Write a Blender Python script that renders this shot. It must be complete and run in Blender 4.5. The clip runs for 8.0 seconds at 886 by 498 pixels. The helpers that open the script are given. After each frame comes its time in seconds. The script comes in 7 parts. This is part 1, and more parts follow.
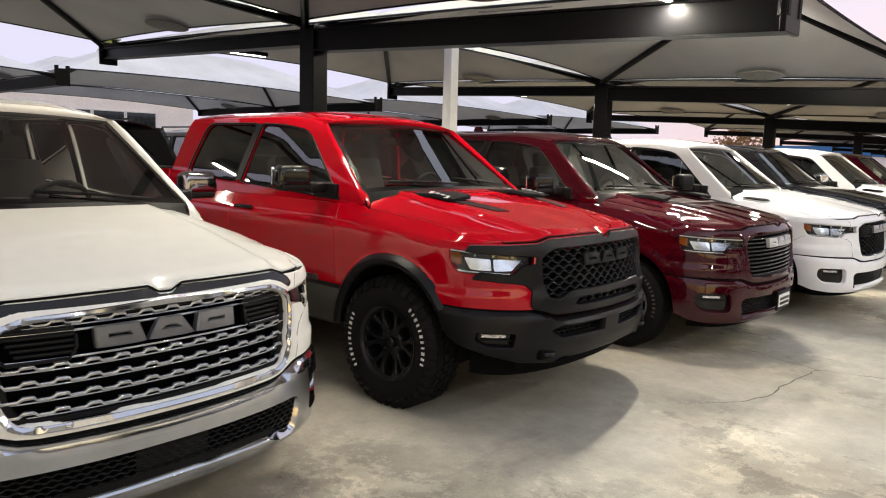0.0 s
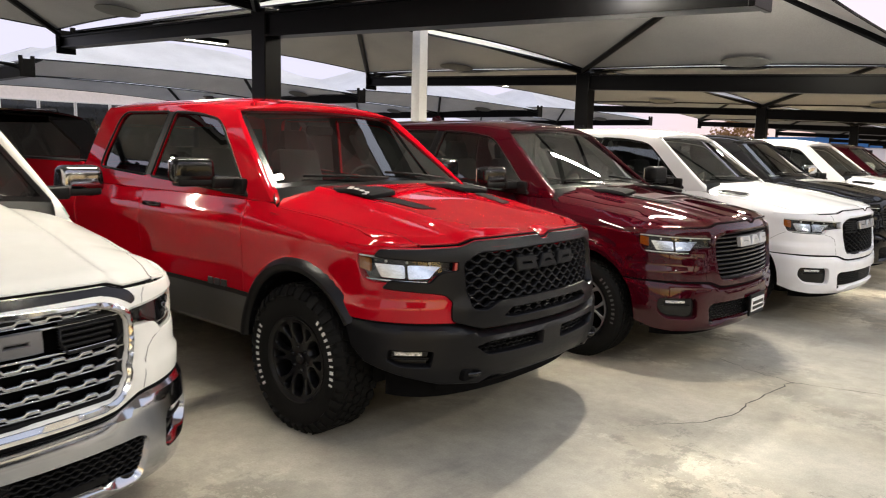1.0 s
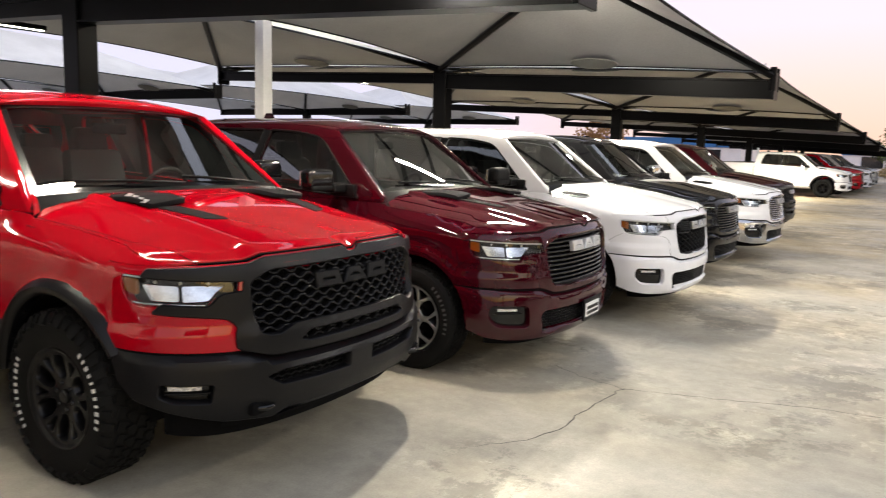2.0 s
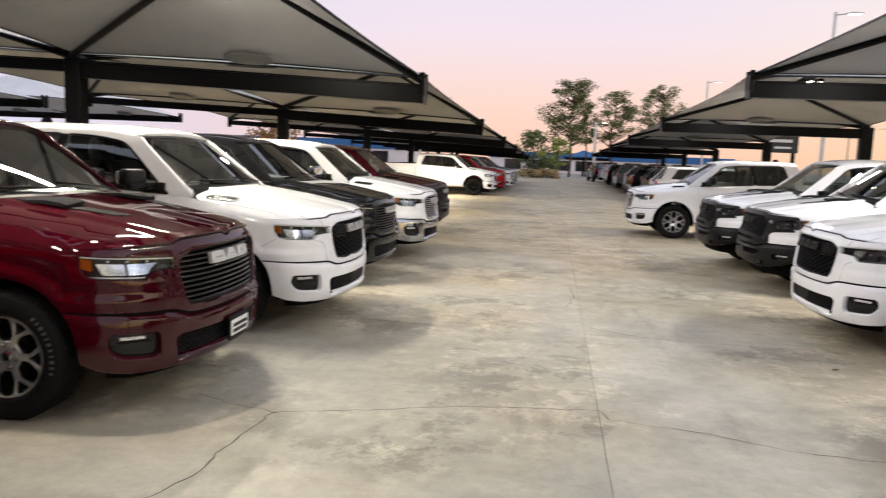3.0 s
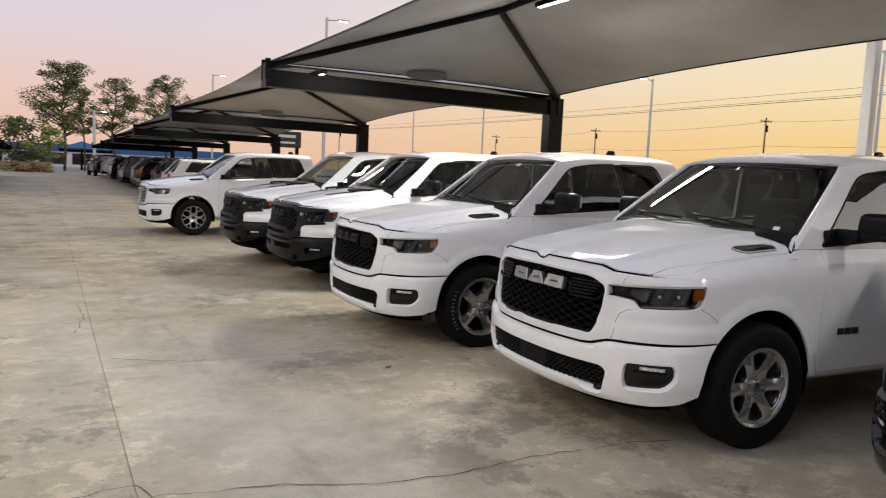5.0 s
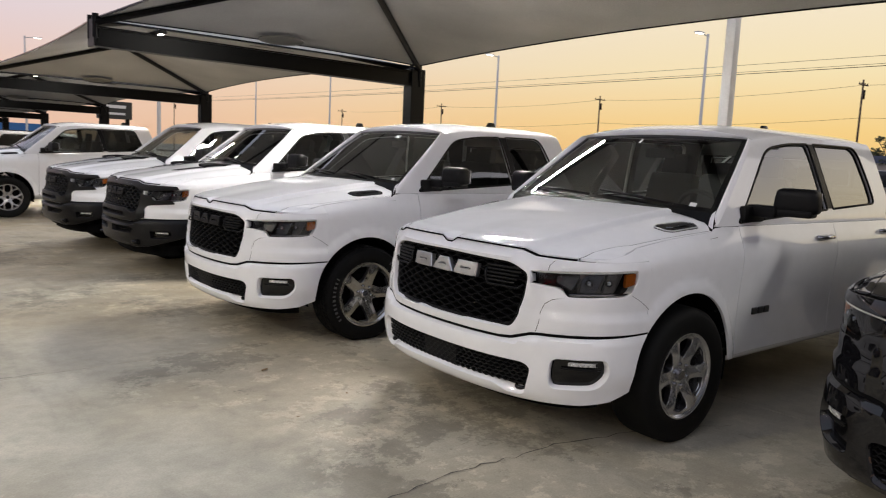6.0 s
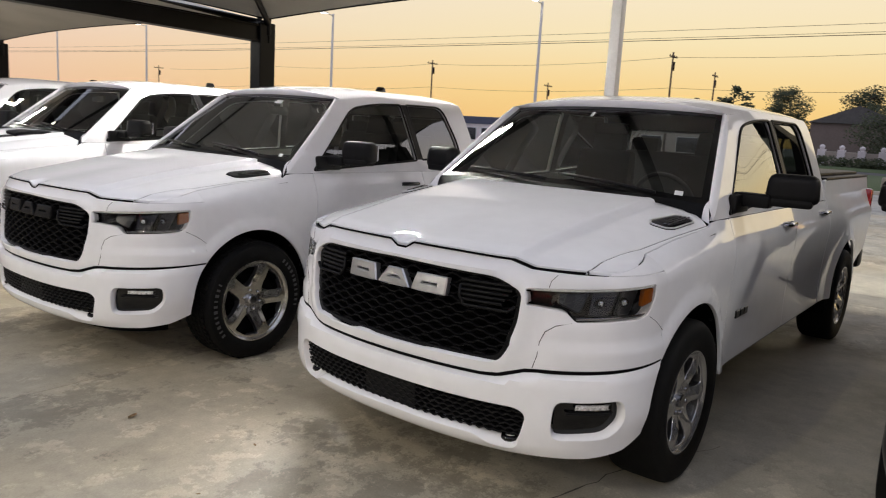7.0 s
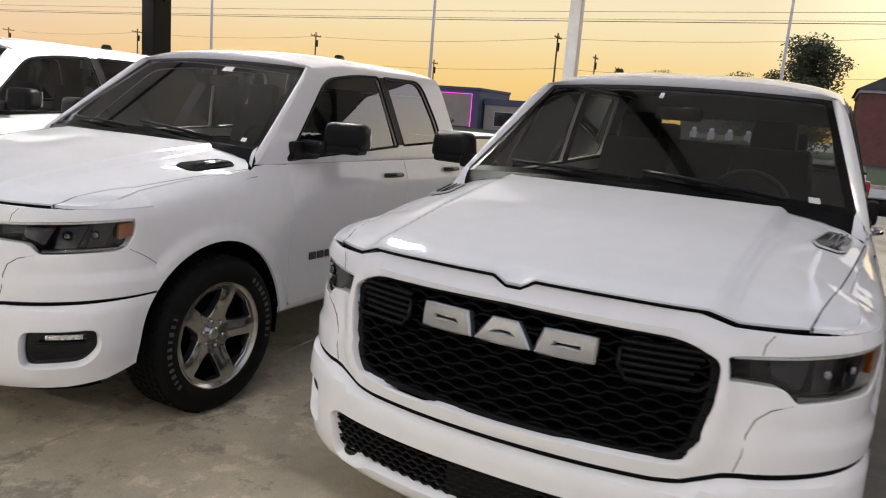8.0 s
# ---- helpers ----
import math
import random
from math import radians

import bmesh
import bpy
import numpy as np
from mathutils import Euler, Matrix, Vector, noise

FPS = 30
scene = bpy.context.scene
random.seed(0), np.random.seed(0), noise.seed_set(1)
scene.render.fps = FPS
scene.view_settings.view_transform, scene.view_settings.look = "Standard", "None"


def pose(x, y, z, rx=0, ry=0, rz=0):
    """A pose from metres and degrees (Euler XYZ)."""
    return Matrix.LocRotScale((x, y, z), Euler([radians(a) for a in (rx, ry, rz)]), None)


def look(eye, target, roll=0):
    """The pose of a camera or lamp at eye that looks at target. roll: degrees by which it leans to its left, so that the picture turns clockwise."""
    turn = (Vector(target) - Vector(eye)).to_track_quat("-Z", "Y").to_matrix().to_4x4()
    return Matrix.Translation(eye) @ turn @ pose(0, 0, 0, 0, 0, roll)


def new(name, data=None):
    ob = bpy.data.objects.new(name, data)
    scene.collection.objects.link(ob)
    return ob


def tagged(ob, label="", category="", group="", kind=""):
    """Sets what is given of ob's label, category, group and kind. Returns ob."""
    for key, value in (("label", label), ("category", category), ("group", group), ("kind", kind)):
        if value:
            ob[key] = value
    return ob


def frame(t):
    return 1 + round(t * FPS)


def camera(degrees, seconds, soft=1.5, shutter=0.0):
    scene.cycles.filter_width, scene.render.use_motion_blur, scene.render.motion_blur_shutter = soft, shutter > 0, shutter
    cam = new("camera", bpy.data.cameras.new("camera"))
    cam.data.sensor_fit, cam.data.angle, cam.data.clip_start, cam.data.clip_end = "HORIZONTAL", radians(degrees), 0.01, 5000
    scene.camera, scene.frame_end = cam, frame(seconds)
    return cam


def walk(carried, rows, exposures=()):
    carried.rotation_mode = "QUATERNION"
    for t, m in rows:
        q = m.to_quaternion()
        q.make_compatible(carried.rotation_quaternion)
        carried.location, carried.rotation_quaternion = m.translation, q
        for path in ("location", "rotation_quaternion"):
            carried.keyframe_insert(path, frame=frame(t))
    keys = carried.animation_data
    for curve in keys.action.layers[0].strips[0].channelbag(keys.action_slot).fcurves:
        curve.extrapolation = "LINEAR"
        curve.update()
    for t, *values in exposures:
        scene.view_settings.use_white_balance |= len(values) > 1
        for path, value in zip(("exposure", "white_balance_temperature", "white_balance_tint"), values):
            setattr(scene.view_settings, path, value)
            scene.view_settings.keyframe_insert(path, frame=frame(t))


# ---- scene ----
from mathutils import geometry

cam = camera(62.3, 8.0, soft=1.1, shutter=0.2)

SKY, FLOOD, POLE = 1.0, 210.0, 1700.0
EXPOSURES = [(0.0, 0.30), (1.0, 0.41), (2.4, 0.42), (3.2, 0.08), (4.5, -0.1), (6.5, -0.12), (7.2, -0.08), (8.0, -0.08)]
PATH = [
    (0, (0.884, 1.319, 1.66), (-0.46, 2.778, 1.401), 1.6),
    (0.5, (0.856, 1.678, 1.637), (-0.498, 3.125, 1.369), 1.6),
    (1, (0.838, 2.074, 1.656), (-0.502, 3.532, 1.378), 1.4),
    (2.5, (0.932, 2.907, 1.695), (0.175, 4.74, 1.432), 2.0),
    (3, (0.952, 3.198, 1.698), (0.666, 5.162, 1.453), 2.2),
    (3.5, (0.963, 3.474, 1.69), (1.139, 5.454, 1.464), 2.3),
    (4, (0.904, 3.794, 1.683), (1.441, 5.709, 1.472), 2.5),
    (4.5, (0.947, 4.101, 1.663), (1.711, 5.938, 1.461), 2.6),
    (6, (1.082, 5.146, 1.6), (2.373, 6.652, 1.346), 2.7),
    (6.5, (1.256, 5.692, 1.63), (2.703, 7.041, 1.339), 3.1),
    (7, (1.408, 6.344, 1.636), (3.004, 7.505, 1.308), 3.4),
    (7.5, (1.694, 6.991, 1.611), (3.394, 7.983, 1.255), 4.0),
    (8, (1.89, 7.632, 1.603), (3.649, 8.51, 1.236), 4.6),
]
walk(cam, [(t, look(eye, target, roll)) for t, eye, target, roll in PATH], EXPOSURES)

# ---- world, sun and exposure ----
PI = math.pi


def build_world():
    w = bpy.data.worlds.new("dusk_sky")
    w.use_nodes = True
    nt = w.node_tree
    nt.nodes.clear()
    out = nt.nodes.new("ShaderNodeOutputWorld")
    bg = nt.nodes.new("ShaderNodeBackground")
    tc = nt.nodes.new("ShaderNodeTexCoord")
    sep = nt.nodes.new("ShaderNodeSeparateXYZ")
    nt.links.new(tc.outputs["Generated"], sep.inputs[0])
    # afterglow side and the pink side opposite it
    warm = nt.nodes.new("ShaderNodeValToRGB")
    cool = nt.nodes.new("ShaderNodeValToRGB")

    def ramp(node, stops):
        el = node.color_ramp.elements
        while len(el) > 1:
            el.remove(el[-1])
        el[0].position, el[0].color = stops[0][0], (*stops[0][1], 1)
        for p, c in stops[1:]:
            e = el.new(p)
            e.color = (*c, 1)

    ramp(warm, [(0.0, (0.96, 0.58, 0.19)), (0.05, (1.0, 0.69, 0.27)), (0.12, (1.0, 0.83, 0.50)), (0.22, (0.99, 0.87, 0.68)),
                (0.38, (0.76, 0.73, 0.80)), (0.6, (0.63, 0.67, 0.80)), (1.0, (0.58, 0.64, 0.79))])
    ramp(cool, [(0.0, (0.88, 0.55, 0.40)), (0.08, (0.89, 0.64, 0.56)), (0.16, (0.82, 0.70, 0.76)), (0.30, (0.71, 0.69, 0.85)),
                (0.5, (0.62, 0.66, 0.79)), (1.0, (0.58, 0.64, 0.79))])
    nt.links.new(sep.outputs["Z"], warm.inputs[0])
    nt.links.new(sep.outputs["Z"], cool.inputs[0])
    dot = nt.nodes.new("ShaderNodeVectorMath")
    dot.operation = "DOT_PRODUCT"
    nt.links.new(tc.outputs["Generated"], dot.inputs[0])
    dot.inputs[1].default_value = (0.98, -0.20, 0.0)
    rng = nt.nodes.new("ShaderNodeMapRange")
    rng.interpolation_type = "SMOOTHSTEP"
    rng.inputs["From Min"].default_value, rng.inputs["From Max"].default_value = -0.18, 0.9
    nt.links.new(dot.outputs["Value"], rng.inputs[0])
    mix = nt.nodes.new("ShaderNodeMix")
    mix.data_type = "RGBA"
    nt.links.new(rng.outputs[0], mix.inputs[0])
    nt.links.new(cool.outputs[0], mix.inputs[6])
    nt.links.new(warm.outputs[0], mix.inputs[7])
    far = nt.nodes.new("ShaderNodeMapRange")
    far.interpolation_type = "SMOOTHSTEP"
    far.inputs["From Min"].default_value, far.inputs["From Max"].default_value = -0.30, -0.85
    nt.links.new(dot.outputs["Value"], far.inputs[0])
    lav = nt.nodes.new("ShaderNodeMix")
    lav.data_type = "RGBA"
    nt.links.new(far.outputs[0], lav.inputs[0])
    nt.links.new(mix.outputs[2], lav.inputs[6])
    lav.inputs[7].default_value = (0.66, 0.64, 0.80, 1)
    nt.links.new(lav.outputs[2], bg.inputs[0])
    # brighter afterglow over the place where the sun went down
    sun = nt.nodes.new("ShaderNodeVectorMath")
    sun.operation = "DOT_PRODUCT"
    nt.links.new(tc.outputs["Generated"], sun.inputs[0])
    sun.inputs[1].default_value = (0.86, -0.50, 0.08)
    glow = nt.nodes.new("ShaderNodeMapRange")
    glow.interpolation_type = "SMOOTHSTEP"
    glow.inputs["From Min"].default_value, glow.inputs["From Max"].default_value = 0.80, 1.0
    glow.inputs["To Min"].default_value, glow.inputs["To Max"].default_value = SKY, SKY * 1.9
    nt.links.new(sun.outputs["Value"], glow.inputs[0])
    nt.links.new(glow.outputs[0], bg.inputs[1])
    nt.links.new(bg.outputs[0], out.inputs[0])
    scene.world = w


build_world()


def lamp(name, kind, m, watts, color=(1.0, 0.92, 0.77), **more):
    d = bpy.data.lights.new(name, kind)
    d.energy, d.color = watts, color
    if "size" in more:
        d.shape, d.size, d.size_y = "RECTANGLE", more["size"], more["size_y"]
    if "cone" in more:
        d.spot_size, d.spot_blend, d.shadow_soft_size = radians(more["cone"]), 0.6, more["soft"]
    ob = new(name, d)
    ob.matrix_world = m
    return ob


# ---- materials ----
MATS = {}


def mat(name, color, rough=0.5, metal=0.0, coat=0.0, spec=0.5, grain=None, emit=None, bump=None, trans=0.0, rand=0.0):
    """grain: (scale, amount) of two-scale colour variation; bump: (scale, strength)."""
    if name in MATS:
        return MATS[name]
    m = bpy.data.materials.new(name)
    m.use_nodes = True
    nt = m.node_tree
    b = nt.nodes["Principled BSDF"]
    b.inputs["Base Color"].default_value = (*color, 1)
    b.inputs["Roughness"].default_value = rough
    b.inputs["Metallic"].default_value = metal
    b.inputs["Coat Weight"].default_value = coat
    b.inputs["Coat Roughness"].default_value = 0.03
    b.inputs["Specular IOR Level"].default_value = spec
    b.inputs["Transmission Weight"].default_value = trans
    if emit:
        b.inputs["Emission Color"].default_value = (*emit[0], 1)
        b.inputs["Emission Strength"].default_value = emit[1]
    co = nt.nodes.new("ShaderNodeTexCoord").outputs["Object"]
    if grain:
        n1 = nt.nodes.new("ShaderNodeTexNoise")
        n1.inputs["Scale"].default_value, n1.inputs["Detail"].default_value = grain[0], 6
        n2 = nt.nodes.new("ShaderNodeTexNoise")
        n2.inputs["Scale"].default_value, n2.inputs["Detail"].default_value = grain[0] * 9, 4
        nt.links.new(co, n1.inputs[0]), nt.links.new(co, n2.inputs[0])
        add = nt.nodes.new("ShaderNodeMath")
        nt.links.new(n1.outputs[0], add.inputs[0]), nt.links.new(n2.outputs[0], add.inputs[1])
        r = nt.nodes.new("ShaderNodeMapRange")
        r.inputs["From Min"].default_value, r.inputs["From Max"].default_value = 0.7, 1.3
        r.inputs["To Min"].default_value, r.inputs["To Max"].default_value = 1 - grain[1], 1 + grain[1]
        nt.links.new(add.outputs[0], r.inputs[0])
        src = r.outputs[0]
        if rand:
            oi = nt.nodes.new("ShaderNodeObjectInfo")
            r2 = nt.nodes.new("ShaderNodeMapRange")
            r2.inputs["To Min"].default_value, r2.inputs["To Max"].default_value = 1 - rand, 1 + rand
            nt.links.new(oi.outputs["Random"], r2.inputs[0])
            mm = nt.nodes.new("ShaderNodeMath")
            mm.operation = "MULTIPLY"
            nt.links.new(src, mm.inputs[0]), nt.links.new(r2.outputs[0], mm.inputs[1])
            src = mm.outputs[0]
        mul = nt.nodes.new("ShaderNodeVectorMath")
        mul.operation = "SCALE"
        mul.inputs[0].default_value = color
        nt.links.new(src, mul.inputs["Scale"])
        nt.links.new(mul.outputs[0], b.inputs["Base Color"])
    if bump:
        n = nt.nodes.new("ShaderNodeTexNoise")
        n.inputs["Scale"].default_value, n.inputs["Detail"].default_value = bump[0], 5
        nt.links.new(co, n.inputs[0])
        bp = nt.nodes.new("ShaderNodeBump")
        bp.inputs["Strength"].default_value, bp.inputs["Distance"].default_value = bump[1], 0.01
        nt.links.new(n.outputs[0], bp.inputs["Height"])
        nt.links.new(bp.outputs[0], b.inputs["Normal"])
    MATS[name] = m
    return m


def glass(name, tint, gloss=1.0, ior=1.5):
    """Thin pane: tinted see-through, with a Fresnel-driven gloss."""
    m = bpy.data.materials.new(name)
    m.use_nodes = True
    nt = m.node_tree
    nt.nodes.clear()
    out = nt.nodes.new("ShaderNodeOutputMaterial")
    t = nt.nodes.new("ShaderNodeBsdfTransparent")
    t.inputs[0].default_value = (*tint, 1)
    g = nt.nodes.new("ShaderNodeBsdfGlossy")
    g.inputs["Roughness"].default_value = 0.015
    g.inputs["Color"].default_value = (gloss, gloss, gloss, 1)
    f = nt.nodes.new("ShaderNodeFresnel")
    f.inputs[0].default_value = ior
    mx = nt.nodes.new("ShaderNodeMixShader")
    nt.links.new(f.outputs[0], mx.inputs[0])
    nt.links.new(t.outputs[0], mx.inputs[1])
    nt.links.new(g.outputs[0], mx.inputs[2])
    nt.links.new(mx.outputs[0], out.inputs[0])
    MATS[name] = m
    return m


def concrete(name, base, warm):
    """Trowelled slab: broad stains, cloudy patches, fine grit."""
    m = bpy.data.materials.new(name)
    m.use_nodes = True
    nt = m.node_tree
    b = nt.nodes["Principled BSDF"]
    geo = nt.nodes.new("ShaderNodeNewGeometry")

    def tex(scale, detail, rough, stretch=(1, 1, 1)):
        mp = nt.nodes.new("ShaderNodeMapping")
        mp.inputs["Scale"].default_value = stretch
        nt.links.new(geo.outputs["Position"], mp.inputs[0])
        n = nt.nodes.new("ShaderNodeTexNoise")
        n.inputs["Scale"].default_value, n.inputs["Detail"].default_value, n.inputs["Roughness"].default_value = scale, detail, rough
        nt.links.new(mp.outputs[0], n.inputs[0])
        return n.outputs[0]

    def ramp(src, a, c, lo, hi):
        r = nt.nodes.new("ShaderNodeMapRange")
        r.interpolation_type = "SMOOTHSTEP"
        r.inputs["From Min"].default_value, r.inputs["From Max"].default_value = a, c
        r.inputs["To Min"].default_value, r.inputs["To Max"].default_value = lo, hi
        nt.links.new(src, r.inputs[0])
        return r.outputs[0]

    def times(a, c):
        k = nt.nodes.new("ShaderNodeMath")
        k.operation = "MULTIPLY"
        nt.links.new(a, k.inputs[0]), nt.links.new(c, k.inputs[1])
        return k.outputs[0]

    v = times(ramp(tex(0.30, 7, 0.62), 0.36, 0.62, 0.80, 1.06), ramp(tex(1.5, 9, 0.72), 0.34, 0.66, 0.86, 1.08))
    v = times(v, ramp(tex(90, 3, 0.6), 0.3, 0.7, 0.92, 1.07))
    v = times(v, ramp(tex(9.0, 6, 0.7), 0.36, 0.64, 0.93, 1.05))
    # scaled, flaked patches with crisp edges where the slab is worn, and tyre-dark smears along the lane
    worn = ramp(tex(0.33, 3, 0.5), 0.42, 0.54, 0.0, 1.0)

    def patch(src, k):
        r = nt.nodes.new("ShaderNodeMath")
        r.operation = "MULTIPLY_ADD"
        nt.links.new(times(src, worn), r.inputs[0])
        r.inputs[1].default_value, r.inputs[2].default_value = k, 1.0
        return r.outputs[0]

    v = times(v, patch(ramp(tex(0.9, 12, 0.80), 0.52, 0.55, 0, 1), -0.34))
    v = times(v, patch(ramp(tex(2.4, 12, 0.78, (1, 1, 3)), 0.54, 0.565, 0, 1), 0.28))
    v = times(v, ramp(tex(0.8, 8, 0.7, (2.0, 0.5, 1)), 0.56, 0.68, 1.0, 0.80))
    v = times(v, ramp(tex(26, 5, 0.7), 0.62, 0.70, 1.0, 0.86))
    oi = nt.nodes.new("ShaderNodeObjectInfo")
    v = times(v, ramp(oi.outputs["Random"], 0, 1, 0.94, 1.05))
    mix = nt.nodes.new("ShaderNodeMix")
    mix.data_type = "RGBA"
    mix.inputs[6].default_value, mix.inputs[7].default_value = (*base, 1), (*warm, 1)
    sep = nt.nodes.new("ShaderNodeSeparateXYZ")
    nt.links.new(geo.outputs["Position"], sep.inputs[0])
    # random warm patches, plus warm sky reflection painted into the ground at greater y
    patch_sky_warmth = nt.nodes.new("ShaderNodeMath")
    patch_sky_warmth.use_clamp = True
    nt.links.new(ramp(tex(0.35, 4, 0.5), 0.38, 0.62, -0.1, 0.45), patch_sky_warmth.inputs[0])
    nt.links.new(ramp(sep.outputs["Y"], 7.0, 21.0, 0.0, 0.8), patch_sky_warmth.inputs[1])
    nt.links.new(patch_sky_warmth.outputs[0], mix.inputs[0])
    sc = nt.nodes.new("ShaderNodeVectorMath")
    sc.operation = "SCALE"
    nt.links.new(mix.outputs[2], sc.inputs[0]), nt.links.new(v, sc.inputs["Scale"])
    nt.links.new(sc.outputs[0], b.inputs["Base Color"])
    nt.links.new(ramp(tex(1.3, 5, 0.6), 0.3, 0.7, 0.45, 0.75), b.inputs["Roughness"])
    bp = nt.nodes.new("ShaderNodeBump")
    bp.inputs["Strength"].default_value, bp.inputs["Distance"].default_value = 0.25, 0.004
    nt.links.new(tex(45, 5, 0.7), bp.inputs["Height"])
    nt.links.new(bp.outputs[0], b.inputs["Normal"])
    MATS[name] = m
    return m


def paint(name, color, metal=0.0, rough=0.38, coat=0.9):
    return mat(name, color, rough=rough, metal=metal, coat=coat, spec=0.0, grain=(1.2, 0.03))


PAINT = {
    "white": paint("paint_white", (0.79, 0.79, 0.815), coat=1.0),
    "cream": paint("paint_cream_white", (0.80, 0.79, 0.74)),
    "red": paint("paint_red", (0.37, 0.0007, 0.008), rough=0.36, coat=1.0),
    "maroon": paint("paint_maroon", (0.034, 0.0010, 0.0042), rough=0.40, coat=0.95),
    "black": paint("paint_black", (0.005, 0.005, 0.006), coat=1.0),
    "grey": paint("paint_grey", (0.13, 0.135, 0.14), metal=0.5, rough=0.35),
    "silver": paint("paint_silver", (0.45, 0.46, 0.47), metal=0.6, rough=0.35),
    "blue": paint("paint_dark_blue", (0.02, 0.035, 0.08)),
}
ROUGHPL = mat("textured_bumper_plastic", (0.0045, 0.0045, 0.0055), rough=0.34, spec=0.22, grain=(8, 0.15), bump=(240, 0.12))
PLASTIC = mat("black_plastic", (0.0045, 0.0045, 0.005), rough=0.45, spec=0.16, grain=(8, 0.15), bump=(240, 0.12))
TRIM = mat("gloss_black_trim", (0.0035, 0.0035, 0.004), rough=0.15, coat=0.25, spec=0.3, grain=(3, 0.05))
SCOOP = mat("matt_black_scoop", (0.008, 0.008, 0.009), rough=0.8, spec=0.1, grain=(8, 0.2), bump=(200, 0.2))
DARK = mat("dark_underbody", (0.0025, 0.0025, 0.003), rough=0.9, spec=0.1, grain=(6, 0.2))
GREYPL = mat("grey_lower_paint", (0.013, 0.013, 0.011), rough=0.45, coat=0.4, grain=(3, 0.06))
RUBBER = mat("tyre_rubber", (0.005, 0.005, 0.005), rough=0.7, spec=0.15, grain=(20, 0.2), bump=(120, 0.2))
LETTER = mat("tyre_lettering", (0.75, 0.74, 0.72), rough=0.6, grain=(40, 0.06))
FAINT = mat("tyre_raised_rubber", (0.06, 0.06, 0.06), rough=0.6, grain=(40, 0.1))
CHROME = mat("chrome", (0.56, 0.57, 0.60), rough=0.13, metal=1.0, grain=(2, 0.03))
SMOKECHROME = mat("smoked_chrome", (0.28, 0.28, 0.30), rough=0.08, metal=1.0, grain=(2, 0.03))
SATIN = mat("satin_silver", (0.62, 0.62, 0.62), rough=0.3, metal=0.45, grain=(4, 0.04))
ALLOY = mat("alloy_silver", (0.58, 0.58, 0.59), rough=0.26, metal=0.9, grain=(6, 0.05))
BADGEGREY = mat("grey_badge_metal", (0.16, 0.16, 0.165), rough=0.3, metal=0.6, grain=(5, 0.08))
BADGE = mat("silver_badge", (0.52, 0.52, 0.53), rough=0.28, metal=0.85, grain=(5, 0.08))
POLISHED = mat("polished_alloy", (0.52, 0.51, 0.50), rough=0.20, metal=1.0, grain=(6, 0.1))
ALLOYDK = mat("alloy_dark", (0.05, 0.05, 0.052), rough=0.35, metal=0.6, grain=(6, 0.08))
BLKRIM = mat("black_rim", (0.004, 0.004, 0.005), rough=0.3, coat=0.15, spec=0.2, grain=(6, 0.1))
AMBER = mat("amber_lens", (0.30, 0.08, 0.008), rough=0.15, coat=0.6, grain=(30, 0.1))
REDLENS = mat("red_lens", (0.45, 0.01, 0.012), rough=0.12, coat=1.0, grain=(30, 0.08))
HOUSING = mat("lamp_housing", (0.028, 0.028, 0.031), rough=0.2, metal=0.8, grain=(25, 0.35))
GUNMETAL = mat("dark_badge_metal", (0.03, 0.03, 0.032), rough=0.3, metal=0.5, grain=(6, 0.1))
REFLECT = mat("lamp_reflector", (0.62, 0.66, 0.73), rough=0.16, metal=1.0, grain=(18, 0.2))
LEDLENS = mat("led_lens", (0.75, 0.75, 0.74), rough=0.15, coat=1.0, grain=(60, 0.25))
MACHINED = mat("machined_grey_alloy", (0.42, 0.42, 0.43), rough=0.28, metal=0.8, grain=(6, 0.12))
LAMPSHELL = mat("dark_lamp_shell", (0.03, 0.031, 0.034), rough=0.18, metal=0.4, grain=(22, 0.3))
GRILLEBAR = mat("grille_plastic", (0.0026, 0.0026, 0.003), rough=0.5, spec=0.09, grain=(8, 0.15))
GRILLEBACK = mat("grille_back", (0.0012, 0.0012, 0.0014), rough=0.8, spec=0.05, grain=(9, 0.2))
LEDSTRIP = mat("fog_led_strip", (0.75, 0.75, 0.74), rough=0.25, metal=0.3, grain=(70, 0.8), bump=(90, 0.9))
SEAT = mat("seat_cloth", (0.013, 0.013, 0.014), rough=0.85, grain=(12, 0.15), bump=(200, 0.2))
HEADLINER = mat("headliner_cloth", (0.09, 0.088, 0.082), rough=0.9, grain=(14, 0.12), bump=(220, 0.15))
CLEAR = glass("clear_glass", (0.88, 0.90, 0.90))
WINDSH = glass("windscreen_glass", (0.76, 0.80, 0.77), ior=2.0)
SIDEGL = glass("side_glass", (0.55, 0.60, 0.58), ior=2.0)
PRIVACY = glass("privacy_glass", (0.14, 0.16, 0.15), ior=2.0)
WHITEPL = mat("white_plastic", (0.75, 0.75, 0.74), rough=0.4, grain=(9, 0.04))
STEELBLK = mat("black_painted_steel", (0.003, 0.003, 0.0035), rough=0.35, spec=0.1, grain=(5, 0.12), bump=(60, 0.06))
POLEWHITE = mat("white_painted_pole", (0.66, 0.66, 0.66), rough=0.45, grain=(4, 0.07))
CONCRETE = concrete("trowelled_concrete", (0.43, 0.402, 0.332), (0.425, 0.345, 0.222))
JOINT = mat("joint_filler", (0.26, 0.245, 0.22), rough=0.9, grain=(14, 0.3))
CRACK = mat("crack_dirt", (0.085, 0.078, 0.07), rough=0.95, grain=(30, 0.4))
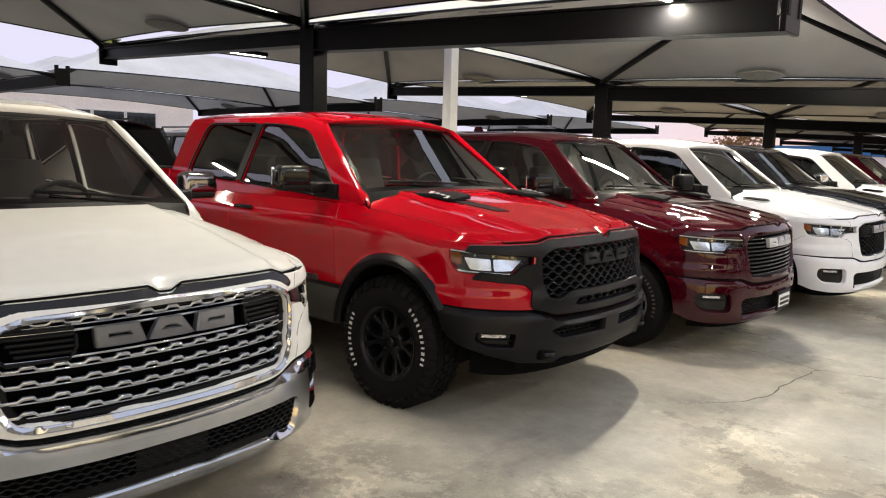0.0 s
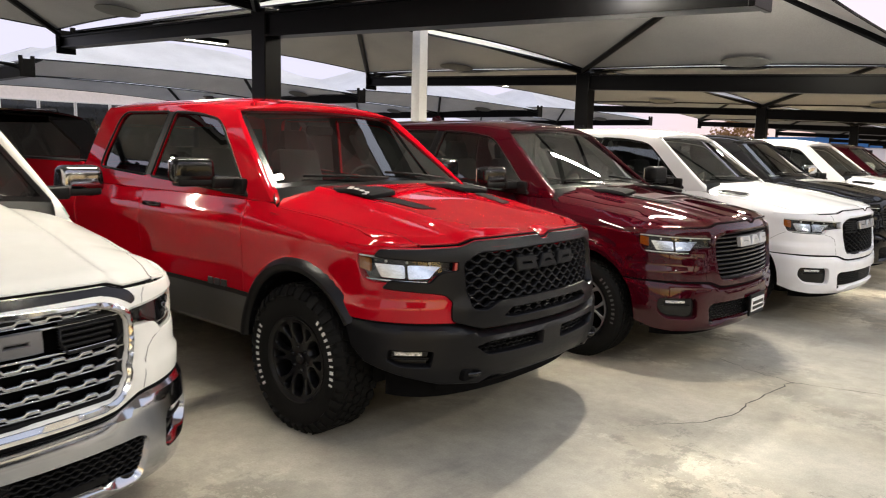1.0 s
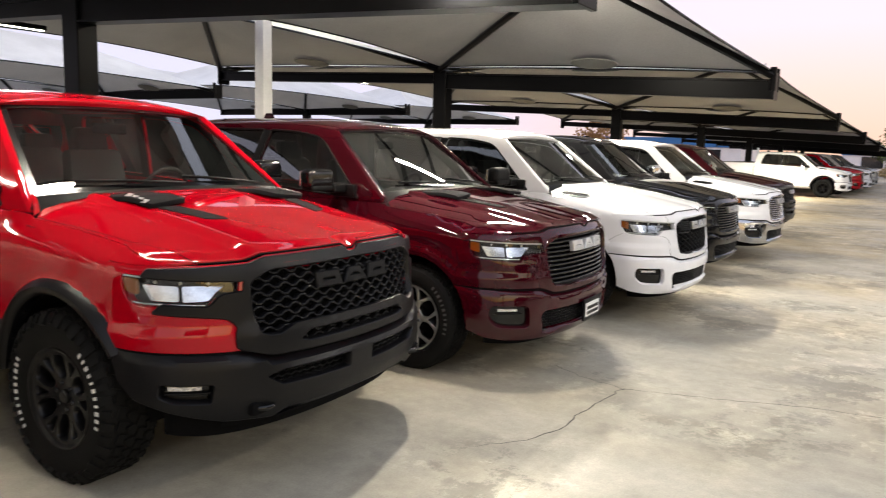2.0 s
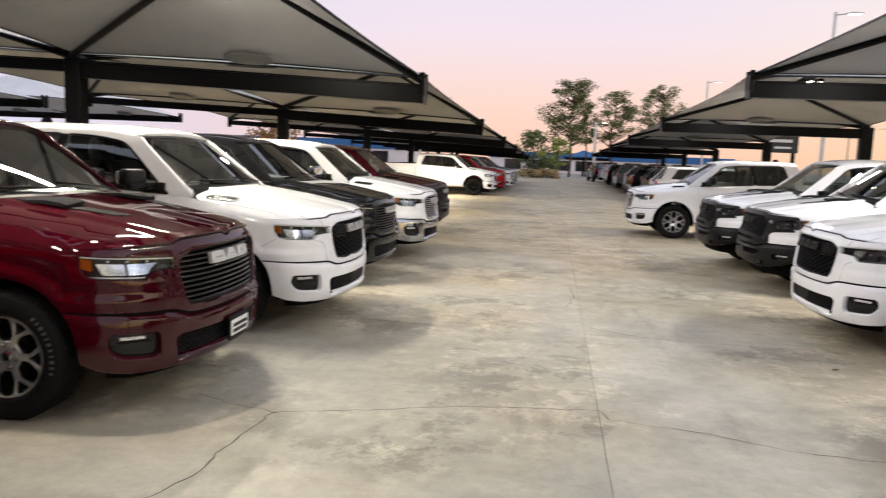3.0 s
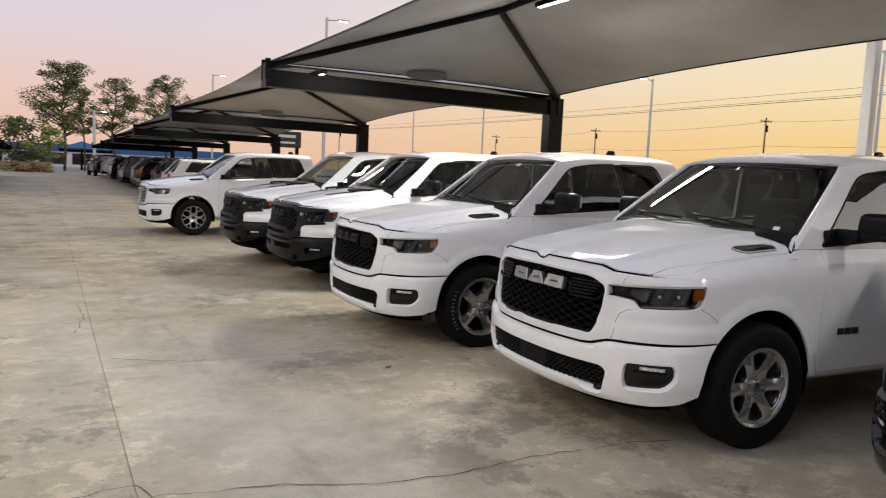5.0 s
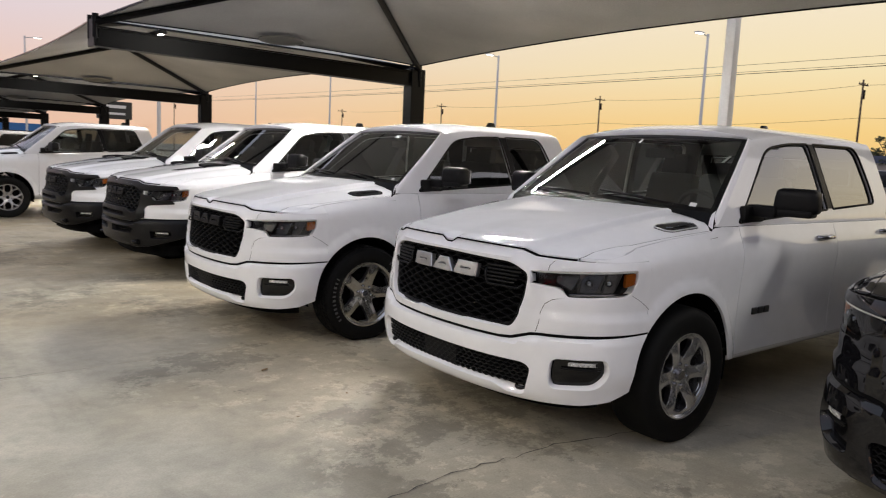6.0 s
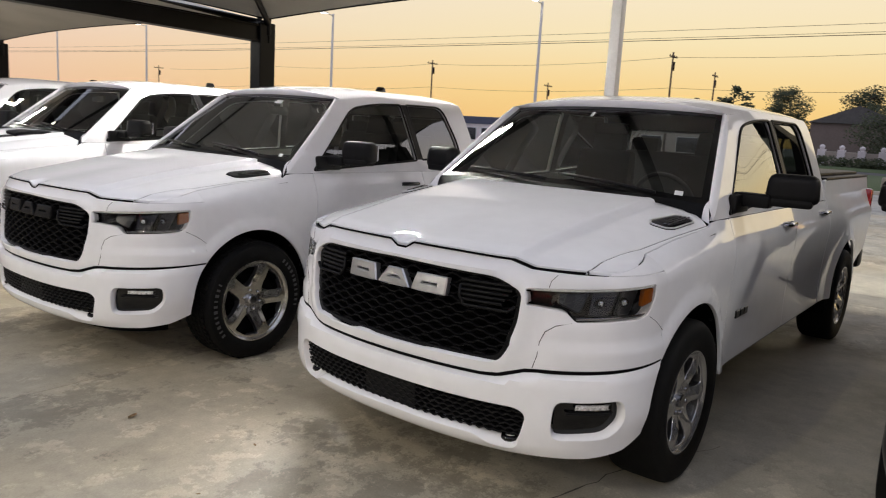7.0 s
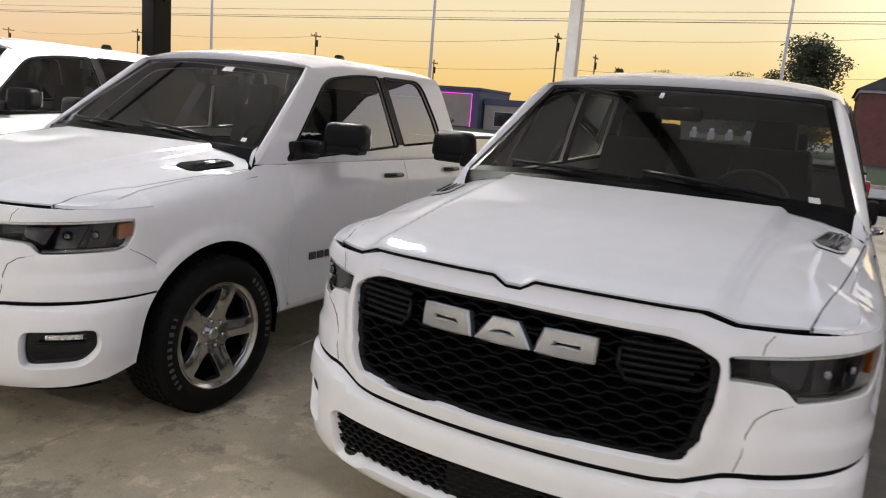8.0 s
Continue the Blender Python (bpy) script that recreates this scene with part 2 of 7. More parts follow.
BULB = mat("lamp_led", (0.9, 0.9, 0.85), rough=0.3, emit=((1.0, 0.93, 0.78), 10.0))

# ---- mesh helpers ----


def link(name, bm, material, parent=None, sharp=0.6, smooth=True):
    for f in bm.faces:
        f.smooth = smooth
    for e in bm.edges:
        if len(e.link_faces) == 2 and e.calc_face_angle(0) > sharp:
            e.smooth = False
    me = bpy.data.meshes.new(name)
    bm.to_mesh(me)
    bm.free()
    for k in (material if isinstance(material, (list, tuple)) else [material]):
        me.materials.append(k)
    ob = new(name, me)
    ob.parent = parent
    return ob


def part(name, bm, material, parent, label=""):
    return tagged(link(name, bm, material, parent), label)


def part_of(name, me, parent, label=""):
    """A further object on a mesh that is already made."""
    ob = new(name, me)
    ob.parent = parent
    return tagged(ob, label)


def empty(name, m, label, category, group=""):
    ob = new(name)
    ob.matrix_world = m
    return tagged(ob, label, category, group)


def sheet(fn, us, vs, holes=(), wall=None, chamfer=True):
    """Grid surface fn(u, v); holes: (i0, i1, j0, j1) in cells, with cut corners; wall: vector by which hole rims are turned inwards."""
    bm = bmesh.new()
    g = [[bm.verts.new(fn(u, v)) for v in vs] for u in us]

    def inside(i, j):
        for a, b, c, d in holes:
            if a <= i < b and c <= j < d:
                if chamfer and (i in (a, b - 1)) and (j in (c, d - 1)):
                    return (1 if i == a else -1, 1 if j == c else -1)
                return True
        return False

    for i in range(len(us) - 1):
        for j in range(len(vs) - 1):
            q = (g[i][j], g[i + 1][j], g[i + 1][j + 1], g[i][j + 1])
            k = inside(i, j)
            if k is True:
                continue
            if k:
                cut = {(1, 1): 2, (-1, 1): 3, (-1, -1): 0, (1, -1): 1}[k]
                q = tuple(v for n, v in enumerate(q) if n != cut)
            bm.faces.new(q)
    if wall is not None:
        rim = [e for e in bm.edges if len(e.link_faces) == 1]
        outer = set()
        for i in range(len(us)):
            outer.add(g[i][0]), outer.add(g[i][-1])
        for j in range(len(vs)):
            outer.add(g[0][j]), outer.add(g[-1][j])
        rim = [e for e in rim if not (e.verts[0] in outer and e.verts[1] in outer)]
        r = bmesh.ops.extrude_edge_only(bm, edges=rim)
        for v in r["geom"]:
            if isinstance(v, bmesh.types.BMVert):
                v.co += Vector(wall)
    bmesh.ops.recalc_face_normals(bm, faces=bm.faces)
    return bm


def thicken(bm, d):
    """Turn the open border of a sheet back by the vector d."""
    rim = [e for e in bm.edges if len(e.link_faces) == 1]
    r = bmesh.ops.extrude_edge_only(bm, edges=rim)
    for v in r["geom"]:
        if isinstance(v, bmesh.types.BMVert):
            v.co += Vector(d)
    return bm


def rbox(bm, c, s, bevel=0.02, seg=2, m=None, taper=1.0):
    """Rounded box with centre c and size s added to bm; taper: width of its top against its base."""
    r = bmesh.ops.create_cube(bm, size=1.0)
    vs = r["verts"]
    for v in vs:
        k = taper if v.co.z > 0 else 1.0
        v.co = Vector((v.co.x * s[0] * k, v.co.y * s[1] * k, v.co.z * s[2]))
    es = list({e for v in vs for e in v.link_edges})
    if bevel:
        q = bmesh.ops.bevel(bm, geom=es, offset=bevel, segments=seg, affect="EDGES", profile=0.6)
        vs = list({v for f in q["faces"] for v in f.verts} | {v for v in vs if v.is_valid})
    t = Matrix.Translation(c) @ (m or Matrix.Identity(4))
    bmesh.ops.transform(bm, matrix=t, verts=vs)
    return bm


def box(c, s, bevel=0.02, seg=2, m=None, taper=1.0):
    return rbox(bmesh.new(), c, s, bevel, seg, m, taper)


def tube(bm, path, r, n=8, r2=None):
    """Round bar along a polyline, tapering from r to r2, with closed ends."""
    rings = []
    path = [Vector(p) for p in path]
    for i, p in enumerate(path):
        d = (path[min(i + 1, len(path) - 1)] - path[max(i - 1, 0)]).normalized()
        a = d.orthogonal().normalized()
        if rings:
            a = (prev - d * prev.dot(d)).normalized()
        prev = a
        b = d.cross(a)
        rr = r + ((r2 if r2 is not None else r) - r) * i / max(1, len(path) - 1)
        rings.append([bm.verts.new(p + (a * math.cos(2 * PI * k / n) + b * math.sin(2 * PI * k / n)) * rr) for k in range(n)])
    for a, b in zip(rings, rings[1:]):
        for k in range(n):
            bm.faces.new((a[k], a[(k + 1) % n], b[(k + 1) % n], b[k]))
    bm.faces.new(rings[0][::-1])
    bm.faces.new(rings[-1])
    return bm


def lathe(bm, profile, n):
    """Turn a profile of (radius, offset) round the y axis."""
    rings = [[bm.verts.new((r * math.cos(2 * PI * k / n), o, r * math.sin(2 * PI * k / n))) for k in range(n)] for r, o in profile]
    for a, b in zip(rings, rings[1:]):
        for k in range(n):
            bm.faces.new((a[k], a[(k + 1) % n], b[(k + 1) % n], b[k]))
    return bm


def prism(bm, pts, d):
    """Flat outline pts (3D) given the depth vector d."""
    a = [bm.verts.new(p) for p in pts]
    b = [bm.verts.new(Vector(p) + Vector(d)) for p in pts]
    bm.faces.new(a)
    bm.faces.new(b[::-1])
    n = len(pts)
    for i in range(n):
        bm.faces.new((a[i], b[i], b[(i + 1) % n], a[(i + 1) % n]))
    return bm


def done(bm):
    bmesh.ops.recalc_face_normals(bm, faces=bm.faces)
    return bm


def lerp(a, b, t):
    return a + (b - a) * t


def spread(a, b, n):
    return [a + (b - a) * i / n for i in range(n + 1)]


def curve_at(pts, x):
    """Piecewise linear value of a table of (x, y)."""
    if x <= pts[0][0]:
        return pts[0][1]
    for (x0, y0), (x1, y1) in zip(pts, pts[1:]):
        if x <= x1:
            return y0 + (y1 - y0) * (x - x0) / (x1 - x0)
    return pts[-1][1]


def soft(pts, x, w=0.04):
    return sum(curve_at(pts, x + k * w) for k in (-1, -0.5, 0, 0.5, 1)) / 5


# ---- curved panels ----
PANELS = {}


def fillet(pts, r=0.02, n=4):
    """Closed outline with rounded corners; a point may carry a radius of its own as its third value."""
    out = []
    m = len(pts)
    for i in range(m):
        p, a, b = Vector(pts[i][:2]), Vector(pts[i - 1][:2]), Vector(pts[(i + 1) % m][:2])
        k = pts[i][2] if len(pts[i]) > 2 else r
        da, db = a - p, b - p
        if k <= 0 or da.length < 1e-6 or db.length < 1e-6:
            out.append(p)
            continue
        p0, p1 = p + da.normalized() * min(k, da.length * 0.48), p + db.normalized() * min(k, db.length * 0.48)
        for j in range(n + 1):
            t = j / n
            out.append(p0 * (1 - t) ** 2 + p * 2 * t * (1 - t) + p1 * t * t)
    return out


def mirrored(half):
    """Closed outline from its half with positive first values, given from the middle line round to the middle line."""
    return list(half) + [(-p[0], *p[1:]) for p in reversed(half) if abs(p[0]) > 1e-6]


def within(poly, pts):
    """Which rows of pts lie inside the outline."""
    x, y = pts[:, 0], pts[:, 1]
    ok = np.zeros(len(pts), bool)
    for (ax, ay), (bx, by) in zip(poly, np.roll(poly, -1, 0)):
        if ay == by:
            continue
        ok ^= ((ay > y) != (by > y)) & (x < (bx - ax) * (y - ay) / (by - ay) + ax)
    return ok


def resample(poly, step):
    out = []
    for a, b in zip(poly, poly[1:] + poly[:1]):
        d = (b - a).length
        if d < 1e-5:
            continue
        n = max(1, math.ceil(d / step))
        out += [a.lerp(b, i / n) for i in range(n)]
    return out


def panel(outline, holes, fn, facing, step=0.035, lip=0.012, edge=0.003, deep=None, lip_index=0):
    """Surface fn(a, b) over a flat outline with holes, looking towards facing; borders are chamfered and turned inwards by lip, holes by deep."""
    loops = [resample(list(map(Vector, q)), step) for q in [outline, *holes]]
    arr = [np.array([(p.x, p.y) for p in q]) for q in loops]
    lo, hi = arr[0].min(0), arr[0].max(0)
    gx, gy = np.arange(lo[0] + step / 2, hi[0], step), np.arange(lo[1] + step / 2, hi[1], step * 0.87)
    grid = np.array([(a + (step / 2 if j % 2 else 0), b) for j, b in enumerate(gy) for a in gx]).reshape(-1, 2)
    ok = within(arr[0], grid)
    for h in arr[1:]:
        ok &= ~within(h, grid)
    grid = grid[ok]
    border = np.concatenate(arr)
    if len(grid):
        d = np.sqrt(((grid[:, None, :] - border[None, :, :]) ** 2).sum(2)).min(1)
        grid = grid[d > step * 0.5]
    pts = [Vector(p) for p in border] + [Vector(p) for p in grid]
    edges, base = [], 0
    for q in arr:
        n = len(q)
        edges += [(base + i, base + (i + 1) % n) for i in range(n)]
        base += n
    vs, _, fs, _, _, _ = geometry.delaunay_2d_cdt(pts, edges, [], 0, 1e-6)
    flat = np.array([(v.x, v.y) for v in vs])
    mid = np.array([flat[list(f)].mean(0) for f in fs])
    keep = within(arr[0], mid)
    for h in arr[1:]:
        keep &= ~within(h, mid)
    bm = bmesh.new()
    bv = [bm.verts.new(fn(v.x, v.y)) for v in vs]
    for f, k in zip(fs, keep):
        if k:
            try:
                bm.faces.new([bv[i] for i in f])
            except ValueError:
                pass
    bmesh.ops.delete(bm, geom=[v for v in bm.verts if not v.link_faces], context="VERTS")
    bm.normal_update()
    if sum((f.normal for f in bm.faces), Vector()).dot(Vector(facing)) < 0:
        bmesh.ops.reverse_faces(bm, faces=bm.faces[:])
        bm.normal_update()
    if lip:
        outer = {(round(v.x, 4), round(v.y, 4)) for v in loops[0]}
        rim = [e for e in bm.edges if len(e.link_faces) == 1]
        info = {}
        where = {bv[i]: (round(v.x, 4), round(v.y, 4)) for i, v in enumerate(vs)}
        for e in rim:
            c = e.link_faces[0].calc_center_median()
            t = (e.verts[1].co - e.verts[0].co).normalized()
            m = (e.verts[0].co + e.verts[1].co) / 2
            o = m - c
            o = (o - t * o.dot(t)).normalized()
            for v in e.verts:
                a = info.setdefault(v, [Vector(), Vector(), False])
                a[0] += o
                a[1] += e.link_faces[0].normal
                a[2] = where.get(v) in outer
        r1, r2 = {}, {}
        for v, (o, n, is_out) in info.items():
            o, n = o.normalized(), n.normalized()
            depth = lip if is_out or deep is None else deep
            r1[v] = bm.verts.new(v.co + o * edge - n * edge)
            r2[v] = bm.verts.new(v.co + o * edge - n * (edge + depth))
        for e in rim:
            f = e.link_faces[0]
            a, b = e.verts
            for l in f.loops:
                if l.edge == e:
                    a, b = l.vert, l.link_loop_next.vert
            if a in r1 and b in r1:
                bm.faces.new((b, a, r1[a], r1[b]))
                g = bm.faces.new((r1[b], r1[a], r2[a], r2[b]))
                if not (info[a][2] and info[b][2]):
                    g.material_index = lip_index
    return bm


def shared(key, make, material):
    """Mesh of a panel, made once for each key and once more for each material."""
    mats = material if isinstance(material, (list, tuple)) else [material]
    full = (key, tuple(m.name for m in mats))
    if full not in PANELS:
        if key not in PANELS:
            PANELS[key] = mesh_of(make(), key[0], None)
        me = PANELS[key].copy()
        me.name = key[0]
        me.materials.clear()
        for m in mats:
            me.materials.append(m)
        PANELS[full] = me
    return PANELS[full]


def skin(name, key, make, material, parent, label=""):
    return part_of(name, shared((name, *key), make, material), parent, label)


# ---- wheels ----
WHEEL_MESHES = {}


def mesh_of(bm, name, material):
    ob = link(name, bm, material)
    me = ob.data
    bpy.data.objects.remove(ob)
    return me


def tyre_mesh(R, width, rim_r):
    bm = bmesh.new()
    h = width / 2
    prof = [(rim_r - 0.012, 0.70), (rim_r + 0.004, 0.86), (rim_r + 0.016, 0.90), (lerp(rim_r, R, 0.25), 0.965), (lerp(rim_r, R, 0.45), 1.0), (lerp(rim_r, R, 0.66), 0.99),
            (lerp(rim_r, R, 0.82), 0.95), (R - 0.014, 0.86), (R - 0.004, 0.76), (R, 0.60), (R + 0.001, 0.2)]
    lathe(bm, [(r, -k * h) for r, k in prof] + [(r, k * h) for r, k in reversed(prof)], 56)
    done(bm)
    return mesh_of(bm, "tyre", RUBBER)


def tread_mesh(R, width, knobby):
    """Tread blocks standing proud of the tyre."""
    bm = bmesh.new()
    h = width / 2
    n = 40 if knobby else 64
    t = 0.011 if knobby else 0.006
    rows = 4 if knobby else 5
    for k in range(n):
        for r in range(rows):
            a = 2 * PI * (k + 0.5 * (r % 2)) / n
            y = (r - (rows - 1) / 2) * (h * 1.5 / rows)
            rbox(bm, (0, 0, 0), (2 * PI * R / n * 0.74, h * 1.5 / rows * 0.8, t * 2), 0, 1,
                 Matrix.Rotation(-a, 4, "Y") @ Matrix.Translation((0, y, R)) @ Matrix.Rotation(0.35 if r % 2 else -0.35, 4, "Z"))
        if knobby:
            a = 2 * PI * k / n
            for s in (-1, 1):
                rbox(bm, (0, 0, 0), (2 * PI * R / n * (0.62 if k % 2 else 0.42), 0.022, 0.070 if k % 2 else 0.050), 0, 1, Matrix.Rotation(-a, 4, "Y") @ Matrix.Translation((0, s * h * 0.91, R - 0.030)) @ Matrix.Rotation(s * 0.6, 4, "X"))
    return mesh_of(bm, "tread", RUBBER)


def letter_mesh(R, rim_r, side, material, arcs):
    """Raised sidewall marks: rows of plain upright bars along arcs, each with a gap across it."""
    bm = bmesh.new()
    rm = lerp(rim_r, R, 0.50)
    for a0, n in arcs:
        for k in range(n):
            a = a0 + k * 0.108
            w = 0.015 + 0.004 * ((k * 7) % 3 - 1)
            rbox(bm, (0, 0, 0), (w, 0.005, 0.025), 0.0, 1, Matrix.Rotation(-a, 4, "Y") @ Matrix.Translation((0, side, rm)))
    return mesh_of(bm, "sidewall_mark", material)


WHEEL_STYLES = {
    # turns, dish depth, openings as (angle, list of (radius share, degrees))
    "five": (5, 0.045, [(0.5, [(0.40, -11), (0.62, -21), (0.90, -25.5), (0.915, 0), (0.90, 25.5), (0.62, 21), (0.40, 11), (0.36, 0)])]),
    "six": (6, 0.030, [(0.5, [(0.42, -9), (0.66, -17), (0.88, -18.5), (0.915, 0), (0.88, 18.5), (0.66, 17), (0.42, 9), (0.39, 0)])]),
    "y": (6, 0.040, [(0.5, [(0.36, -19), (0.60, -22), (0.90, -11.5), (0.92, 0), (0.90, 11.5), (0.60, 22), (0.36, 19), (0.33, 0)]), (0.0, [(0.58, -2), (0.905, -13), (0.925, 0), (0.905, 13), (0.58, 2)])]),
    "black": (6, 0.035, [(0.5, [(0.38, -16), (0.62, -19), (0.88, -12), (0.90, 0), (0.88, 12), (0.62, 19), (0.38, 16), (0.34, 0)]), (0.0, [(0.50, -3), (0.87, -9), (0.89, 0), (0.87, 9), (0.50, 3)])]),
}


def rim_meshes(style, rim_r, h):
    """Barrel, cast face with real openings, and hub, looking towards -y."""
    bm = bmesh.new()
    lathe(bm, [(rim_r - 0.02, h * 0.9), (rim_r - 0.035, 0.0), (rim_r - 0.03, -h * 0.66), (rim_r - 0.014, -h * 0.80), (rim_r + 0.002, -h * 0.90), (rim_r + 0.008, -h * 0.90), (rim_r + 0.009, -h * 0.80)], 48)
    done(bm)
    barrel = mesh_of(bm, "barrel", {"five": POLISHED, "six": ALLOY}.get(style, BLKRIM))
    turns, dish, shapes = WHEEL_STYLES[style]
    holes = []
    for k in range(turns):
        for off, pts in shapes:
            c = 2 * PI * (k + off) / turns + 0.3
            q = [(rim_r * r * math.cos(c + radians(g)), rim_r * r * math.sin(c + radians(g)), 0.018) for r, g in pts]
            holes.append(fillet(q, 0.018, 3))
    ring = [Vector(((rim_r - 0.006) * math.cos(2 * PI * k / 64), (rim_r - 0.006) * math.sin(2 * PI * k / 64))) for k in range(64)]

    def face(a, b):
        r = math.hypot(a, b) / rim_r
        y = -h * 0.80 + dish * (1 - r) ** 1.0 * min(1.0, (1 - r) * 2.2) + 0.006 * math.exp(-((r - 0.18) / 0.1) ** 2)
        if style != "black":
            ang = (math.atan2(b, a) - 0.3) * turns
            y -= (0.022 if style == "six" else 0.012) * max(0.0, math.cos(ang)) ** 2 * math.exp(-((r - 0.6) / 0.3) ** 2)
        return Vector((a, y, b))

    bm = panel(ring, holes, face, (0, -1, 0), 0.024, 0.01, 0.004, 0.045, 1)
    cast = mesh_of(bm, "spokes", [{"six": ALLOY, "five": POLISHED, "y": MACHINED, "black": BLKRIM}[style], BLKRIM if style in ("y", "black") else ALLOYDK])
    bm = bmesh.new()
    lathe(bm, [(0.001, h * 0.02), (rim_r - 0.03, h * 0.02)], 32)
    lathe(bm, [(0.001, -h * 0.05), (0.155, -h * 0.05), (0.160, 0.0)], 32)
    brake = mesh_of(bm, "brake_disc", DARK)
    bm = bmesh.new()
    y0 = face(0.07, 0).y
    lathe(bm, [(0.001, y0 - 0.014), (0.026, y0 - 0.014), (0.034, y0 - 0.008), (0.037, y0 + 0.01)], 20)
    done(bm)
    for k in range(6):
        a = 2 * PI * k / 6
        c = Vector((0.068 * math.cos(a), y0 + 0.002, 0.068 * math.sin(a)))
        tube(bm, [c + Vector((0, 0.012, 0)), c - Vector((0, 0.012, 0))], 0.0115, 6)
    nuts = mesh_of(bm, "wheel_nuts", {"six": SMOKECHROME, "five": CHROME, "black": HOUSING}.get(style, SMOKECHROME))
    return barrel, cast, nuts, brake


def wheel(parent, m, style, R, knob, marks, label):
    """m places the wheel's centre; its outer face looks to -y."""
    key = (style, R, knob, marks)
    rim_r = {"six": 0.247, "five": 0.270, "y": 0.270, "black": 0.247}[style]
    width = 0.285
    if key not in WHEEL_MESHES:
        ty = tyre_mesh(R, width, rim_r)
        td = tread_mesh(R, width, knob)
        mk = letter_mesh(R, rim_r, -width / 2 - 0.001, LETTER if marks == "white" else FAINT, ((-1.50, 11), (1.40, 11)))
        WHEEL_MESHES[key] = (ty, td, mk, *rim_meshes(style, rim_r, width / 2))
    ty, td, mk, ba, fa, nu, br = WHEEL_MESHES[key]
    w = part_of("wheel", ba, parent, label)
    w.matrix_local = m
    part_of("tyre", ty, w)
    if marks != "none" or knob:
        tagged(part_of("tread", td, w), kind="stuff")
    part_of("spokes", fa, w)
    part_of("brake_disc", br, w)
    tagged(part_of("wheel_nut_ring", nu, w), kind="stuff")
    if marks != "none":
        tagged(part_of("sidewall_mark", mk, w), kind="stuff")
    return w


# ---- pickup trucks: x ahead of the front axle, y to the left, z up ----
WB = 3.67
AXF = -0.11
HUB = 0.415
ARCH = 0.472
X0 = 0.27
SIDE = [(0.33, 0.955), (0.43, 0.985), (0.52, 0.980), (0.66, 0.978), (0.82, 0.988), (0.98, 1.002), (1.07, 1.006), (1.12, 0.995), (1.20, 0.962), (1.28, 0.936), (1.36, 0.925), (1.45, 0.915)]
EDGE = [(-0.47, 1.230), (-0.40, 1.222), (0.0, 1.186), (0.27, 1.146), (0.45, 1.114), (0.62, 1.086), (0.85, 1.05)]
EDGE_Y = [(-0.47, 0.940), (-0.40, 0.935), (0.0, 0.908), (0.27, 0.890)]
CROWN = [(-0.52, 1.356), (-0.2, 1.318), (0.2, 1.262), (0.5, 1.208), (0.7, 1.170), (0.78, 1.156), (0.87, 1.143)]
POWER = 2.35


def ease(t):
    t = max(0.0, min(1.0, t))
    return t * t * (3 - 2 * t)


def edge_z(x):
    return soft(EDGE, x, 0.05)


def half_width(x, z, flare=0.03):
    w = soft(SIDE, z, 0.03)
    # rounded shoulder of the front fender, up to the hood's shut line
    if x > -0.62:
        ze = edge_z(x)
        q = max(0.0, (z - (ze - 0.11)) / 0.11)
        w -= max(0.0, soft(SIDE, ze, 0.03) - curve_at(EDGE_Y, x)) * min(q, 1.3) ** 2.2 * ease((x + 0.62) / 0.25)
    for xc in (AXF, AXF - WB):
        d = math.hypot(x - xc, z - HUB) - ARCH
        if d < 0.5:
            w += flare * 0.62 * (1 - ease((d - 0.046) / 0.026)) + flare * 0.55 * math.exp(-(max(0, d) / 0.17) ** 2)
    return w


def side_fn(s, flare, off=0.0):
    def fn(x, z):
        return Vector((x, s * (half_width(x, z, flare) + off), z))
    return fn


def nose_table():
    rows, u, prev = [], 0.0, None
    for k in range(401):
        a = PI / 2 * (k / 400)
        y, x = math.sin(a) ** (2 / POWER), max(0.0, math.cos(a)) ** (2 / POWER)
        if prev:
            u += math.hypot(0.62 * (x - prev[0]), y - prev[1])
        prev = (x, y)
        rows.append((u, x, y))
    return np.array(rows)


NOSE = nose_table()
U_END = float(NOSE[-1, 0])


def nose(u):
    a = min(abs(u), U_END)
    return float(np.interp(a, NOSE[:, 0], NOSE[:, 1])), math.copysign(float(np.interp(a, NOSE[:, 0], NOSE[:, 2])), u)


def uy(y):
    """Position along the nose for a share y of the half width."""
    return math.copysign(float(np.interp(abs(y), NOSE[:, 2], NOSE[:, 0])), y)


def ux(x):
    """Position along the nose for a place x, at the height of the headlights."""
    return float(np.interp(1 - max(0.0, (x - X0) / 0.63), 1 - NOSE[:, 1], NOSE[:, 0]))


DEPTH = [(0.60, 0.640), (0.70, 0.648), (0.80, 0.644), (0.95, 0.628), (1.05, 0.608), (1.10, 0.592), (1.15, 0.572)]
GRILLE_HALF = [(0.0, 1.056), (0.505, 1.046, 0.05), (0.612, 0.995, 0.035), (0.610, 0.85, 0.06), (0.556, 0.708, 0.05), (0.505, 0.686, 0.04), (0.0, 0.682)]
GRILLE = mirrored(GRILLE_HALF)
GRILLE_UV = fillet([(uy(p[0]), *p[1:]) for p in GRILLE], 0.0)
GRILLE_ARR = np.array([(p.x, p.y) for p in GRILLE_UV])


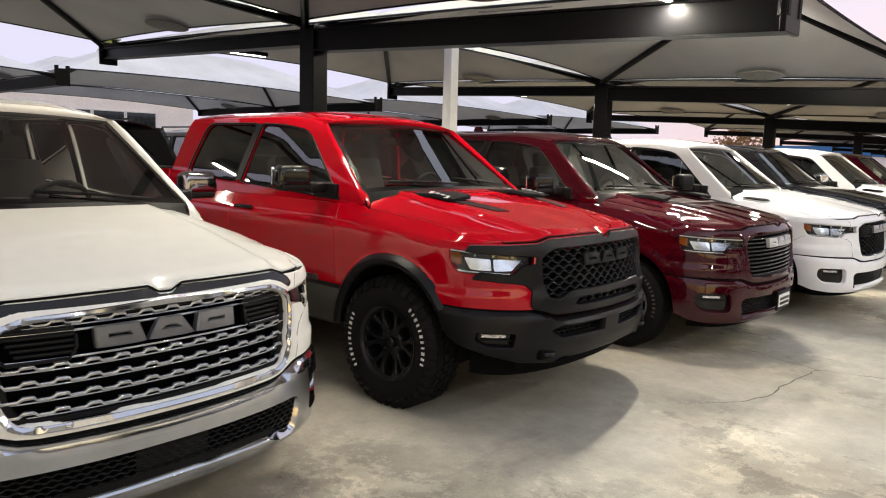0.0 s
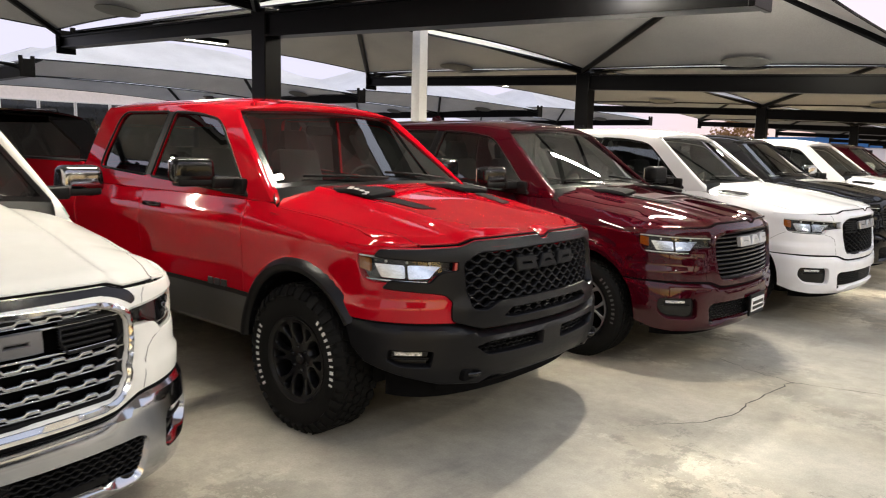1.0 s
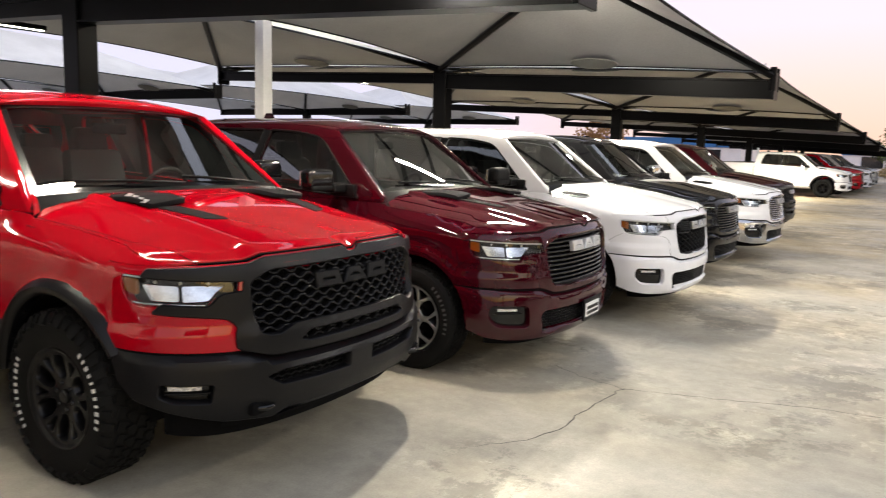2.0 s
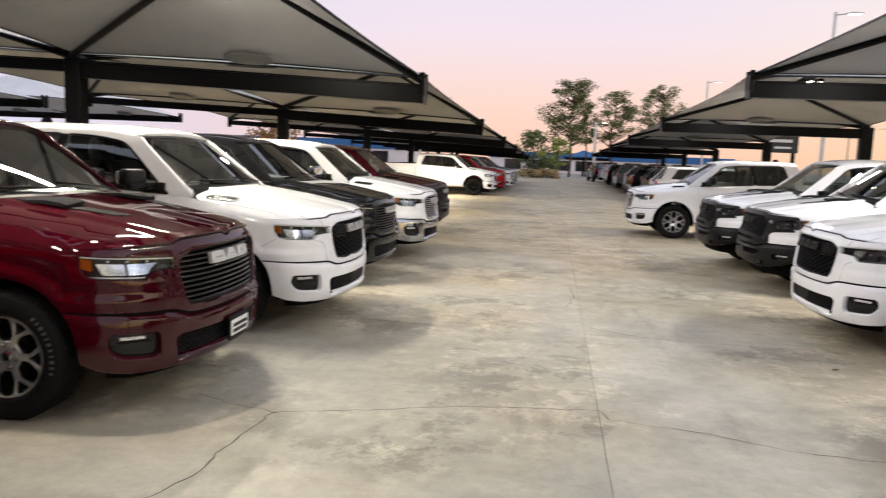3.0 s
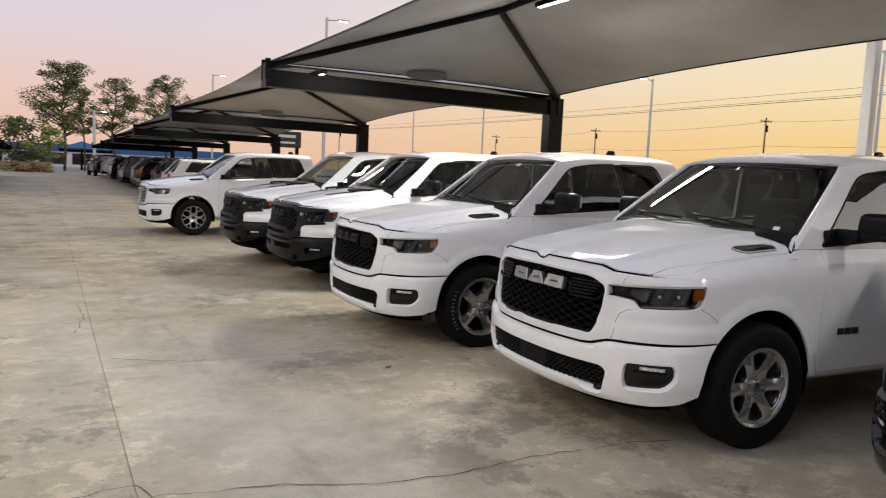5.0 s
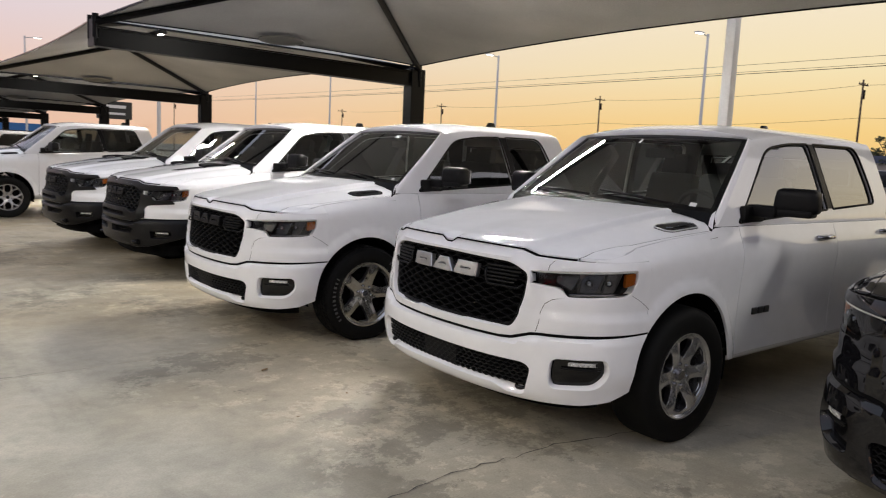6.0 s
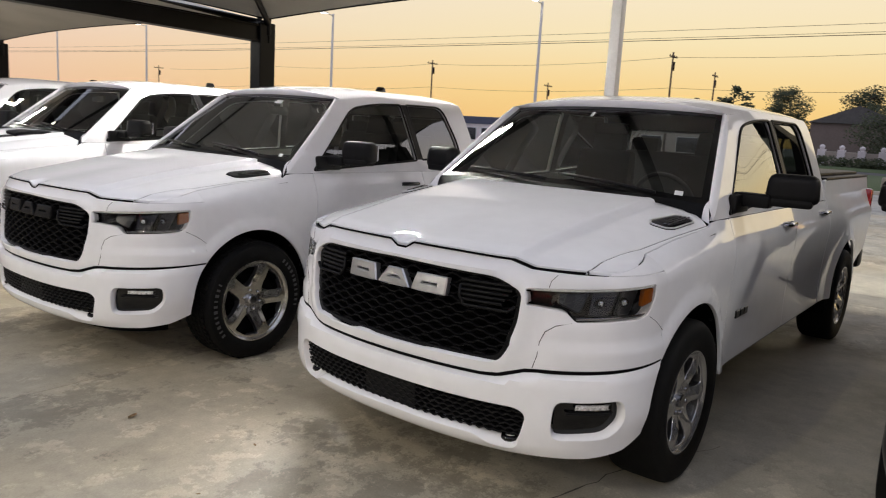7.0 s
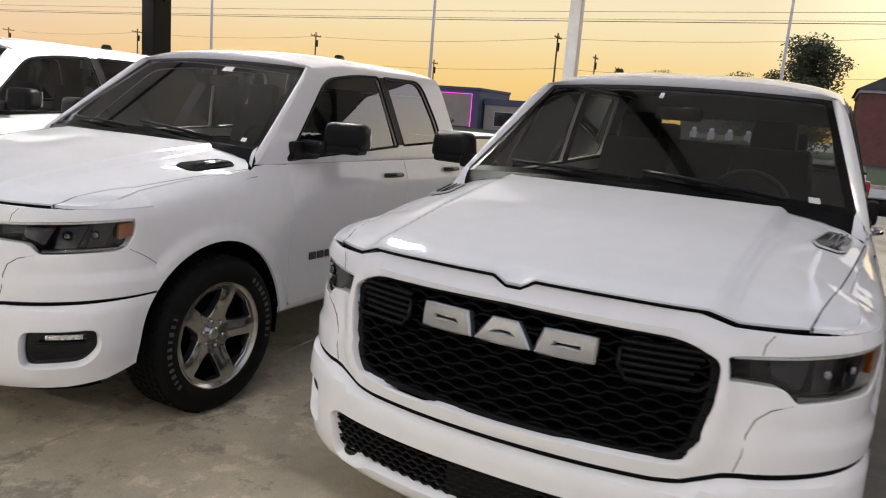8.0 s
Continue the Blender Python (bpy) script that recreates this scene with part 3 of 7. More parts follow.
def grille_gap(u, z):
    """Distance from the grille's outline."""
    a, b = GRILLE_ARR, np.roll(GRILLE_ARR, -1, 0)
    ab = b - a
    p = np.array((u, z))
    t = np.clip(((p - a) * ab).sum(1) / np.maximum((ab ** 2).sum(1), 1e-9), 0, 1)
    return float(np.sqrt(((a + ab * t[:, None] - p) ** 2).sum(1)).min())


def front_fn(off=0.0, roll=True):
    """The nose's surface over (position along the nose, height)."""
    def fn(u, z):
        cx, sy = nose(u)
        x = X0 + soft(DEPTH, z, 0.03) * cx
        y = half_width(X0, z, 0.032) * sy
        if roll and abs(u) < 0.85 and z < 1.09:
            g = grille_gap(u, z)
            x += 0.016 * math.exp(-((g - 0.018) / 0.026) ** 2)
        # the lower panel under the lamps stands a little proud of the grille's frame
        if roll and z < 0.90:
            x += 0.010 * ease((abs(u) - 0.70) / 0.03) * ease((0.895 - z) / 0.03) * cx
        n = Vector((cx ** 1.2 + 0.02, abs(sy) ** 6 * math.copysign(1, sy), 0)).normalized()
        return Vector((x, y, z)) + n * off
    return fn


LIP_HALF = [(0.0, 1.095), (0.026, 1.095), (0.068, 1.122), (0.30, 1.120), (0.555, 1.113), (0.632, 1.086), (0.80, 1.079)]


def lip_z(y):
    return curve_at(LIP_HALF, abs(y))


SEAM_HALF = [(0.0, 0.640), (0.47, 0.642), (0.54, 0.648), (0.64, 0.684), (0.70, 0.690), (1.0, 0.702)]


def lamp_half(off_road):
    """Outline of the headlight's opening; it runs up to the grille, or to the wider surround of the off-road front."""
    k = 0.670 if off_road else 0.619
    return fillet([(uy(k), 1.014, 0.012), (uy(0.80), 1.026, 0.0), (ux(0.375), 1.044, 0.02), (ux(0.372), 0.985, 0.03), (ux(0.405), 0.914, 0.025), (ux(0.46), 0.896, 0.015), (uy(0.806), 0.888, 0.012), (uy(0.766), 0.930, 0.02), (uy(k + 0.012), 0.944, 0.014)], 0.012)



def fascia(off_road):
    top = [(uy(y / 0.995), z) for y, z in LIP_HALF] + [(ux(0.62), 1.078), (ux(0.45), 1.078), (U_END, 1.082)]
    low = [(uy(min(1.0, y)), z) for y, z in SEAM_HALF]
    half = top + [(U_END, 0.9)] + low[::-1]
    lamp = lamp_half(off_road)
    mouth = [Vector((p.x * 1.060, 0.869 + (p.y - 0.869) * 1.15)) for p in GRILLE_UV] if off_road else GRILLE_UV
    return panel(fillet(mirrored(half), 0.0), [mouth, lamp, [Vector((-p.x, p.y)) for p in lamp]], front_fn(), (1, 0, 0), 0.028, 0.012, 0.003, 0.045)


def fender_nose(s):
    """Front end of the fender between the brow over the lamp and the hood."""
    up = [(ux(x), edge_z(x) - 0.003) for x in (X0, 0.34, 0.42, 0.50, 0.56, 0.60)]
    return panel([Vector((s * a, b)) for a, b in up + [(ux(0.60), 1.083), (ux(0.45), 1.083), (U_END, 1.087)]], [], front_fn(0, False), (0, s, 0.4), 0.025, 0.012, 0.002)


def arch_arc(xc, a0, a1, n=26, grow=0.0):
    return [(xc + (ARCH + grow) * math.cos(a), HUB + (ARCH + grow) * math.sin(a)) for a in spread(a0, a1, n)]


def fender(s, flare):
    up = [(x, edge_z(x) - 0.003) for x in spread(X0, -0.40, 10)]
    a0 = math.acos((X0 - AXF) / ARCH)
    pts = up + [(-0.435, 1.238), (-0.50, 1.246), (-0.668, 1.244), (-0.668, 0.75), (-0.664, 0.435), (-0.59, 0.43)] + arch_arc(AXF, PI - 0.03, a0)
    return panel([Vector(p) for p in pts], [], side_fn(s, flare), (0, s, 0), 0.032, 0.014, 0.003)


BELT = [(-0.47, 1.246), (-0.67, 1.244), (-1.2, 1.284), (-2.0, 1.326), (-3.2, 1.350)]


def belt(x):
    return curve_at(BELT, x)


def door(s, flare, xa, xb):
    top = [(x, belt(x)) for x in spread(xa, xb, 8)]
    return panel(fillet([(*p, 0) for p in top] + [(xb, 0.44, 0.04), (xa, 0.44, 0.03)], 0.0), [], side_fn(s, flare), (0, s, 0), 0.05, 0.014, 0.003)


def bed_side(s, flare, xa, tail, z_top):
    rear = AXF - WB
    pts = [(xa, z_top, 0.02), (tail, z_top, 0.03), (tail, 0.72, 0.05), (rear - 0.52, 0.55, 0)]
    arc = arch_arc(rear, PI - 0.08, 0.06)
    pts += [(*p, 0) for p in arc] + [(rear + ARCH + 0.03, 0.44, 0), (xa, 0.44, 0.01)]
    return panel(fillet(pts, 0.0), [], side_fn(s, flare), (0, s, 0), 0.05, 0.016, 0.004)


def hood_edge_y(x):
    if x >= X0:
        z = edge_z(x)
        c = min(1.0, (x - X0) / soft(DEPTH, z, 0.03))
        return half_width(X0, z, 0.032) * (1 - c ** POWER) ** (1 / POWER)
    return half_width(x, edge_z(x), 0.0)


def lip_x(y):
    z = 1.115
    k = min(1.0, abs(y) / half_width(X0, z, 0.032))
    return X0 + soft(DEPTH, z, 0.03) * (1 - k ** POWER) ** (1 / POWER) + 0.004


def hood_z(x, y):
    y = abs(y)
    zc = soft(CROWN, x, 0.07)
    ys = max(0.7, hood_edge_y(min(x, 0.60)))
    yd = lerp(0.60, 0.560, ease((x + 0.4) / 1.1))
    ze = edge_z(x)
    if y <= yd:
        z = zc - 0.012 * (y / yd) ** 2
    else:
        t = min(1.0, (y - yd) / (ys - yd))
        z = lerp(zc - 0.012, ze, t ** 1.5) - 0.028 * ease((y - yd) / 0.055) * (1 - t) ** 1.2
    # two faint ridges along the dome and a soft hollow in the middle
    z -= 0.006 * math.exp(-(y / 0.16) ** 2) * ease((x - 0.1) / 0.4)
    # rolled front edge with its notch
    d = lip_x(y) - x
    z = lerp(lip_z(y) + 0.015, z, ease((d + 0.012) / 0.10)) if d < 0.09 else z
    return z


HOOD_SEAM = [(-0.47, 0.930), (-0.40, 0.925), (0.0, 0.893), (0.27, 0.862), (0.50, 0.828), (0.66, 0.800)]
HOOD_CORNER = 0.800


def seam_y(x):
    """Shut line between hood and fender: nearly straight, to a sharp front corner."""
    return soft(HOOD_SEAM, x, 0.05)


SEAM_XS = [lip_x(HOOD_CORNER) - 0.008, 0.60, 0.54, 0.48, 0.42, 0.34] + spread(X0, -0.39, 9)


def hood():
    ys = [0.0, 0.013, 0.026, 0.036, 0.047, 0.058, 0.068, 0.085] + spread(0.11, 0.555, 12) + [0.58, 0.606, 0.632, 0.67, 0.71, 0.75] + [HOOD_CORNER - 0.006]
    front = [(y, lip_x(y) - 0.008) for y in ys]
    side = [(seam_y(x) - 0.003, x) for x in SEAM_XS]
    rear = [(0.89, -0.425), (0.84, -0.455), (0.70, -0.445), (0.62, -0.43), (0.56, -0.405), (0.3, -0.37), (0.0, -0.36)]
    return panel([Vector(p) for p in mirrored(front + side + rear)], [], lambda y, x: Vector((x, y, hood_z(x, y))), (0, 0, 1), 0.030, 0.014, 0.003)


def fender_crown(s):
    """Top of the fender between its rounded shoulder and the hood's shut line."""
    inner = [(seam_y(x) + 0.003, x) for x in SEAM_XS[::-1]]
    front = [(0.808, lip_x(0.808) - 0.002), (0.82, lip_x(0.82) - 0.002)]
    outer = [(hood_edge_y(x) - 0.001, x) for x in [0.58, 0.54, 0.48, 0.42, 0.34] + spread(X0, -0.39, 9)]
    return panel([Vector((s * a, b)) for a, b in inner + front + outer], [], lambda y, x: Vector((x, y, hood_z(x, y))), (0, 0, 1), 0.02, 0.012, 0.002)


def ribbon(bm, pts, h, d):
    """Bar of height h and depth d along points of its front's middle line."""
    rows = []
    for p in pts:
        p = Vector(p)
        rows.append([bm.verts.new(p + Vector((a, 0, b))) for a, b in ((-d, h / 2), (-0.002, h / 2), (0, h / 3), (0, -h / 3), (-0.002, -h / 2), (-d, -h / 2))])
    for a, b in zip(rows, rows[1:]):
        for k in range(5):
            bm.faces.new((a[k], a[k + 1], b[k + 1], b[k]))
    return bm


def grille_runs(style):
    """Middle lines of the grille's bars, with height and depth."""
    z0, z1 = (0.694, 1.052) if style != "hex" else (0.70, 1.068)
    fn = front_fn(-0.020, False)
    runs = []

    def add(pts, h, d):
        arr = np.array([(a, b) for a, b, _ in pts])
        ok = within(GRILLE_ARR if style != "hex" else (GRILLE_ARR - (0, 0.869)) * (1.08, 1.10) + (0, 0.869), arr)
        run = []
        for k, (a, b, off) in zip(ok, pts):
            if k:
                run.append(fn(a, b) + Vector((off, 0, 0)))
            elif len(run) > 2:
                runs.append((run, h, d))
                run = []
            else:
                run = []
        if len(run) > 2:
            runs.append((run, h, d))

    if style == "mesh":
        rows = 15
        for r in range(rows):
            z = lerp(z0, z1, (r + 0.5) / rows)
            pts = []
            for k in range(121):
                u = lerp(-0.70, 0.70, k / 120)
                w = math.sin(2 * PI * (u / 0.105 + 0.5 * (r % 2)))
                pts.append((u, z + 0.0075 * max(-0.6, min(0.6, w)) / 0.6, 0.004 * w))
            add(pts, 0.0085, 0.02)
    elif style == "hex":
        rows, cw = 11, 0.094
        h = (z1 - z0) / rows
        for r in range(rows + 1):
            z = lerp(z0, z1, r / rows)
            pts = []
            for k in range(-40, 41):
                q = (k + 2 * (r % 2)) % 4
                pts.append((k * cw / 4, z + h * (0.27 if q in (0, 1) else -0.27), 0.012))
            add(pts, 0.011, 0.03)
    elif style == "bars":
        for r in range(11):
            z = lerp(z0 + 0.012, z1 - 0.012, r / 10)
            add([(u, z, 0.0) for u in spread(-0.70, 0.70, 40)], 0.014, 0.035)
    elif style == "wave":
        for z in (0.722, 0.775, 0.828, 0.881, 1.030):
            pts = []
            for k in range(181):
                u = lerp(-0.70, 0.70, k / 180)
                w = math.sin(2 * PI * u / 0.105)
                pts.append((u, z + 0.016 * max(-0.25, min(0.60, w * 1.5)), 0.006 + 0.010 * max(-0.4, min(0.6, w))))
            add(pts, 0.013, 0.04)
            add([(u, z - 0.012, -0.004) for u in spread(-0.70, 0.70, 40)], 0.006, 0.04)
        for z in (0.908, 1.000):
            add([(u, z, 0.004) for u in spread(-0.70, 0.70, 40)], 0.009, 0.03)
    return runs


RUNS = {}


def badge():
    """Three chunky plain blocks in a row, each with a slot, for the maker's badge on the grille."""
    bm = bmesh.new()
    fn = front_fn(0.012, False)
    z0, h = 0.936, 0.068
    for outline in ([(-0.280, 0), (-0.280, 1), (-0.128, 1), (-0.108, 0)], [(-0.088, 0), (-0.040, 1), (0.040, 1), (0.088, 0)], [(0.108, 0), (0.128, 1), (0.280, 1), (0.280, 0)]):
        mid = sum(y for y, k in outline) / len(outline)
        slot = [Vector((uy(mid + (y - mid) * 0.52), z0 + h * (0.5 + (k - 0.5) * 0.26))) for y, k in outline]
        q = panel([Vector((uy(y), z0 + h * k)) for y, k in outline], [slot], fn, (1, 0, 0), 0.03, 0.030, 0.006)
        me = bpy.data.meshes.new("badge_block")
        q.to_mesh(me)
        q.free()
        bm.from_mesh(me)
        bpy.data.meshes.remove(me)
    return bm


def lamp_unit(p, s, dark, off_road):
    """Headlight: housing, reflectors, light bar, amber marker and clear cover, let into the nose."""
    lamp = [Vector((s * a.x, a.y)) for a in lamp_half(off_road)]
    house = skin("headlight", (s, off_road), lambda: panel(lamp, [], front_fn(-0.046, False), (1, s * 0.5, 0), 0.03, 0.0), TRIM if dark else LAMPSHELL, p, "headlight under a clear cover")
    face = lambda off: front_fn(off, False)
    a, b = uy(0.70), ux(0.43)

    def run(u0, u1, z0, z1, off, n=14):
        return [face(off)(s * lerp(u0, u1, t), lerp(z0, z1, t)) for t in spread(0, 1, n)]

    # bright blade along the top and the lower trim
    part("light_bar", ribbon(bmesh.new(), run(uy(0.678 if off_road else 0.634), ux(0.385), 1.008, 1.034, -0.005, 20), 0.0085, 0.012), LEDLENS, house)
    part("lower_trim", ribbon(bmesh.new(), run(uy(0.805), ux(0.42), 0.900, 0.912, -0.012), 0.012, 0.016), SMOKECHROME if dark else REFLECT, house)
    # stepped reflector pockets behind the cover
    if dark:
        pockets = [((0.06, 1.000), (0.34, 1.006), (0.30, 0.925), (0.08, 0.960)), ((0.38, 1.008), (0.64, 1.016), (0.60, 0.914), (0.40, 0.914)), ((0.68, 1.016), (0.88, 1.020), (0.84, 0.922), (0.70, 0.918))]
        looks = (GUNMETAL, HOUSING, GUNMETAL)
    else:
        pockets = [((0.02, 0.985), (0.46, 0.985), (0.50, 0.916), (0.24, 0.920), (0.14, 0.955)), ((0.50, 0.985), (0.88, 0.992), (0.84, 0.922), (0.54, 0.918))]
        looks = (REFLECT, REFLECT)
    for (q, look_of) in zip(pockets, looks):
        q = [Vector((s * g, h)) for g, h in fillet([(lerp(a, b, g), h, 0.010) for g, h in q], 0.010, 3)]
        part("reflector", panel(q, [], lambda g, h: face(-0.026)(g, h) + Vector((-0.35 * (h - 0.93), 0, 0)), (1, s * 0.5, 0), 0.02, 0.016, 0.003), look_of, house)
    for k, g in enumerate((0.50, 0.76) if dark else (0.22, 0.50, 0.76)):
        c = face(-0.030)(s * lerp(a, b, g), (0.966 if dark else 1.000) + 0.004 * k)
        yaw = 0.85 * (0.6 + 0.25 * k) * s
        d = Vector((math.cos(yaw), math.sin(yaw), 0))
        part("projector", tube(bmesh.new(), [c - d * 0.01, c + d * 0.010], 0.020 if dark else 0.010, 16), TRIM, house)
        part("projector_lens", tube(bmesh.new(), [c + d * 0.010, c + d * 0.014], 0.015 if dark else 0.007, 16, 0.008), REFLECT if dark else LEDLENS, house)
    m = [Vector((s * g, h)) for g, h in fillet([(ux(0.445), 0.950), (ux(0.445), 1.014), (ux(0.383), 1.022), (ux(0.383), 0.965)], 0.006, 2)]
    part("marker", panel(m, [], face(-0.010), (0.3, s, 0), 0.02, 0.016, 0.003), AMBER, house, "amber side marker")
    cov = skin("cover", (s, off_road), lambda: panel(lamp, [], front_fn(-0.003, False), (1, s * 0.5, 0), 0.03, 0.0), CLEAR, house)
    cov.visible_shadow = False
    return house


# ---- bumper ----
TIP = [(0.29, 0.85), (0.315, 0.900), (0.345, 0.922), (0.40, 0.930), (0.50, 0.932), (0.58, 0.938), (0.63, 0.943), (0.66, 0.944), (0.69, 0.944), (0.72, 0.944)]


def bumper_top(u):
    return curve_at([(uy(min(1.0, y)), z) for y, z in SEAM_HALF], abs(u)) - 0.008


def bumper_fn(off=0.0, bulge=0.0):
    def fn(u, z):
        cx, sy = nose(u)
        zz = max(z, 0.36)
        xa = AXF + math.sqrt(max(0.0, (ARCH + 0.004) ** 2 - (zz - HUB) ** 2)) + 0.004
        d = bumper_top(u) - z
        tip = soft(TIP, z, 0.015) + bulge * ease((z - 0.36) / 0.1)
        x = xa + (tip - xa) * cx - 0.060 * (1 - ease(d / 0.045)) ** 2 * (0.25 + 0.75 * cx)
        w = half_width(X0, 0.70, 0.032) + 0.004 - 0.035 * ease((0.50 - z) / 0.18)
        w -= 0.010 * (1 - ease(d / 0.03))
        n = Vector((cx + 0.02, abs(sy) ** 6 * math.copysign(1, sy), 0)).normalized()
        return Vector((x, w * sy, z)) + n * off
    return fn


FOG_HALF = [(uy(0.766), 0.568, 0.040), (uy(0.964), 0.574, 0.045), (uy(0.974), 0.48, 0.05), (uy(0.950), 0.408, 0.05), (uy(0.778), 0.398, 0.045), (uy(0.756), 0.47, 0.05)]
INTAKE = [(0.0, 0.522), (0.63, 0.522, 0.03), (0.672, 0.495, 0.03), (0.662, 0.352, 0.02), (0.635, 0.330, 0.02), (0.545, 0.332, 0.02), (0.475, 0.368, 0.03), (0.0, 0.374)]
WINDOWS_OFF = [(0.085, 0.585, 0.015), (0.50, 0.585, 0.02), (0.60, 0.560, 0.02), (0.52, 0.505, 0.02), (0.085, 0.500, 0.012)]
FOG_OFF = [(uy(0.80), 0.555, 0.02), (uy(0.955), 0.560, 0.02), (uy(0.962), 0.500, 0.02), (uy(0.93), 0.470, 0.02), (uy(0.815), 0.465, 0.02)]


def bumper_holes(off_road):
    def both(q):
        return [q, [Vector((-p.x, p.y)) for p in q]]
    if off_road:
        return both(fillet([(uy(p[0]), *p[1:]) for p in WINDOWS_OFF], 0.02)) + both(fillet(FOG_OFF, 0.02))
    return [fillet([(uy(p[0]), *p[1:]) for p in mirrored(INTAKE)], 0.0)] + both(fillet(FOG_HALF, 0.03))


def bumper_panel(off_road):
    top = [(uy(min(1.0, y)), z - 0.008) for y, z in SEAM_HALF]
    low = [(U_END, 0.50), (U_END, 0.375), (ux(0.42), 0.335), (uy(0.90), 0.314), (uy(0.6), 0.302), (0.0, 0.302)]
    if off_road:
        low = [(U_END, 0.55), (ux(0.36), 0.48), (uy(0.93), 0.425), (uy(0.78), 0.372), (uy(0.56), 0.352), (uy(0.48), 0.385), (0.0, 0.385)]
    return panel(fillet(mirrored(top + low), 0.0), bumper_holes(off_road), bumper_fn(0, 0.022 if off_road else 0.0), (1, 0, 0), 0.028, 0.03, 0.004, 0.055, 1)


def mesh_rows(u0, u1, z0, z1, rows, cw=0.06, off=-0.03):
    """Wavy mesh rows inside an opening of the bumper."""
    bm = bmesh.new()
    fn = bumper_fn(off)
    for r in range(rows):
        z = lerp(z0, z1, (r + 0.5) / rows)
        n = max(6, int((u1 - u0) / cw * 6))
        pts = []
        for k in range(n + 1):
            u = lerp(u0, u1, k / n)
            w = math.sin(2 * PI * u / cw + PI * (r % 2))
            pts.append(fn(u, z + (z1 - z0) / rows * 0.28 * max(-0.7, min(0.7, w))))
        ribbon(bm, pts, 0.008, 0.02)
    return bm


# ---- cab ----
CREW = dict(front=(-0.47, -1.13), win=[[(-0.690, 1.268, 0.02), (-1.205, 1.742, 0.09), (-1.50, 1.788, 0.12), (-1.805, 1.800, 0.03), (-1.910, 1.338, 0.02)], [(-1.990, 1.342, 0.02), (-1.885, 1.802, 0.02), (-2.58, 1.806, 0.09), (-2.70, 1.50, 0.10), (-2.725, 1.378, 0.05)]], split=1.95, back=(-3.03, -2.88))
QUAD = dict(front=(-0.47, -1.13), win=[[(-0.690, 1.268, 0.02), (-1.205, 1.742, 0.09), (-1.50, 1.788, 0.12), (-1.795, 1.800, 0.03), (-1.885, 1.340, 0.02)], [(-1.955, 1.345, 0.02), (-1.870, 1.802, 0.02), (-2.36, 1.806, 0.09), (-2.50, 1.50, 0.10), (-2.515, 1.370, 0.05)]], split=1.92, back=(-2.80, -2.66))
WAGON = dict(front=(-0.47, -1.13), win=[[(-0.690, 1.268, 0.02), (-1.205, 1.742, 0.09), (-1.50, 1.788, 0.12), (-1.845, 1.800, 0.03), (-1.955, 1.345, 0.02)], [(-2.045, 1.350, 0.02), (-1.935, 1.802, 0.02), (-2.80, 1.806, 0.03), (-2.95, 1.372, 0.02)], [(-3.05, 1.375, 0.02), (-2.92, 1.806, 0.02), (-3.85, 1.790, 0.06), (-4.12, 1.385, 0.04)]], split=1.99, back=(-4.60, -4.25))
TUMBLE = [(1.25, 0.936), (1.30, 0.928), (1.40, 0.900), (1.52, 0.864), (1.63, 0.829), (1.725, 0.798), (1.79, 0.772), (1.825, 0.752), (1.845, 0.735)]


def roof_dip(x):
    return 0.055 * max(0.0, min(1.0, (x + 1.60) / 0.50)) ** 2


def cab_y(x, z):
    k = max(0.0, min(1.0, (z - 1.30) / 0.545))
    return soft(TUMBLE, z + roof_dip(x) * k, 0.02) if z < 1.80 else curve_at(TUMBLE, z + roof_dip(x) * k)


def front_line(cab, z):
    return lerp(cab["front"][0], cab["front"][1], (z - 1.275) / 0.57)


def back_line(cab, z):
    return lerp(cab["back"][0], cab["back"][1], (z - 1.30) / 0.55)


def cab_side(cab, s):
    zf = 1.845 - roof_dip(cab["front"][1])
    pts = [(front_line(cab, z), z) for z in spread(1.250, zf, 8)] + [(x, 1.845 - roof_dip(x)) for x in spread(cab["front"][1] + 0.05, cab["back"][1], 12)[1:]]
    pts += [(back_line(cab, z), z) for z in spread(1.80, 1.36, 5)] + [(x, belt(x) + 0.004) for x in spread(cab["back"][0], -0.60, 10)]
    return panel([Vector(p) for p in pts], [fillet(w, 0.03) for w in cab["win"]], lambda x, z: Vector((x, s * cab_y(x, z), z)), (0, s, 0), 0.045, 0.014, 0.003, 0.022)


def cabin_lining(cab, s):
    """Dark trim on the inside of the cab's side, round the windows."""
    pts = [(front_line(cab, z) - 0.05, z) for z in spread(1.270, 1.80, 6)] + [(x, 1.82 - roof_dip(x)) for x in spread(cab["front"][1] - 0.03, cab["back"][1] + 0.05, 8)]
    pts += [(back_line(cab, 1.36) + 0.05, 1.36), (-0.66, 1.27)]
    return panel([Vector(p) for p in pts], [fillet(w, 0.03) for w in cab["win"]], lambda x, z: Vector((x, s * (cab_y(x, z) - 0.034), z)), (0, -s, 0), 0.08, 0.0)


def window_pane(cab, i, s):
    return panel(fillet(cab["win"][i], 0.03), [], lambda x, z: Vector((x, s * (cab_y(x, z) - 0.014), z)), (0, s, 0), 0.08, 0.0)


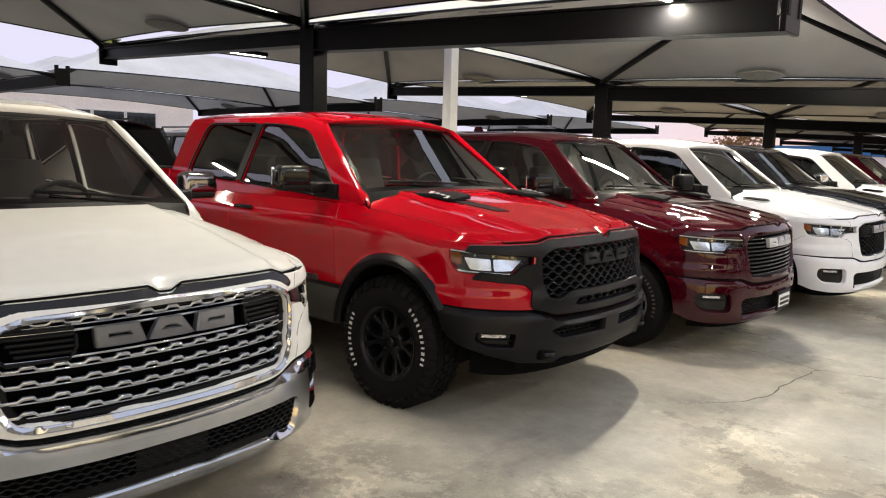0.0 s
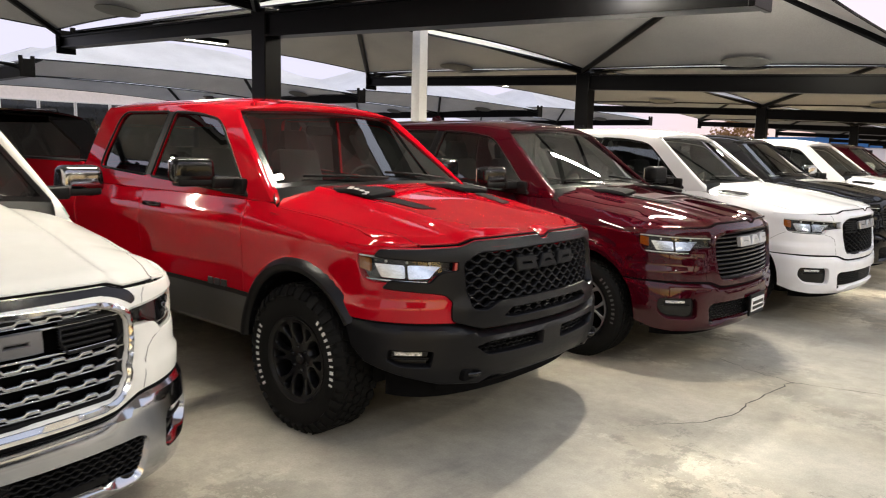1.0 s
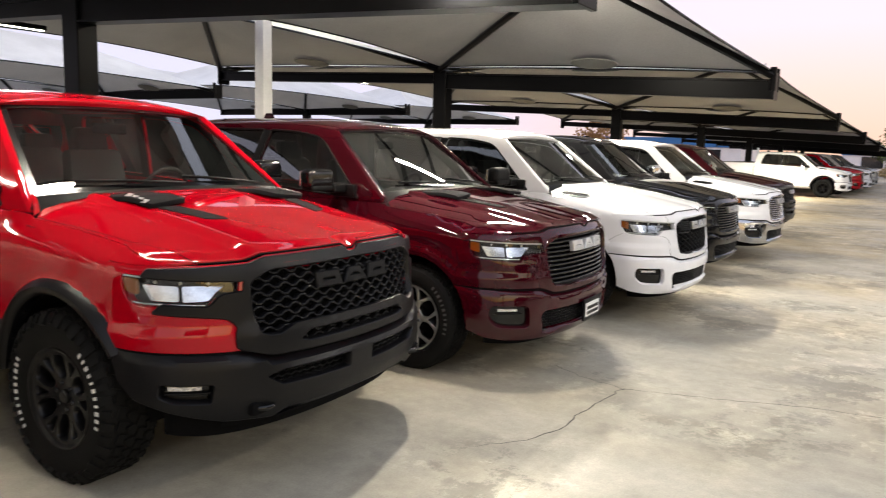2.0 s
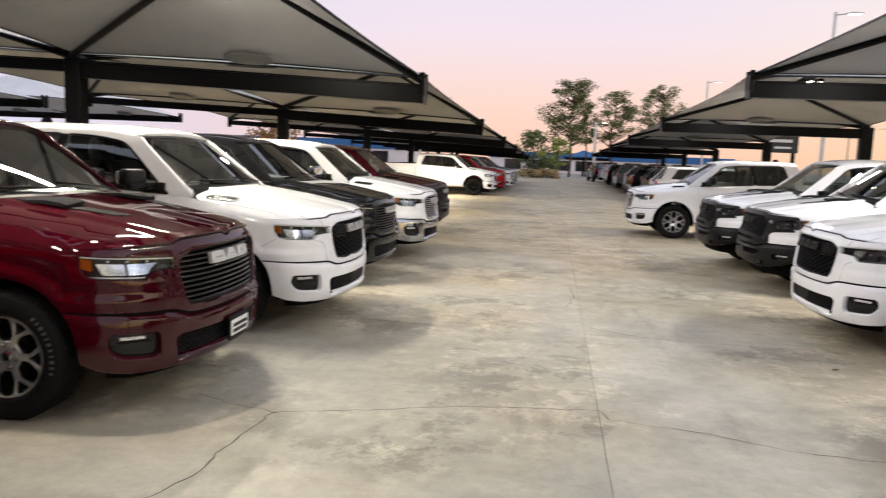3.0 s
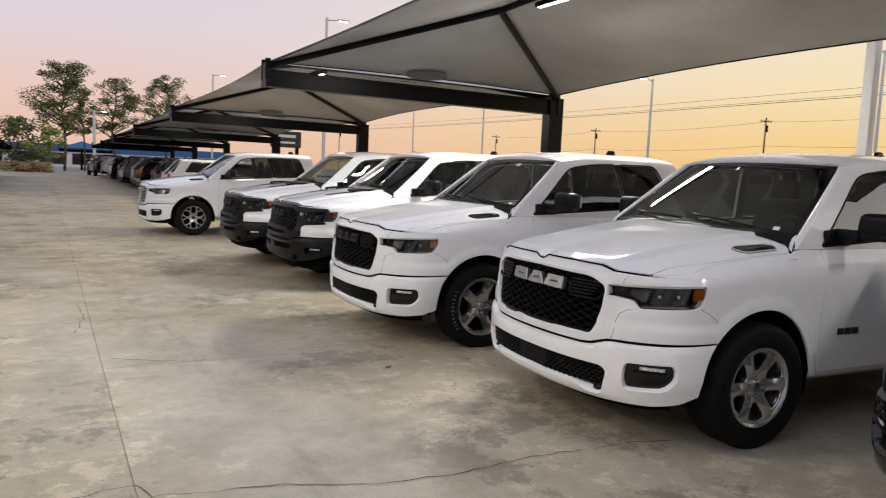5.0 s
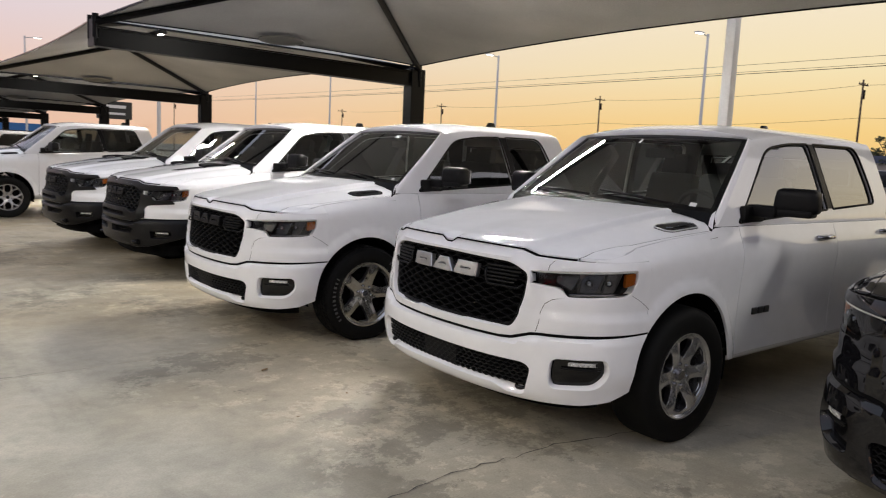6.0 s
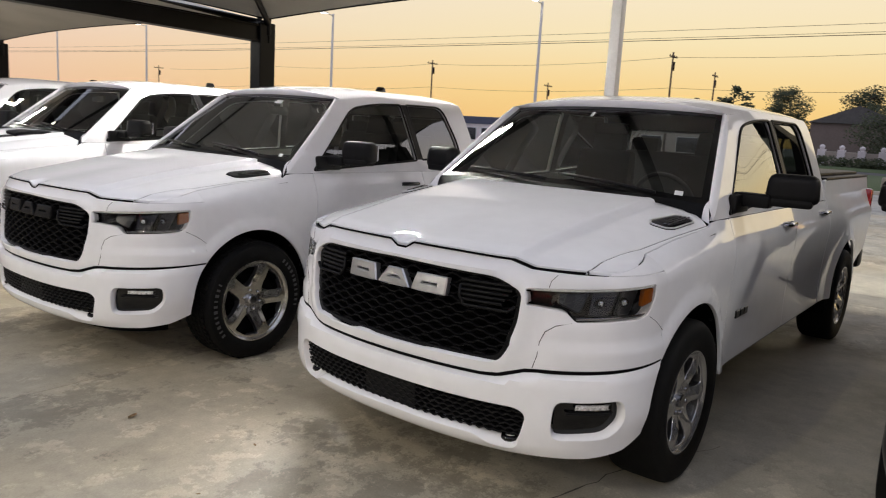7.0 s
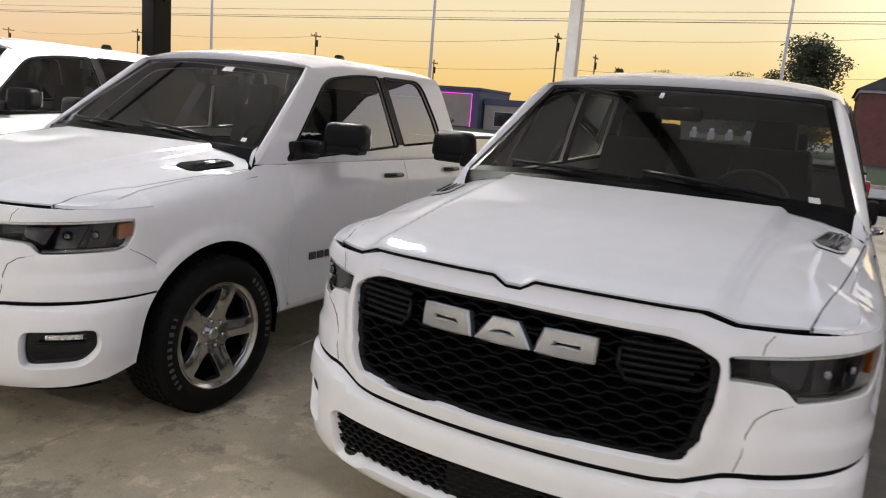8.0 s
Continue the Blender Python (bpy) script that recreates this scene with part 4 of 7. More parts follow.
def roof_fn(cab):
    xr0, xr1 = cab["front"][1], cab["back"][1]

    def roof(t, y):
        k = abs(y) / 0.735
        e = 1 - k * k
        x = lerp(xr0 + 0.075 * e, xr1 - 0.03 * e, t)
        rise = 0.078 * (1 - k ** 3.2) ** 0.75
        return Vector((x, y, 1.845 + rise - roof_dip(x) - 0.012 * max(0, (t - 0.85) / 0.15) ** 2 * (e > 0.01)))
    return roof


def screen(s, t):
    e = 1 - s * s
    return Vector((lerp(-0.50 + 0.10 * e, -1.115 + 0.065 * e, t), s * lerp(0.885, 0.70, t), lerp(1.315 + 0.035 * e, 1.796 + 0.022 * e, t)))


def seat(p, x, y, wide=0.50):
    st = part("seat", box((x, y, 0.98), (0.52, wide, 0.18), 0.05), SEAT, p)
    part("seat_back", box((x - 0.27, y, 1.27), (0.15, wide, 0.55), 0.05, 2, Matrix.Rotation(-0.18, 4, "Y"), 0.86), SEAT, st)
    if wide < 0.7:
        part("headrest", box((x - 0.34, y, 1.61), (0.10, 0.27, 0.19), 0.04, 2, Matrix.Rotation(-0.18, 4, "Y"), 0.9), SEAT, st)
    else:
        for d in (-0.42, 0.42):
            part("headrest", box((x - 0.34, y + d, 1.58), (0.10, 0.25, 0.14), 0.04, 2, Matrix.Rotation(-0.18, 4, "Y")), SEAT, st)


def pickup(m, label, color="white", grille="mesh", bumper=None, badge_mat=None, rim="six", R=0.402, knob=False, marks="none",
           cab=CREW, scoops="side", mirror=None, flare=None, plate=False, handle=None, dark_lamp=False, near=True, lift=0.0, wagon=False, lower=None, cover=False, chrome_top=False, stickers=(), vent_frame=False, group="parked pickup trucks", category="pickup truck"):
    p = empty("suv" if wagon else "pickup_truck", m @ Matrix.Translation((0, 0, lift)), label, category, group)
    pm = PAINT[color]
    off_road = bumper is ROUGHPL
    bumper = bumper or pm
    mirror = mirror or PLASTIC
    handle = handle or pm
    tail = -3.67 - 1.10 if wagon else -4.90
    style = "crew" if cab is CREW else "quad" if cab is QUAD else "wagon"
    cab_end = cab["back"][0]
    fl = 0.032
    split = -cab["split"]
    end = -3.10 if wagon else cab_end + 0.03
    skin("hood", (), hood, pm, p)
    skin("front_face", (off_road,), lambda: fascia(off_road), pm, p)
    for s in (-1, 1):
        fd = skin("front_fender", (s,), lambda: fender(s, fl), pm, p)
        skin("fender_nose", (s,), lambda: fender_nose(s), pm, fd)
        skin("fender_crown", (s,), lambda: fender_crown(s), pm, fd)
        d = skin("front_door", (s, style), lambda: door(s, fl, -0.676, split + 0.004), pm, p)
        for dd, xh, zh in ((d, split + 0.20, 1.150), (None, end + 0.20, 1.168)):
            if dd is None:
                dd = skin("rear_door", (s, style), lambda: door(s, fl, split - 0.004, end), pm, p)
                if not near:
                    continue
            y = half_width(xh, zh, fl)
            part("handle_cup", box((xh + 0.01, s * (y - 0.004), zh - 0.012), (0.15, 0.014, 0.055), 0.006, 2), pm if handle is not TRIM else TRIM, dd)
            bm = bmesh.new()
            tube(bm, [(xh - 0.105, s * (y + 0.004), zh), (xh - 0.08, s * (y + 0.034), zh + 0.002), (xh + 0.06, s * (y + 0.036), zh + 0.002), (xh + 0.10, s * (y + 0.006), zh)], 0.017, 8, 0.014)
            part("handle", bm, handle, dd)
        if lower is not None:
            part("lower_panel", sheet(lambda x, z: Vector((x, s * (half_width(x, z, fl) + 0.006), z)), spread(-0.60, -3.10, 12), [0.43, 0.50, 0.58, 0.655]), lower, p)
            part("molding", sheet(lambda x, z: Vector((x, s * (half_width(x, z, fl) + 0.010), z)), spread(-0.60, -3.10, 12), [0.655, 0.67, 0.685]), PLASTIC, p)
        part("rocker", sheet(lambda x, k: Vector((x, s * (0.972 - 0.03 * k * k), 0.438 - 0.045 * k)), spread(-0.60, -3.26, 8), [0, 0.5, 1, 2]), lower or pm, p)
        skin("rear_quarter" if wagon else "bed_side", (s, style), lambda: bed_side(s, fl, end - 0.022, tail, 1.345 if wagon else 1.402), pm, p)
        # wheel arches
        for xc in (AXF, AXF - WB):
            if flare:
                w = 0.080
                bm = sheet(lambda a, q: Vector((xc + (ARCH - 0.006 + q * w) * math.cos(a), s * (half_width(xc + (ARCH + q * w) * math.cos(a), HUB + (ARCH + q * w) * math.sin(a), fl) * (1.0 if a > 0.75 or xc < -1 else 1 - 0.03 * (0.75 - a)) + 0.030 * (1 - abs(2 * q - 1) ** 4)), HUB + (ARCH - 0.006 + q * w) * math.sin(a))), spread(0.50 if xc == AXF else 0.05, PI - 0.03, 30), [0, 0.12, 0.3, 0.55, 0.8, 0.93, 1.0])
                part("arch_molding", thicken(bm, (0, -s * 0.06, 0)), flare, p)
            bm = sheet(lambda a, q: Vector((xc + (ARCH + 0.006) * math.cos(a), s * lerp(0.99 if a > 1.0 or xc < -1 else lerp(0.86, 0.97, max(0.0, a)), 0.50, q), HUB + (ARCH + 0.006) * math.sin(a))), spread(-0.25, PI + 0.25, 18), [0, 0.5, 1])
            part("wheel_liner", bm, DARK, p)
            if near:
                bm = bmesh.new()
                for a in (2.75, 2.35, 1.9, 2.98):
                    c = Vector((xc + (ARCH - 0.004) * math.cos(a), s * 0.985, HUB + (ARCH - 0.004) * math.sin(a)))
                    tube(bm, [c, c - Vector((0.008 * math.cos(a), 0, 0.008 * math.sin(a)))], 0.009, 6)
                tagged(part("liner_clip", bm, PLASTIC, p), kind="stuff")
            wm = Matrix.Translation((xc - 0.012, s * 0.893, R - lift - 0.008)) @ (Matrix.Identity(4) if s < 0 else Matrix.Rotation(PI, 4, "Z")) @ Matrix.Rotation(0.4 + xc, 4, "Y")
            wheel(p, wm, rim, R, knob, marks if near else "none", {"black": "gloss black alloy wheel", "y": "machined two-tone alloy wheel", "five": "polished five-spoke alloy wheel", "six": "silver alloy wheel"}[rim])
        # cab
        skin("cab_side", (s, style), lambda: cab_side(cab, s), pm, p)
        skin("cabin_lining", (s, style), lambda: cabin_lining(cab, s), SEAT, p)
        for i in range(len(cab["win"])):
            wdw = skin("side_window", (s, style, i), lambda: window_pane(cab, i, s), SIDEGL if i == 0 else PRIVACY, p)
            wdw.visible_shadow = False
            bm = bmesh.new()
            loop = [Vector((q.x, s * (cab_y(q.x, q.y) + 0.001), q.y)) for q in fillet(cab["win"][i], 0.03)]
            tube(bm, loop + [loop[0]], 0.009, 6)
            part("window_seal", bm, PLASTIC, p)
        wa, wb = cab["win"][0], cab["win"][1]
        q = [wa[4][:2], wa[3][:2], wb[1][:2], wb[0][:2]]
        part("pillar_trim", sheet(lambda t, k: Vector((lerp(lerp(q[0][0], q[1][0], k), lerp(q[3][0], q[2][0], k), t), s * (cab_y(-1.9, lerp(1.347, 1.80, k)) + 0.005), lerp(1.347, 1.80, k))), [0.1, 0.5, 0.9], spread(0, 1, 6)), PLASTIC, p)
        # mirror: housing with a lower shell, arm, foot and glass
        mr = part("mirror", box((-0.90, s * 1.185, 1.420), (0.14, 0.27, 0.155), 0.05, 4, Matrix.Rotation(s * 0.16, 4, "Z"), 0.90), mirror, p, "door mirror")
        part("lower_shell", box((-0.895, s * 1.165, 1.348), (0.13, 0.25, 0.05), 0.022, 3, Matrix.Rotation(s * 0.16, 4, "Z")), PLASTIC, mr)
        part("arm", box((-0.855, s * 1.00, 1.345), (0.11, 0.20, 0.075), 0.025, 3), PLASTIC, mr)
        part("mirror_foot", box((-0.835, s * 0.934, 1.322), (0.24, 0.05, 0.105), 0.02, 2), PLASTIC, mr)
        part("mirror_glass", box((-0.973, s * 1.185, 1.418), (0.012, 0.21, 0.115), 0.004, 1, Matrix.Rotation(s * 0.16, 4, "Z")), REFLECT, mr)
        lamp_unit(p, s, dark_lamp, off_road)
        # fog light
        fq = [Vector((s * a.x, a.y)) for a in fillet(FOG_OFF if off_road else FOG_HALF, 0.03)]
        fg = skin("fog_light", (s, off_road), lambda: panel(fq, [], bumper_fn(-0.045), (1, s * 0.4, 0), 0.03, 0.0), TRIM, p, "fog light in a black recess")
        z1 = 0.536 if not off_road else 0.532
        part("led_strip", ribbon(bmesh.new(), [bumper_fn(-0.026)(s * uy(y), z1) for y in spread(0.835, 0.938, 9)], 0.020, 0.02), LEDSTRIP, fg)
        part("fog_shelf", ribbon(bmesh.new(), [bumper_fn(-0.022)(s * uy(y), z1 - 0.024) for y in spread(0.805, 0.945, 9)], 0.010, 0.03), PLASTIC, fg)
        part("tail_light", box((tail + 0.02, s * 0.93, 1.08), (0.10, 0.13, 0.42), 0.03), REDLENS, p, "red tail light")
        # dark structure behind the shut lines
        part("inner_frame", sheet(lambda x, z: Vector((x, s * (half_width(x, z, 0.0) - 0.030), z)), [0.22, 0.1, 0.0, -0.3, -0.6, -0.9, -1.5, -2.1, -2.6, cab_end - 0.12], [0.93, 1.0, 1.06, 1.11]), DARK, p)
        # nearly flush dark strips paint in the shade of the door gaps
        for xs in (-0.672, split, end - 0.011):
            part("door_gap", sheet(lambda x, z: Vector((x, s * (half_width(x, z, fl) - 0.007), z)), [xs - 0.010, xs + 0.010], spread(0.44, belt(xs), 10)), DARK, p)
        part("door_frame", sheet(lambda x, z: Vector((x, s * (half_width(x, z, 0.0) - 0.025), z)), [-0.60, -0.9, -1.5, -2.1, -2.6, cab_end - 0.10], [0.43, 0.6, 0.8, 1.0, 1.15, 1.26]), DARK, p)
        bm = bmesh.new()
        tube(bm, [(x, s * seam_y(x), hood_z(x, seam_y(x)) - 0.0045) for x in SEAM_XS], 0.0042, 5)
        part("hood_gap", bm, DARK, p)
        part("fender_frame", sheet(lambda x, k: Vector((x, s * (seam_y(x) - 0.04 + 0.08 * k), hood_z(x, seam_y(x)) - 0.022 - 0.02 * k)), [0.56, 0.48, 0.40, 0.30, 0.2, 0.0, -0.2, -0.42], [0, 1]), DARK, p)
        if near and not off_road:
            fn = front_fn(0.0)
            for wide, run in ((0.0017, [fn(s * uy(y), z) for y, z in ((0.795, 0.886), (0.745, 0.872), (0.712, 0.845), (0.695, 0.80), (0.680, 0.74), (0.668, 0.690))]),
                              (0.0014, [fn(s * uy(y), z) for y, z in ((0.70, 1.022), (0.705, 1.05), (0.73, 1.075))]),
                              (0.0014, [fn(s * ux(0.40), 0.905), fn(s * ux(0.34), 0.875), fn(s * ux(0.30), 0.850), side_fn(s, fl, 0.0)(0.262, 0.822)])):
                part("panel_seam", tube(bmesh.new(), run, wide, 5), DARK, p)
    skin("bumper_seam", (), lambda: sheet(lambda u, k: front_fn(-0.004)(u, bumper_top(u) + 0.0095 - 0.020 * k), spread(-U_END, U_END, 90), [0, 1]), DARK, p)
    skin("hood_seam", (), lambda: tube(bmesh.new(), [Vector((lip_x(y) - 0.0015, y, lip_z(y) + 0.005)) for y in spread(-0.802, 0.802, 180)], 0.0048, 6), DARK, p)
    part("hood_frame", sheet(lambda u, v: (lambda x: Vector((x, 0.86 * u, hood_z(x, 0.86 * u) - 0.05 - 0.03 * (1 - v))))(lerp(lip_x(0.83 * u) - 0.09, -0.42, v)), spread(-1, 1, 12), spread(0, 1, 8)), DARK, p)
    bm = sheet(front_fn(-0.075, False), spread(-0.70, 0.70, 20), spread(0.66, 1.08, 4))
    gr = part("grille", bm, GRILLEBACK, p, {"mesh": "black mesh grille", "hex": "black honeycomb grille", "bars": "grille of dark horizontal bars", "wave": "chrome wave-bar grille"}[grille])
    gm = {"mesh": GRILLEBAR, "hex": ROUGHPL, "bars": TRIM if not chrome_top else CHROME, "wave": CHROME}[grille]
    if wagon:
        def all_bars():
            bm = bmesh.new()
            for run, h, dd in grille_runs(grille):
                ribbon(bm, run, h, dd)
            return bm
        tagged(skin("grille_bars", (grille,), all_bars, gm, gr), kind="stuff")
    else:
        for k, (run, h, dd) in enumerate(RUNS.setdefault(grille, grille_runs(grille))):
            skin("grille_bar", (grille, k), lambda: ribbon(bmesh.new(), run, h, dd), gm, gr)
    skin("grille_badge", (), badge, badge_mat or BADGE, gr, "maker's badge of three plain blocks")
    if near and grille in ("mesh", "wave"):
        for s in (-1, 1):
            bm = bmesh.new()
            fn = front_fn(0.0, False)
            for k in range(5):
                z = 0.930 + 0.020 * k
                ribbon(bm, [fn(s * uy(y), z) for y in spread(0.345, 0.575 - 0.010 * (4 - k), 6)], 0.011, 0.03)
            tube(bm, [fn(s * uy(y), z) for y, z in ((0.345, 0.990), (0.345, 0.945), (0.37, 0.908), (0.56, 0.905), (0.585, 0.93))], 0.007, 6)
            part("grille_pod", bm, PLASTIC, gr)
    # border inside the painted frame
    if not off_road:
        inner = [Vector((p.x * 0.955, 0.873 + (p.y - 0.873) * 0.92)) for p in GRILLE_UV]
        skin("grille_border", (), lambda: panel(GRILLE_UV, [inner], front_fn(-0.018, False), (1, 0, 0), 0.03, 0.02, 0.003, 0.03), PLASTIC, gr)
    if off_road:
        ring = mirrored([(0.0, 1.088), (0.026, 1.088), (0.068, 1.115), (0.575, 1.105, 0.02), (0.645, 1.080, 0.02), (0.82, 1.072), (0.955, 1.068, 0.01), (0.965, 1.034, 0.005), (0.83, 1.018), (0.660, 1.008), (0.666, 0.960, 0.01), (0.755, 0.948, 0.02), (0.800, 0.896, 0.02), (0.93, 0.908, 0.01), (0.950, 0.872, 0.01), (0.80, 0.852, 0.02), (0.735, 0.842, 0.03), (0.700, 0.80, 0.02), (0.700, 0.700, 0.02), (0.56, 0.655, 0.02), (0.0, 0.650)])
        mouth = fillet([(uy(y), *r) for y, *r in mirrored([(0.0, 1.062), (0.540, 1.053, 0.04), (0.640, 0.998, 0.03), (0.638, 0.85, 0.05), (0.610, 0.755, 0.04), (0.52, 0.745, 0.02), (0.43, 0.790, 0.03), (0.0, 0.790)])], 0.0)
        low = fillet([(uy(y), *r) for y, *r in mirrored([(0.0, 0.752), (0.36, 0.750, 0.02), (0.42, 0.705, 0.02), (0.36, 0.690, 0.01), (0.0, 0.690)])], 0.0)
        skin("grille_surround", ("off_road",), lambda: panel(fillet([(uy(y), *r) for y, *r in ring], 0.0), [mouth, low], lambda u, z: front_fn(0.014, False)(u, z) + Vector((0.020 * ease((0.86 - z) / 0.12) * ease((0.74 - abs(u)) / 0.1), 0, 0)), (1, 0, 0), 0.028, 0.016, 0.005, 0.05), ROUGHPL, gr)
    elif grille == "wave" or chrome_top:
        grow = [Vector((p.x * 1.035, 0.873 + (p.y - 0.873) * 1.11)) for p in GRILLE_UV]
        skin("grille_surround", ("chrome",), lambda: panel(grow, [GRILLE_UV], lambda u, z: front_fn(0.012, False)(u, z) + Vector((0.016 * math.exp(-((grille_gap(u, z) - 0.014) / 0.012) ** 2), 0, 0)), (1, 0, 0), 0.014, 0.02, 0.004, 0.05), CHROME, gr, "chrome grille frame")
        if grille == "wave":
            cap = mirrored([(0.0, 1.091), (0.026, 1.091), (0.068, 1.118), (0.575, 1.108, 0.02), (0.648, 1.082, 0.01), (0.668, 1.045, 0.02), (0.645, 1.030, 0.01), (0.565, 1.074, 0.03), (0.0, 1.082)])
            skin("nose_panel", (), lambda: panel(fillet([(uy(y), *r) for y, *r in cap], 0.0), [], front_fn(0.006, False), (1, 0, 0), 0.03, 0.012, 0.003), TRIM, p)
    # front bumper
    bp = skin("front_bumper", (off_road,), lambda: bumper_panel(off_road), [bumper, PLASTIC], p)
    part("air_intake", sheet(bumper_fn(-0.060), spread(-0.78, 0.78, 24), [0.31, 0.38, 0.46, 0.53, 0.60]), DARK, bp)
    if off_road:
        part("intake_mesh", mesh_rows(-0.68, 0.68, 0.498, 0.592, 4, 0.05), PLASTIC, bp)
        part("intake_bar", sheet(bumper_fn(-0.018), spread(-0.09, 0.09, 4), [0.48, 0.54, 0.60]), ROUGHPL, bp)
        for s in (-1, 1):
            bm = bmesh.new()
            c = bumper_fn(0.0)(s * uy(0.60), 0.415)
            tube(bm, [c + Vector((-0.03 + 0.062 * math.cos(a), 0.055 * math.sin(a), 0)) for a in spread(-PI / 2, PI / 2, 8)], 0.014, 8)
            part("tow_hook", bm, TRIM, bp)
            # solid dark block whose colour stands for a shaded hollow round the hook
            part("hook_recess", box(c + Vector((-0.012, 0, 0)), (0.05, 0.17, 0.065), 0.02, 2), DARK, bp)
        part("lower_lip", sheet(lambda u, k: bumper_fn(0.004 - 0.05 * k)(u, 0.402 - 0.055 * k), spread(-0.46, 0.46, 14), [0, 0.5, 1]), ROUGHPL, bp)
        part("skid_plate", sheet(lambda y, k: Vector((0.86 - 0.25 * k, y, 0.352 - 0.05 * k)), spread(-0.55, 0.55, 6), [0, 0.5, 1]), ROUGHPL, bp)
    else:
        part("intake_mesh", mesh_rows(-0.72, 0.72, 0.382, 0.520, 7, 0.045), PLASTIC, bp)
        part("intake_bar", sheet(bumper_fn(-0.034), spread(-0.15, 0.15, 6), [0.365, 0.42, 0.47, 0.53]), PLASTIC, bp)
        for s in (-1, 1):
            bm = bmesh.new()
            c = bumper_fn(-0.055)(s * uy(0.60), 0.362)
            tube(bm, [c + Vector((-0.03 + 0.05 * math.cos(a), 0.035 * math.sin(a), 0)) for a in spread(-PI / 2, PI / 2, 8)], 0.013, 8)
            part("tow_hook", bm, TRIM, bp)
        if bumper is CHROME:
            part("intake_trim", sheet(lambda u, k: bumper_fn(-0.016)(u, 0.388 + 0.028 * k + 0.0), spread(-0.50, 0.50, 14), [0, 1]), PLASTIC, bp)
    part("air_dam", sheet(lambda u, z: bumper_fn(-0.16)(u, 0.36) * 1.0 + Vector((0, 0, z - 0.36)), spread(-U_END * 0.93, U_END * 0.93, 24), [0.25, 0.30, 0.37]), DARK, bp)
    # roof and glass
    roof = roof_fn(cab)
    skin("roof", (style,), lambda: thicken(sheet(roof, [0, 0.02, 0.05, 0.09, 0.15, 0.22, 0.3, 0.45, 0.6, 0.8, 0.92, 1.0], [k * 0.735 for k in (-1, -0.992, -0.975, -0.94, -0.88, -0.78, -0.6, -0.4, -0.2, 0, 0.2, 0.4, 0.6, 0.78, 0.88, 0.94, 0.975, 0.992, 1)]), (0, 0, -0.02)), pm, p)
    skin("headliner", (style,), lambda: sheet(lambda t, y: roof(t, y) - Vector((0, 0, 0.045)), spread(0.03, 0.97, 6), [k * 0.68 for k in (-1, -0.9, -0.5, 0, 0.5, 0.9, 1)]), HEADLINER, p)
    ws = skin("windscreen", (), lambda: sheet(screen, spread(-1, 1, 16), spread(0, 1, 8)), WINDSH, p)
    ws.visible_shadow = False
    part("windscreen_band", sheet(lambda s, t: screen(s, t) + Vector((0.003, 0, 0.003)), spread(-0.97, 0.97, 12), [0.965, 1.0]), TRIM, ws)
    for s in (-1, 1):
        part("windscreen_border", sheet(lambda u, t: screen(s * u, t) + Vector((0.003, 0, 0.003)), [0.955, 0.975, 1.0], spread(0, 1, 6)), TRIM, ws)
    part("windscreen_border", sheet(lambda u, t: screen(u, t) + Vector((0.003, 0, 0.003)), spread(-1, 1, 12), [0, 0.06]), TRIM, ws)
    for s0, t0, w0, h0 in stickers:
        part("windscreen_sticker", sheet(lambda a, b: screen(s0 + a * w0, t0 + b * h0) + Vector((0.005, 0, 0.005)), [0, 0.5, 1], [0, 1]), WHITEPL, ws, "small pale sticker on the glass")
    # painted pillars and header that close the opening round the windscreen
    run = []
    zf = 1.845 - roof_dip(cab["front"][1])
    for z in spread(1.250, zf, 9):
        x = front_line(cab, z)
        run.append((Vector((x, cab_y(x, z), z)), screen(1.0, max(0.0, min(1.0, (z - 1.315) / 0.481)))))
    rim_pts = run + [(roof(0, y), screen(y / 0.735, 1.0)) for y in spread(0.735, -0.735, 14)[1:-1]]
    rim_pts += [(Vector((a.x, -a.y, a.z)), Vector((b.x, -b.y, b.z))) for a, b in reversed(run)]

    def pillar(i, v):
        a, b = rim_pts[i]
        b = b + Vector((0.004, 0, 0.004))
        return a.lerp(b, v) + Vector((0.014, 0, 0.008)) * 4 * v * (1 - v)

    skin("windscreen_frame", (style,), lambda: sheet(pillar, list(range(len(rim_pts))), spread(0, 1, 6)), pm, p)
    part("cowl", sheet(lambda s, t: Vector((lerp(-0.50 + 0.10 * (1 - s * s), -0.365 - 0.09 * s * s, t), 0.885 * s, lerp(1.322 + 0.035 * (1 - s * s), 1.300 + 0.032 * (1 - s * s) - 0.06 * s ** 8, t))), spread(-1, 1, 16), [0, 0.5, 1]), PLASTIC, p)
    for s in (-1, 1):
        def corner(a, b):
            x, y = lerp(-0.412, -0.452, a), lerp(0.928, 0.872, a)
            low = Vector((x, s * y, lerp(1.232, hood_z(-0.43, 0.872) - 0.004, a)))
            return low.lerp(screen(s * lerp(1.0, 0.985, a), lerp(0.04, 0.0, a)) + Vector((0.010, 0, 0.006)), b) + Vector((0.004, 0, 0.010)) * 4 * b * (1 - b)
        skin("cowl_side", (s,), lambda: sheet(corner, spread(0, 1, 8), spread(0, 1, 6)), pm, p)
    for y0, y1 in ((0.62, 0.02), (-0.02, -0.66)):
        bm = bmesh.new()
        pa = [screen(y0 / 0.88, 0.02) + Vector((0.03, 0, 0.02)), screen((y0 * 0.5 + y1 * 0.5) / 0.88, 0.065) + Vector((0.02, 0, 0.018)), screen(y1 / 0.88, 0.11) + Vector((0.015, 0, 0.012))]
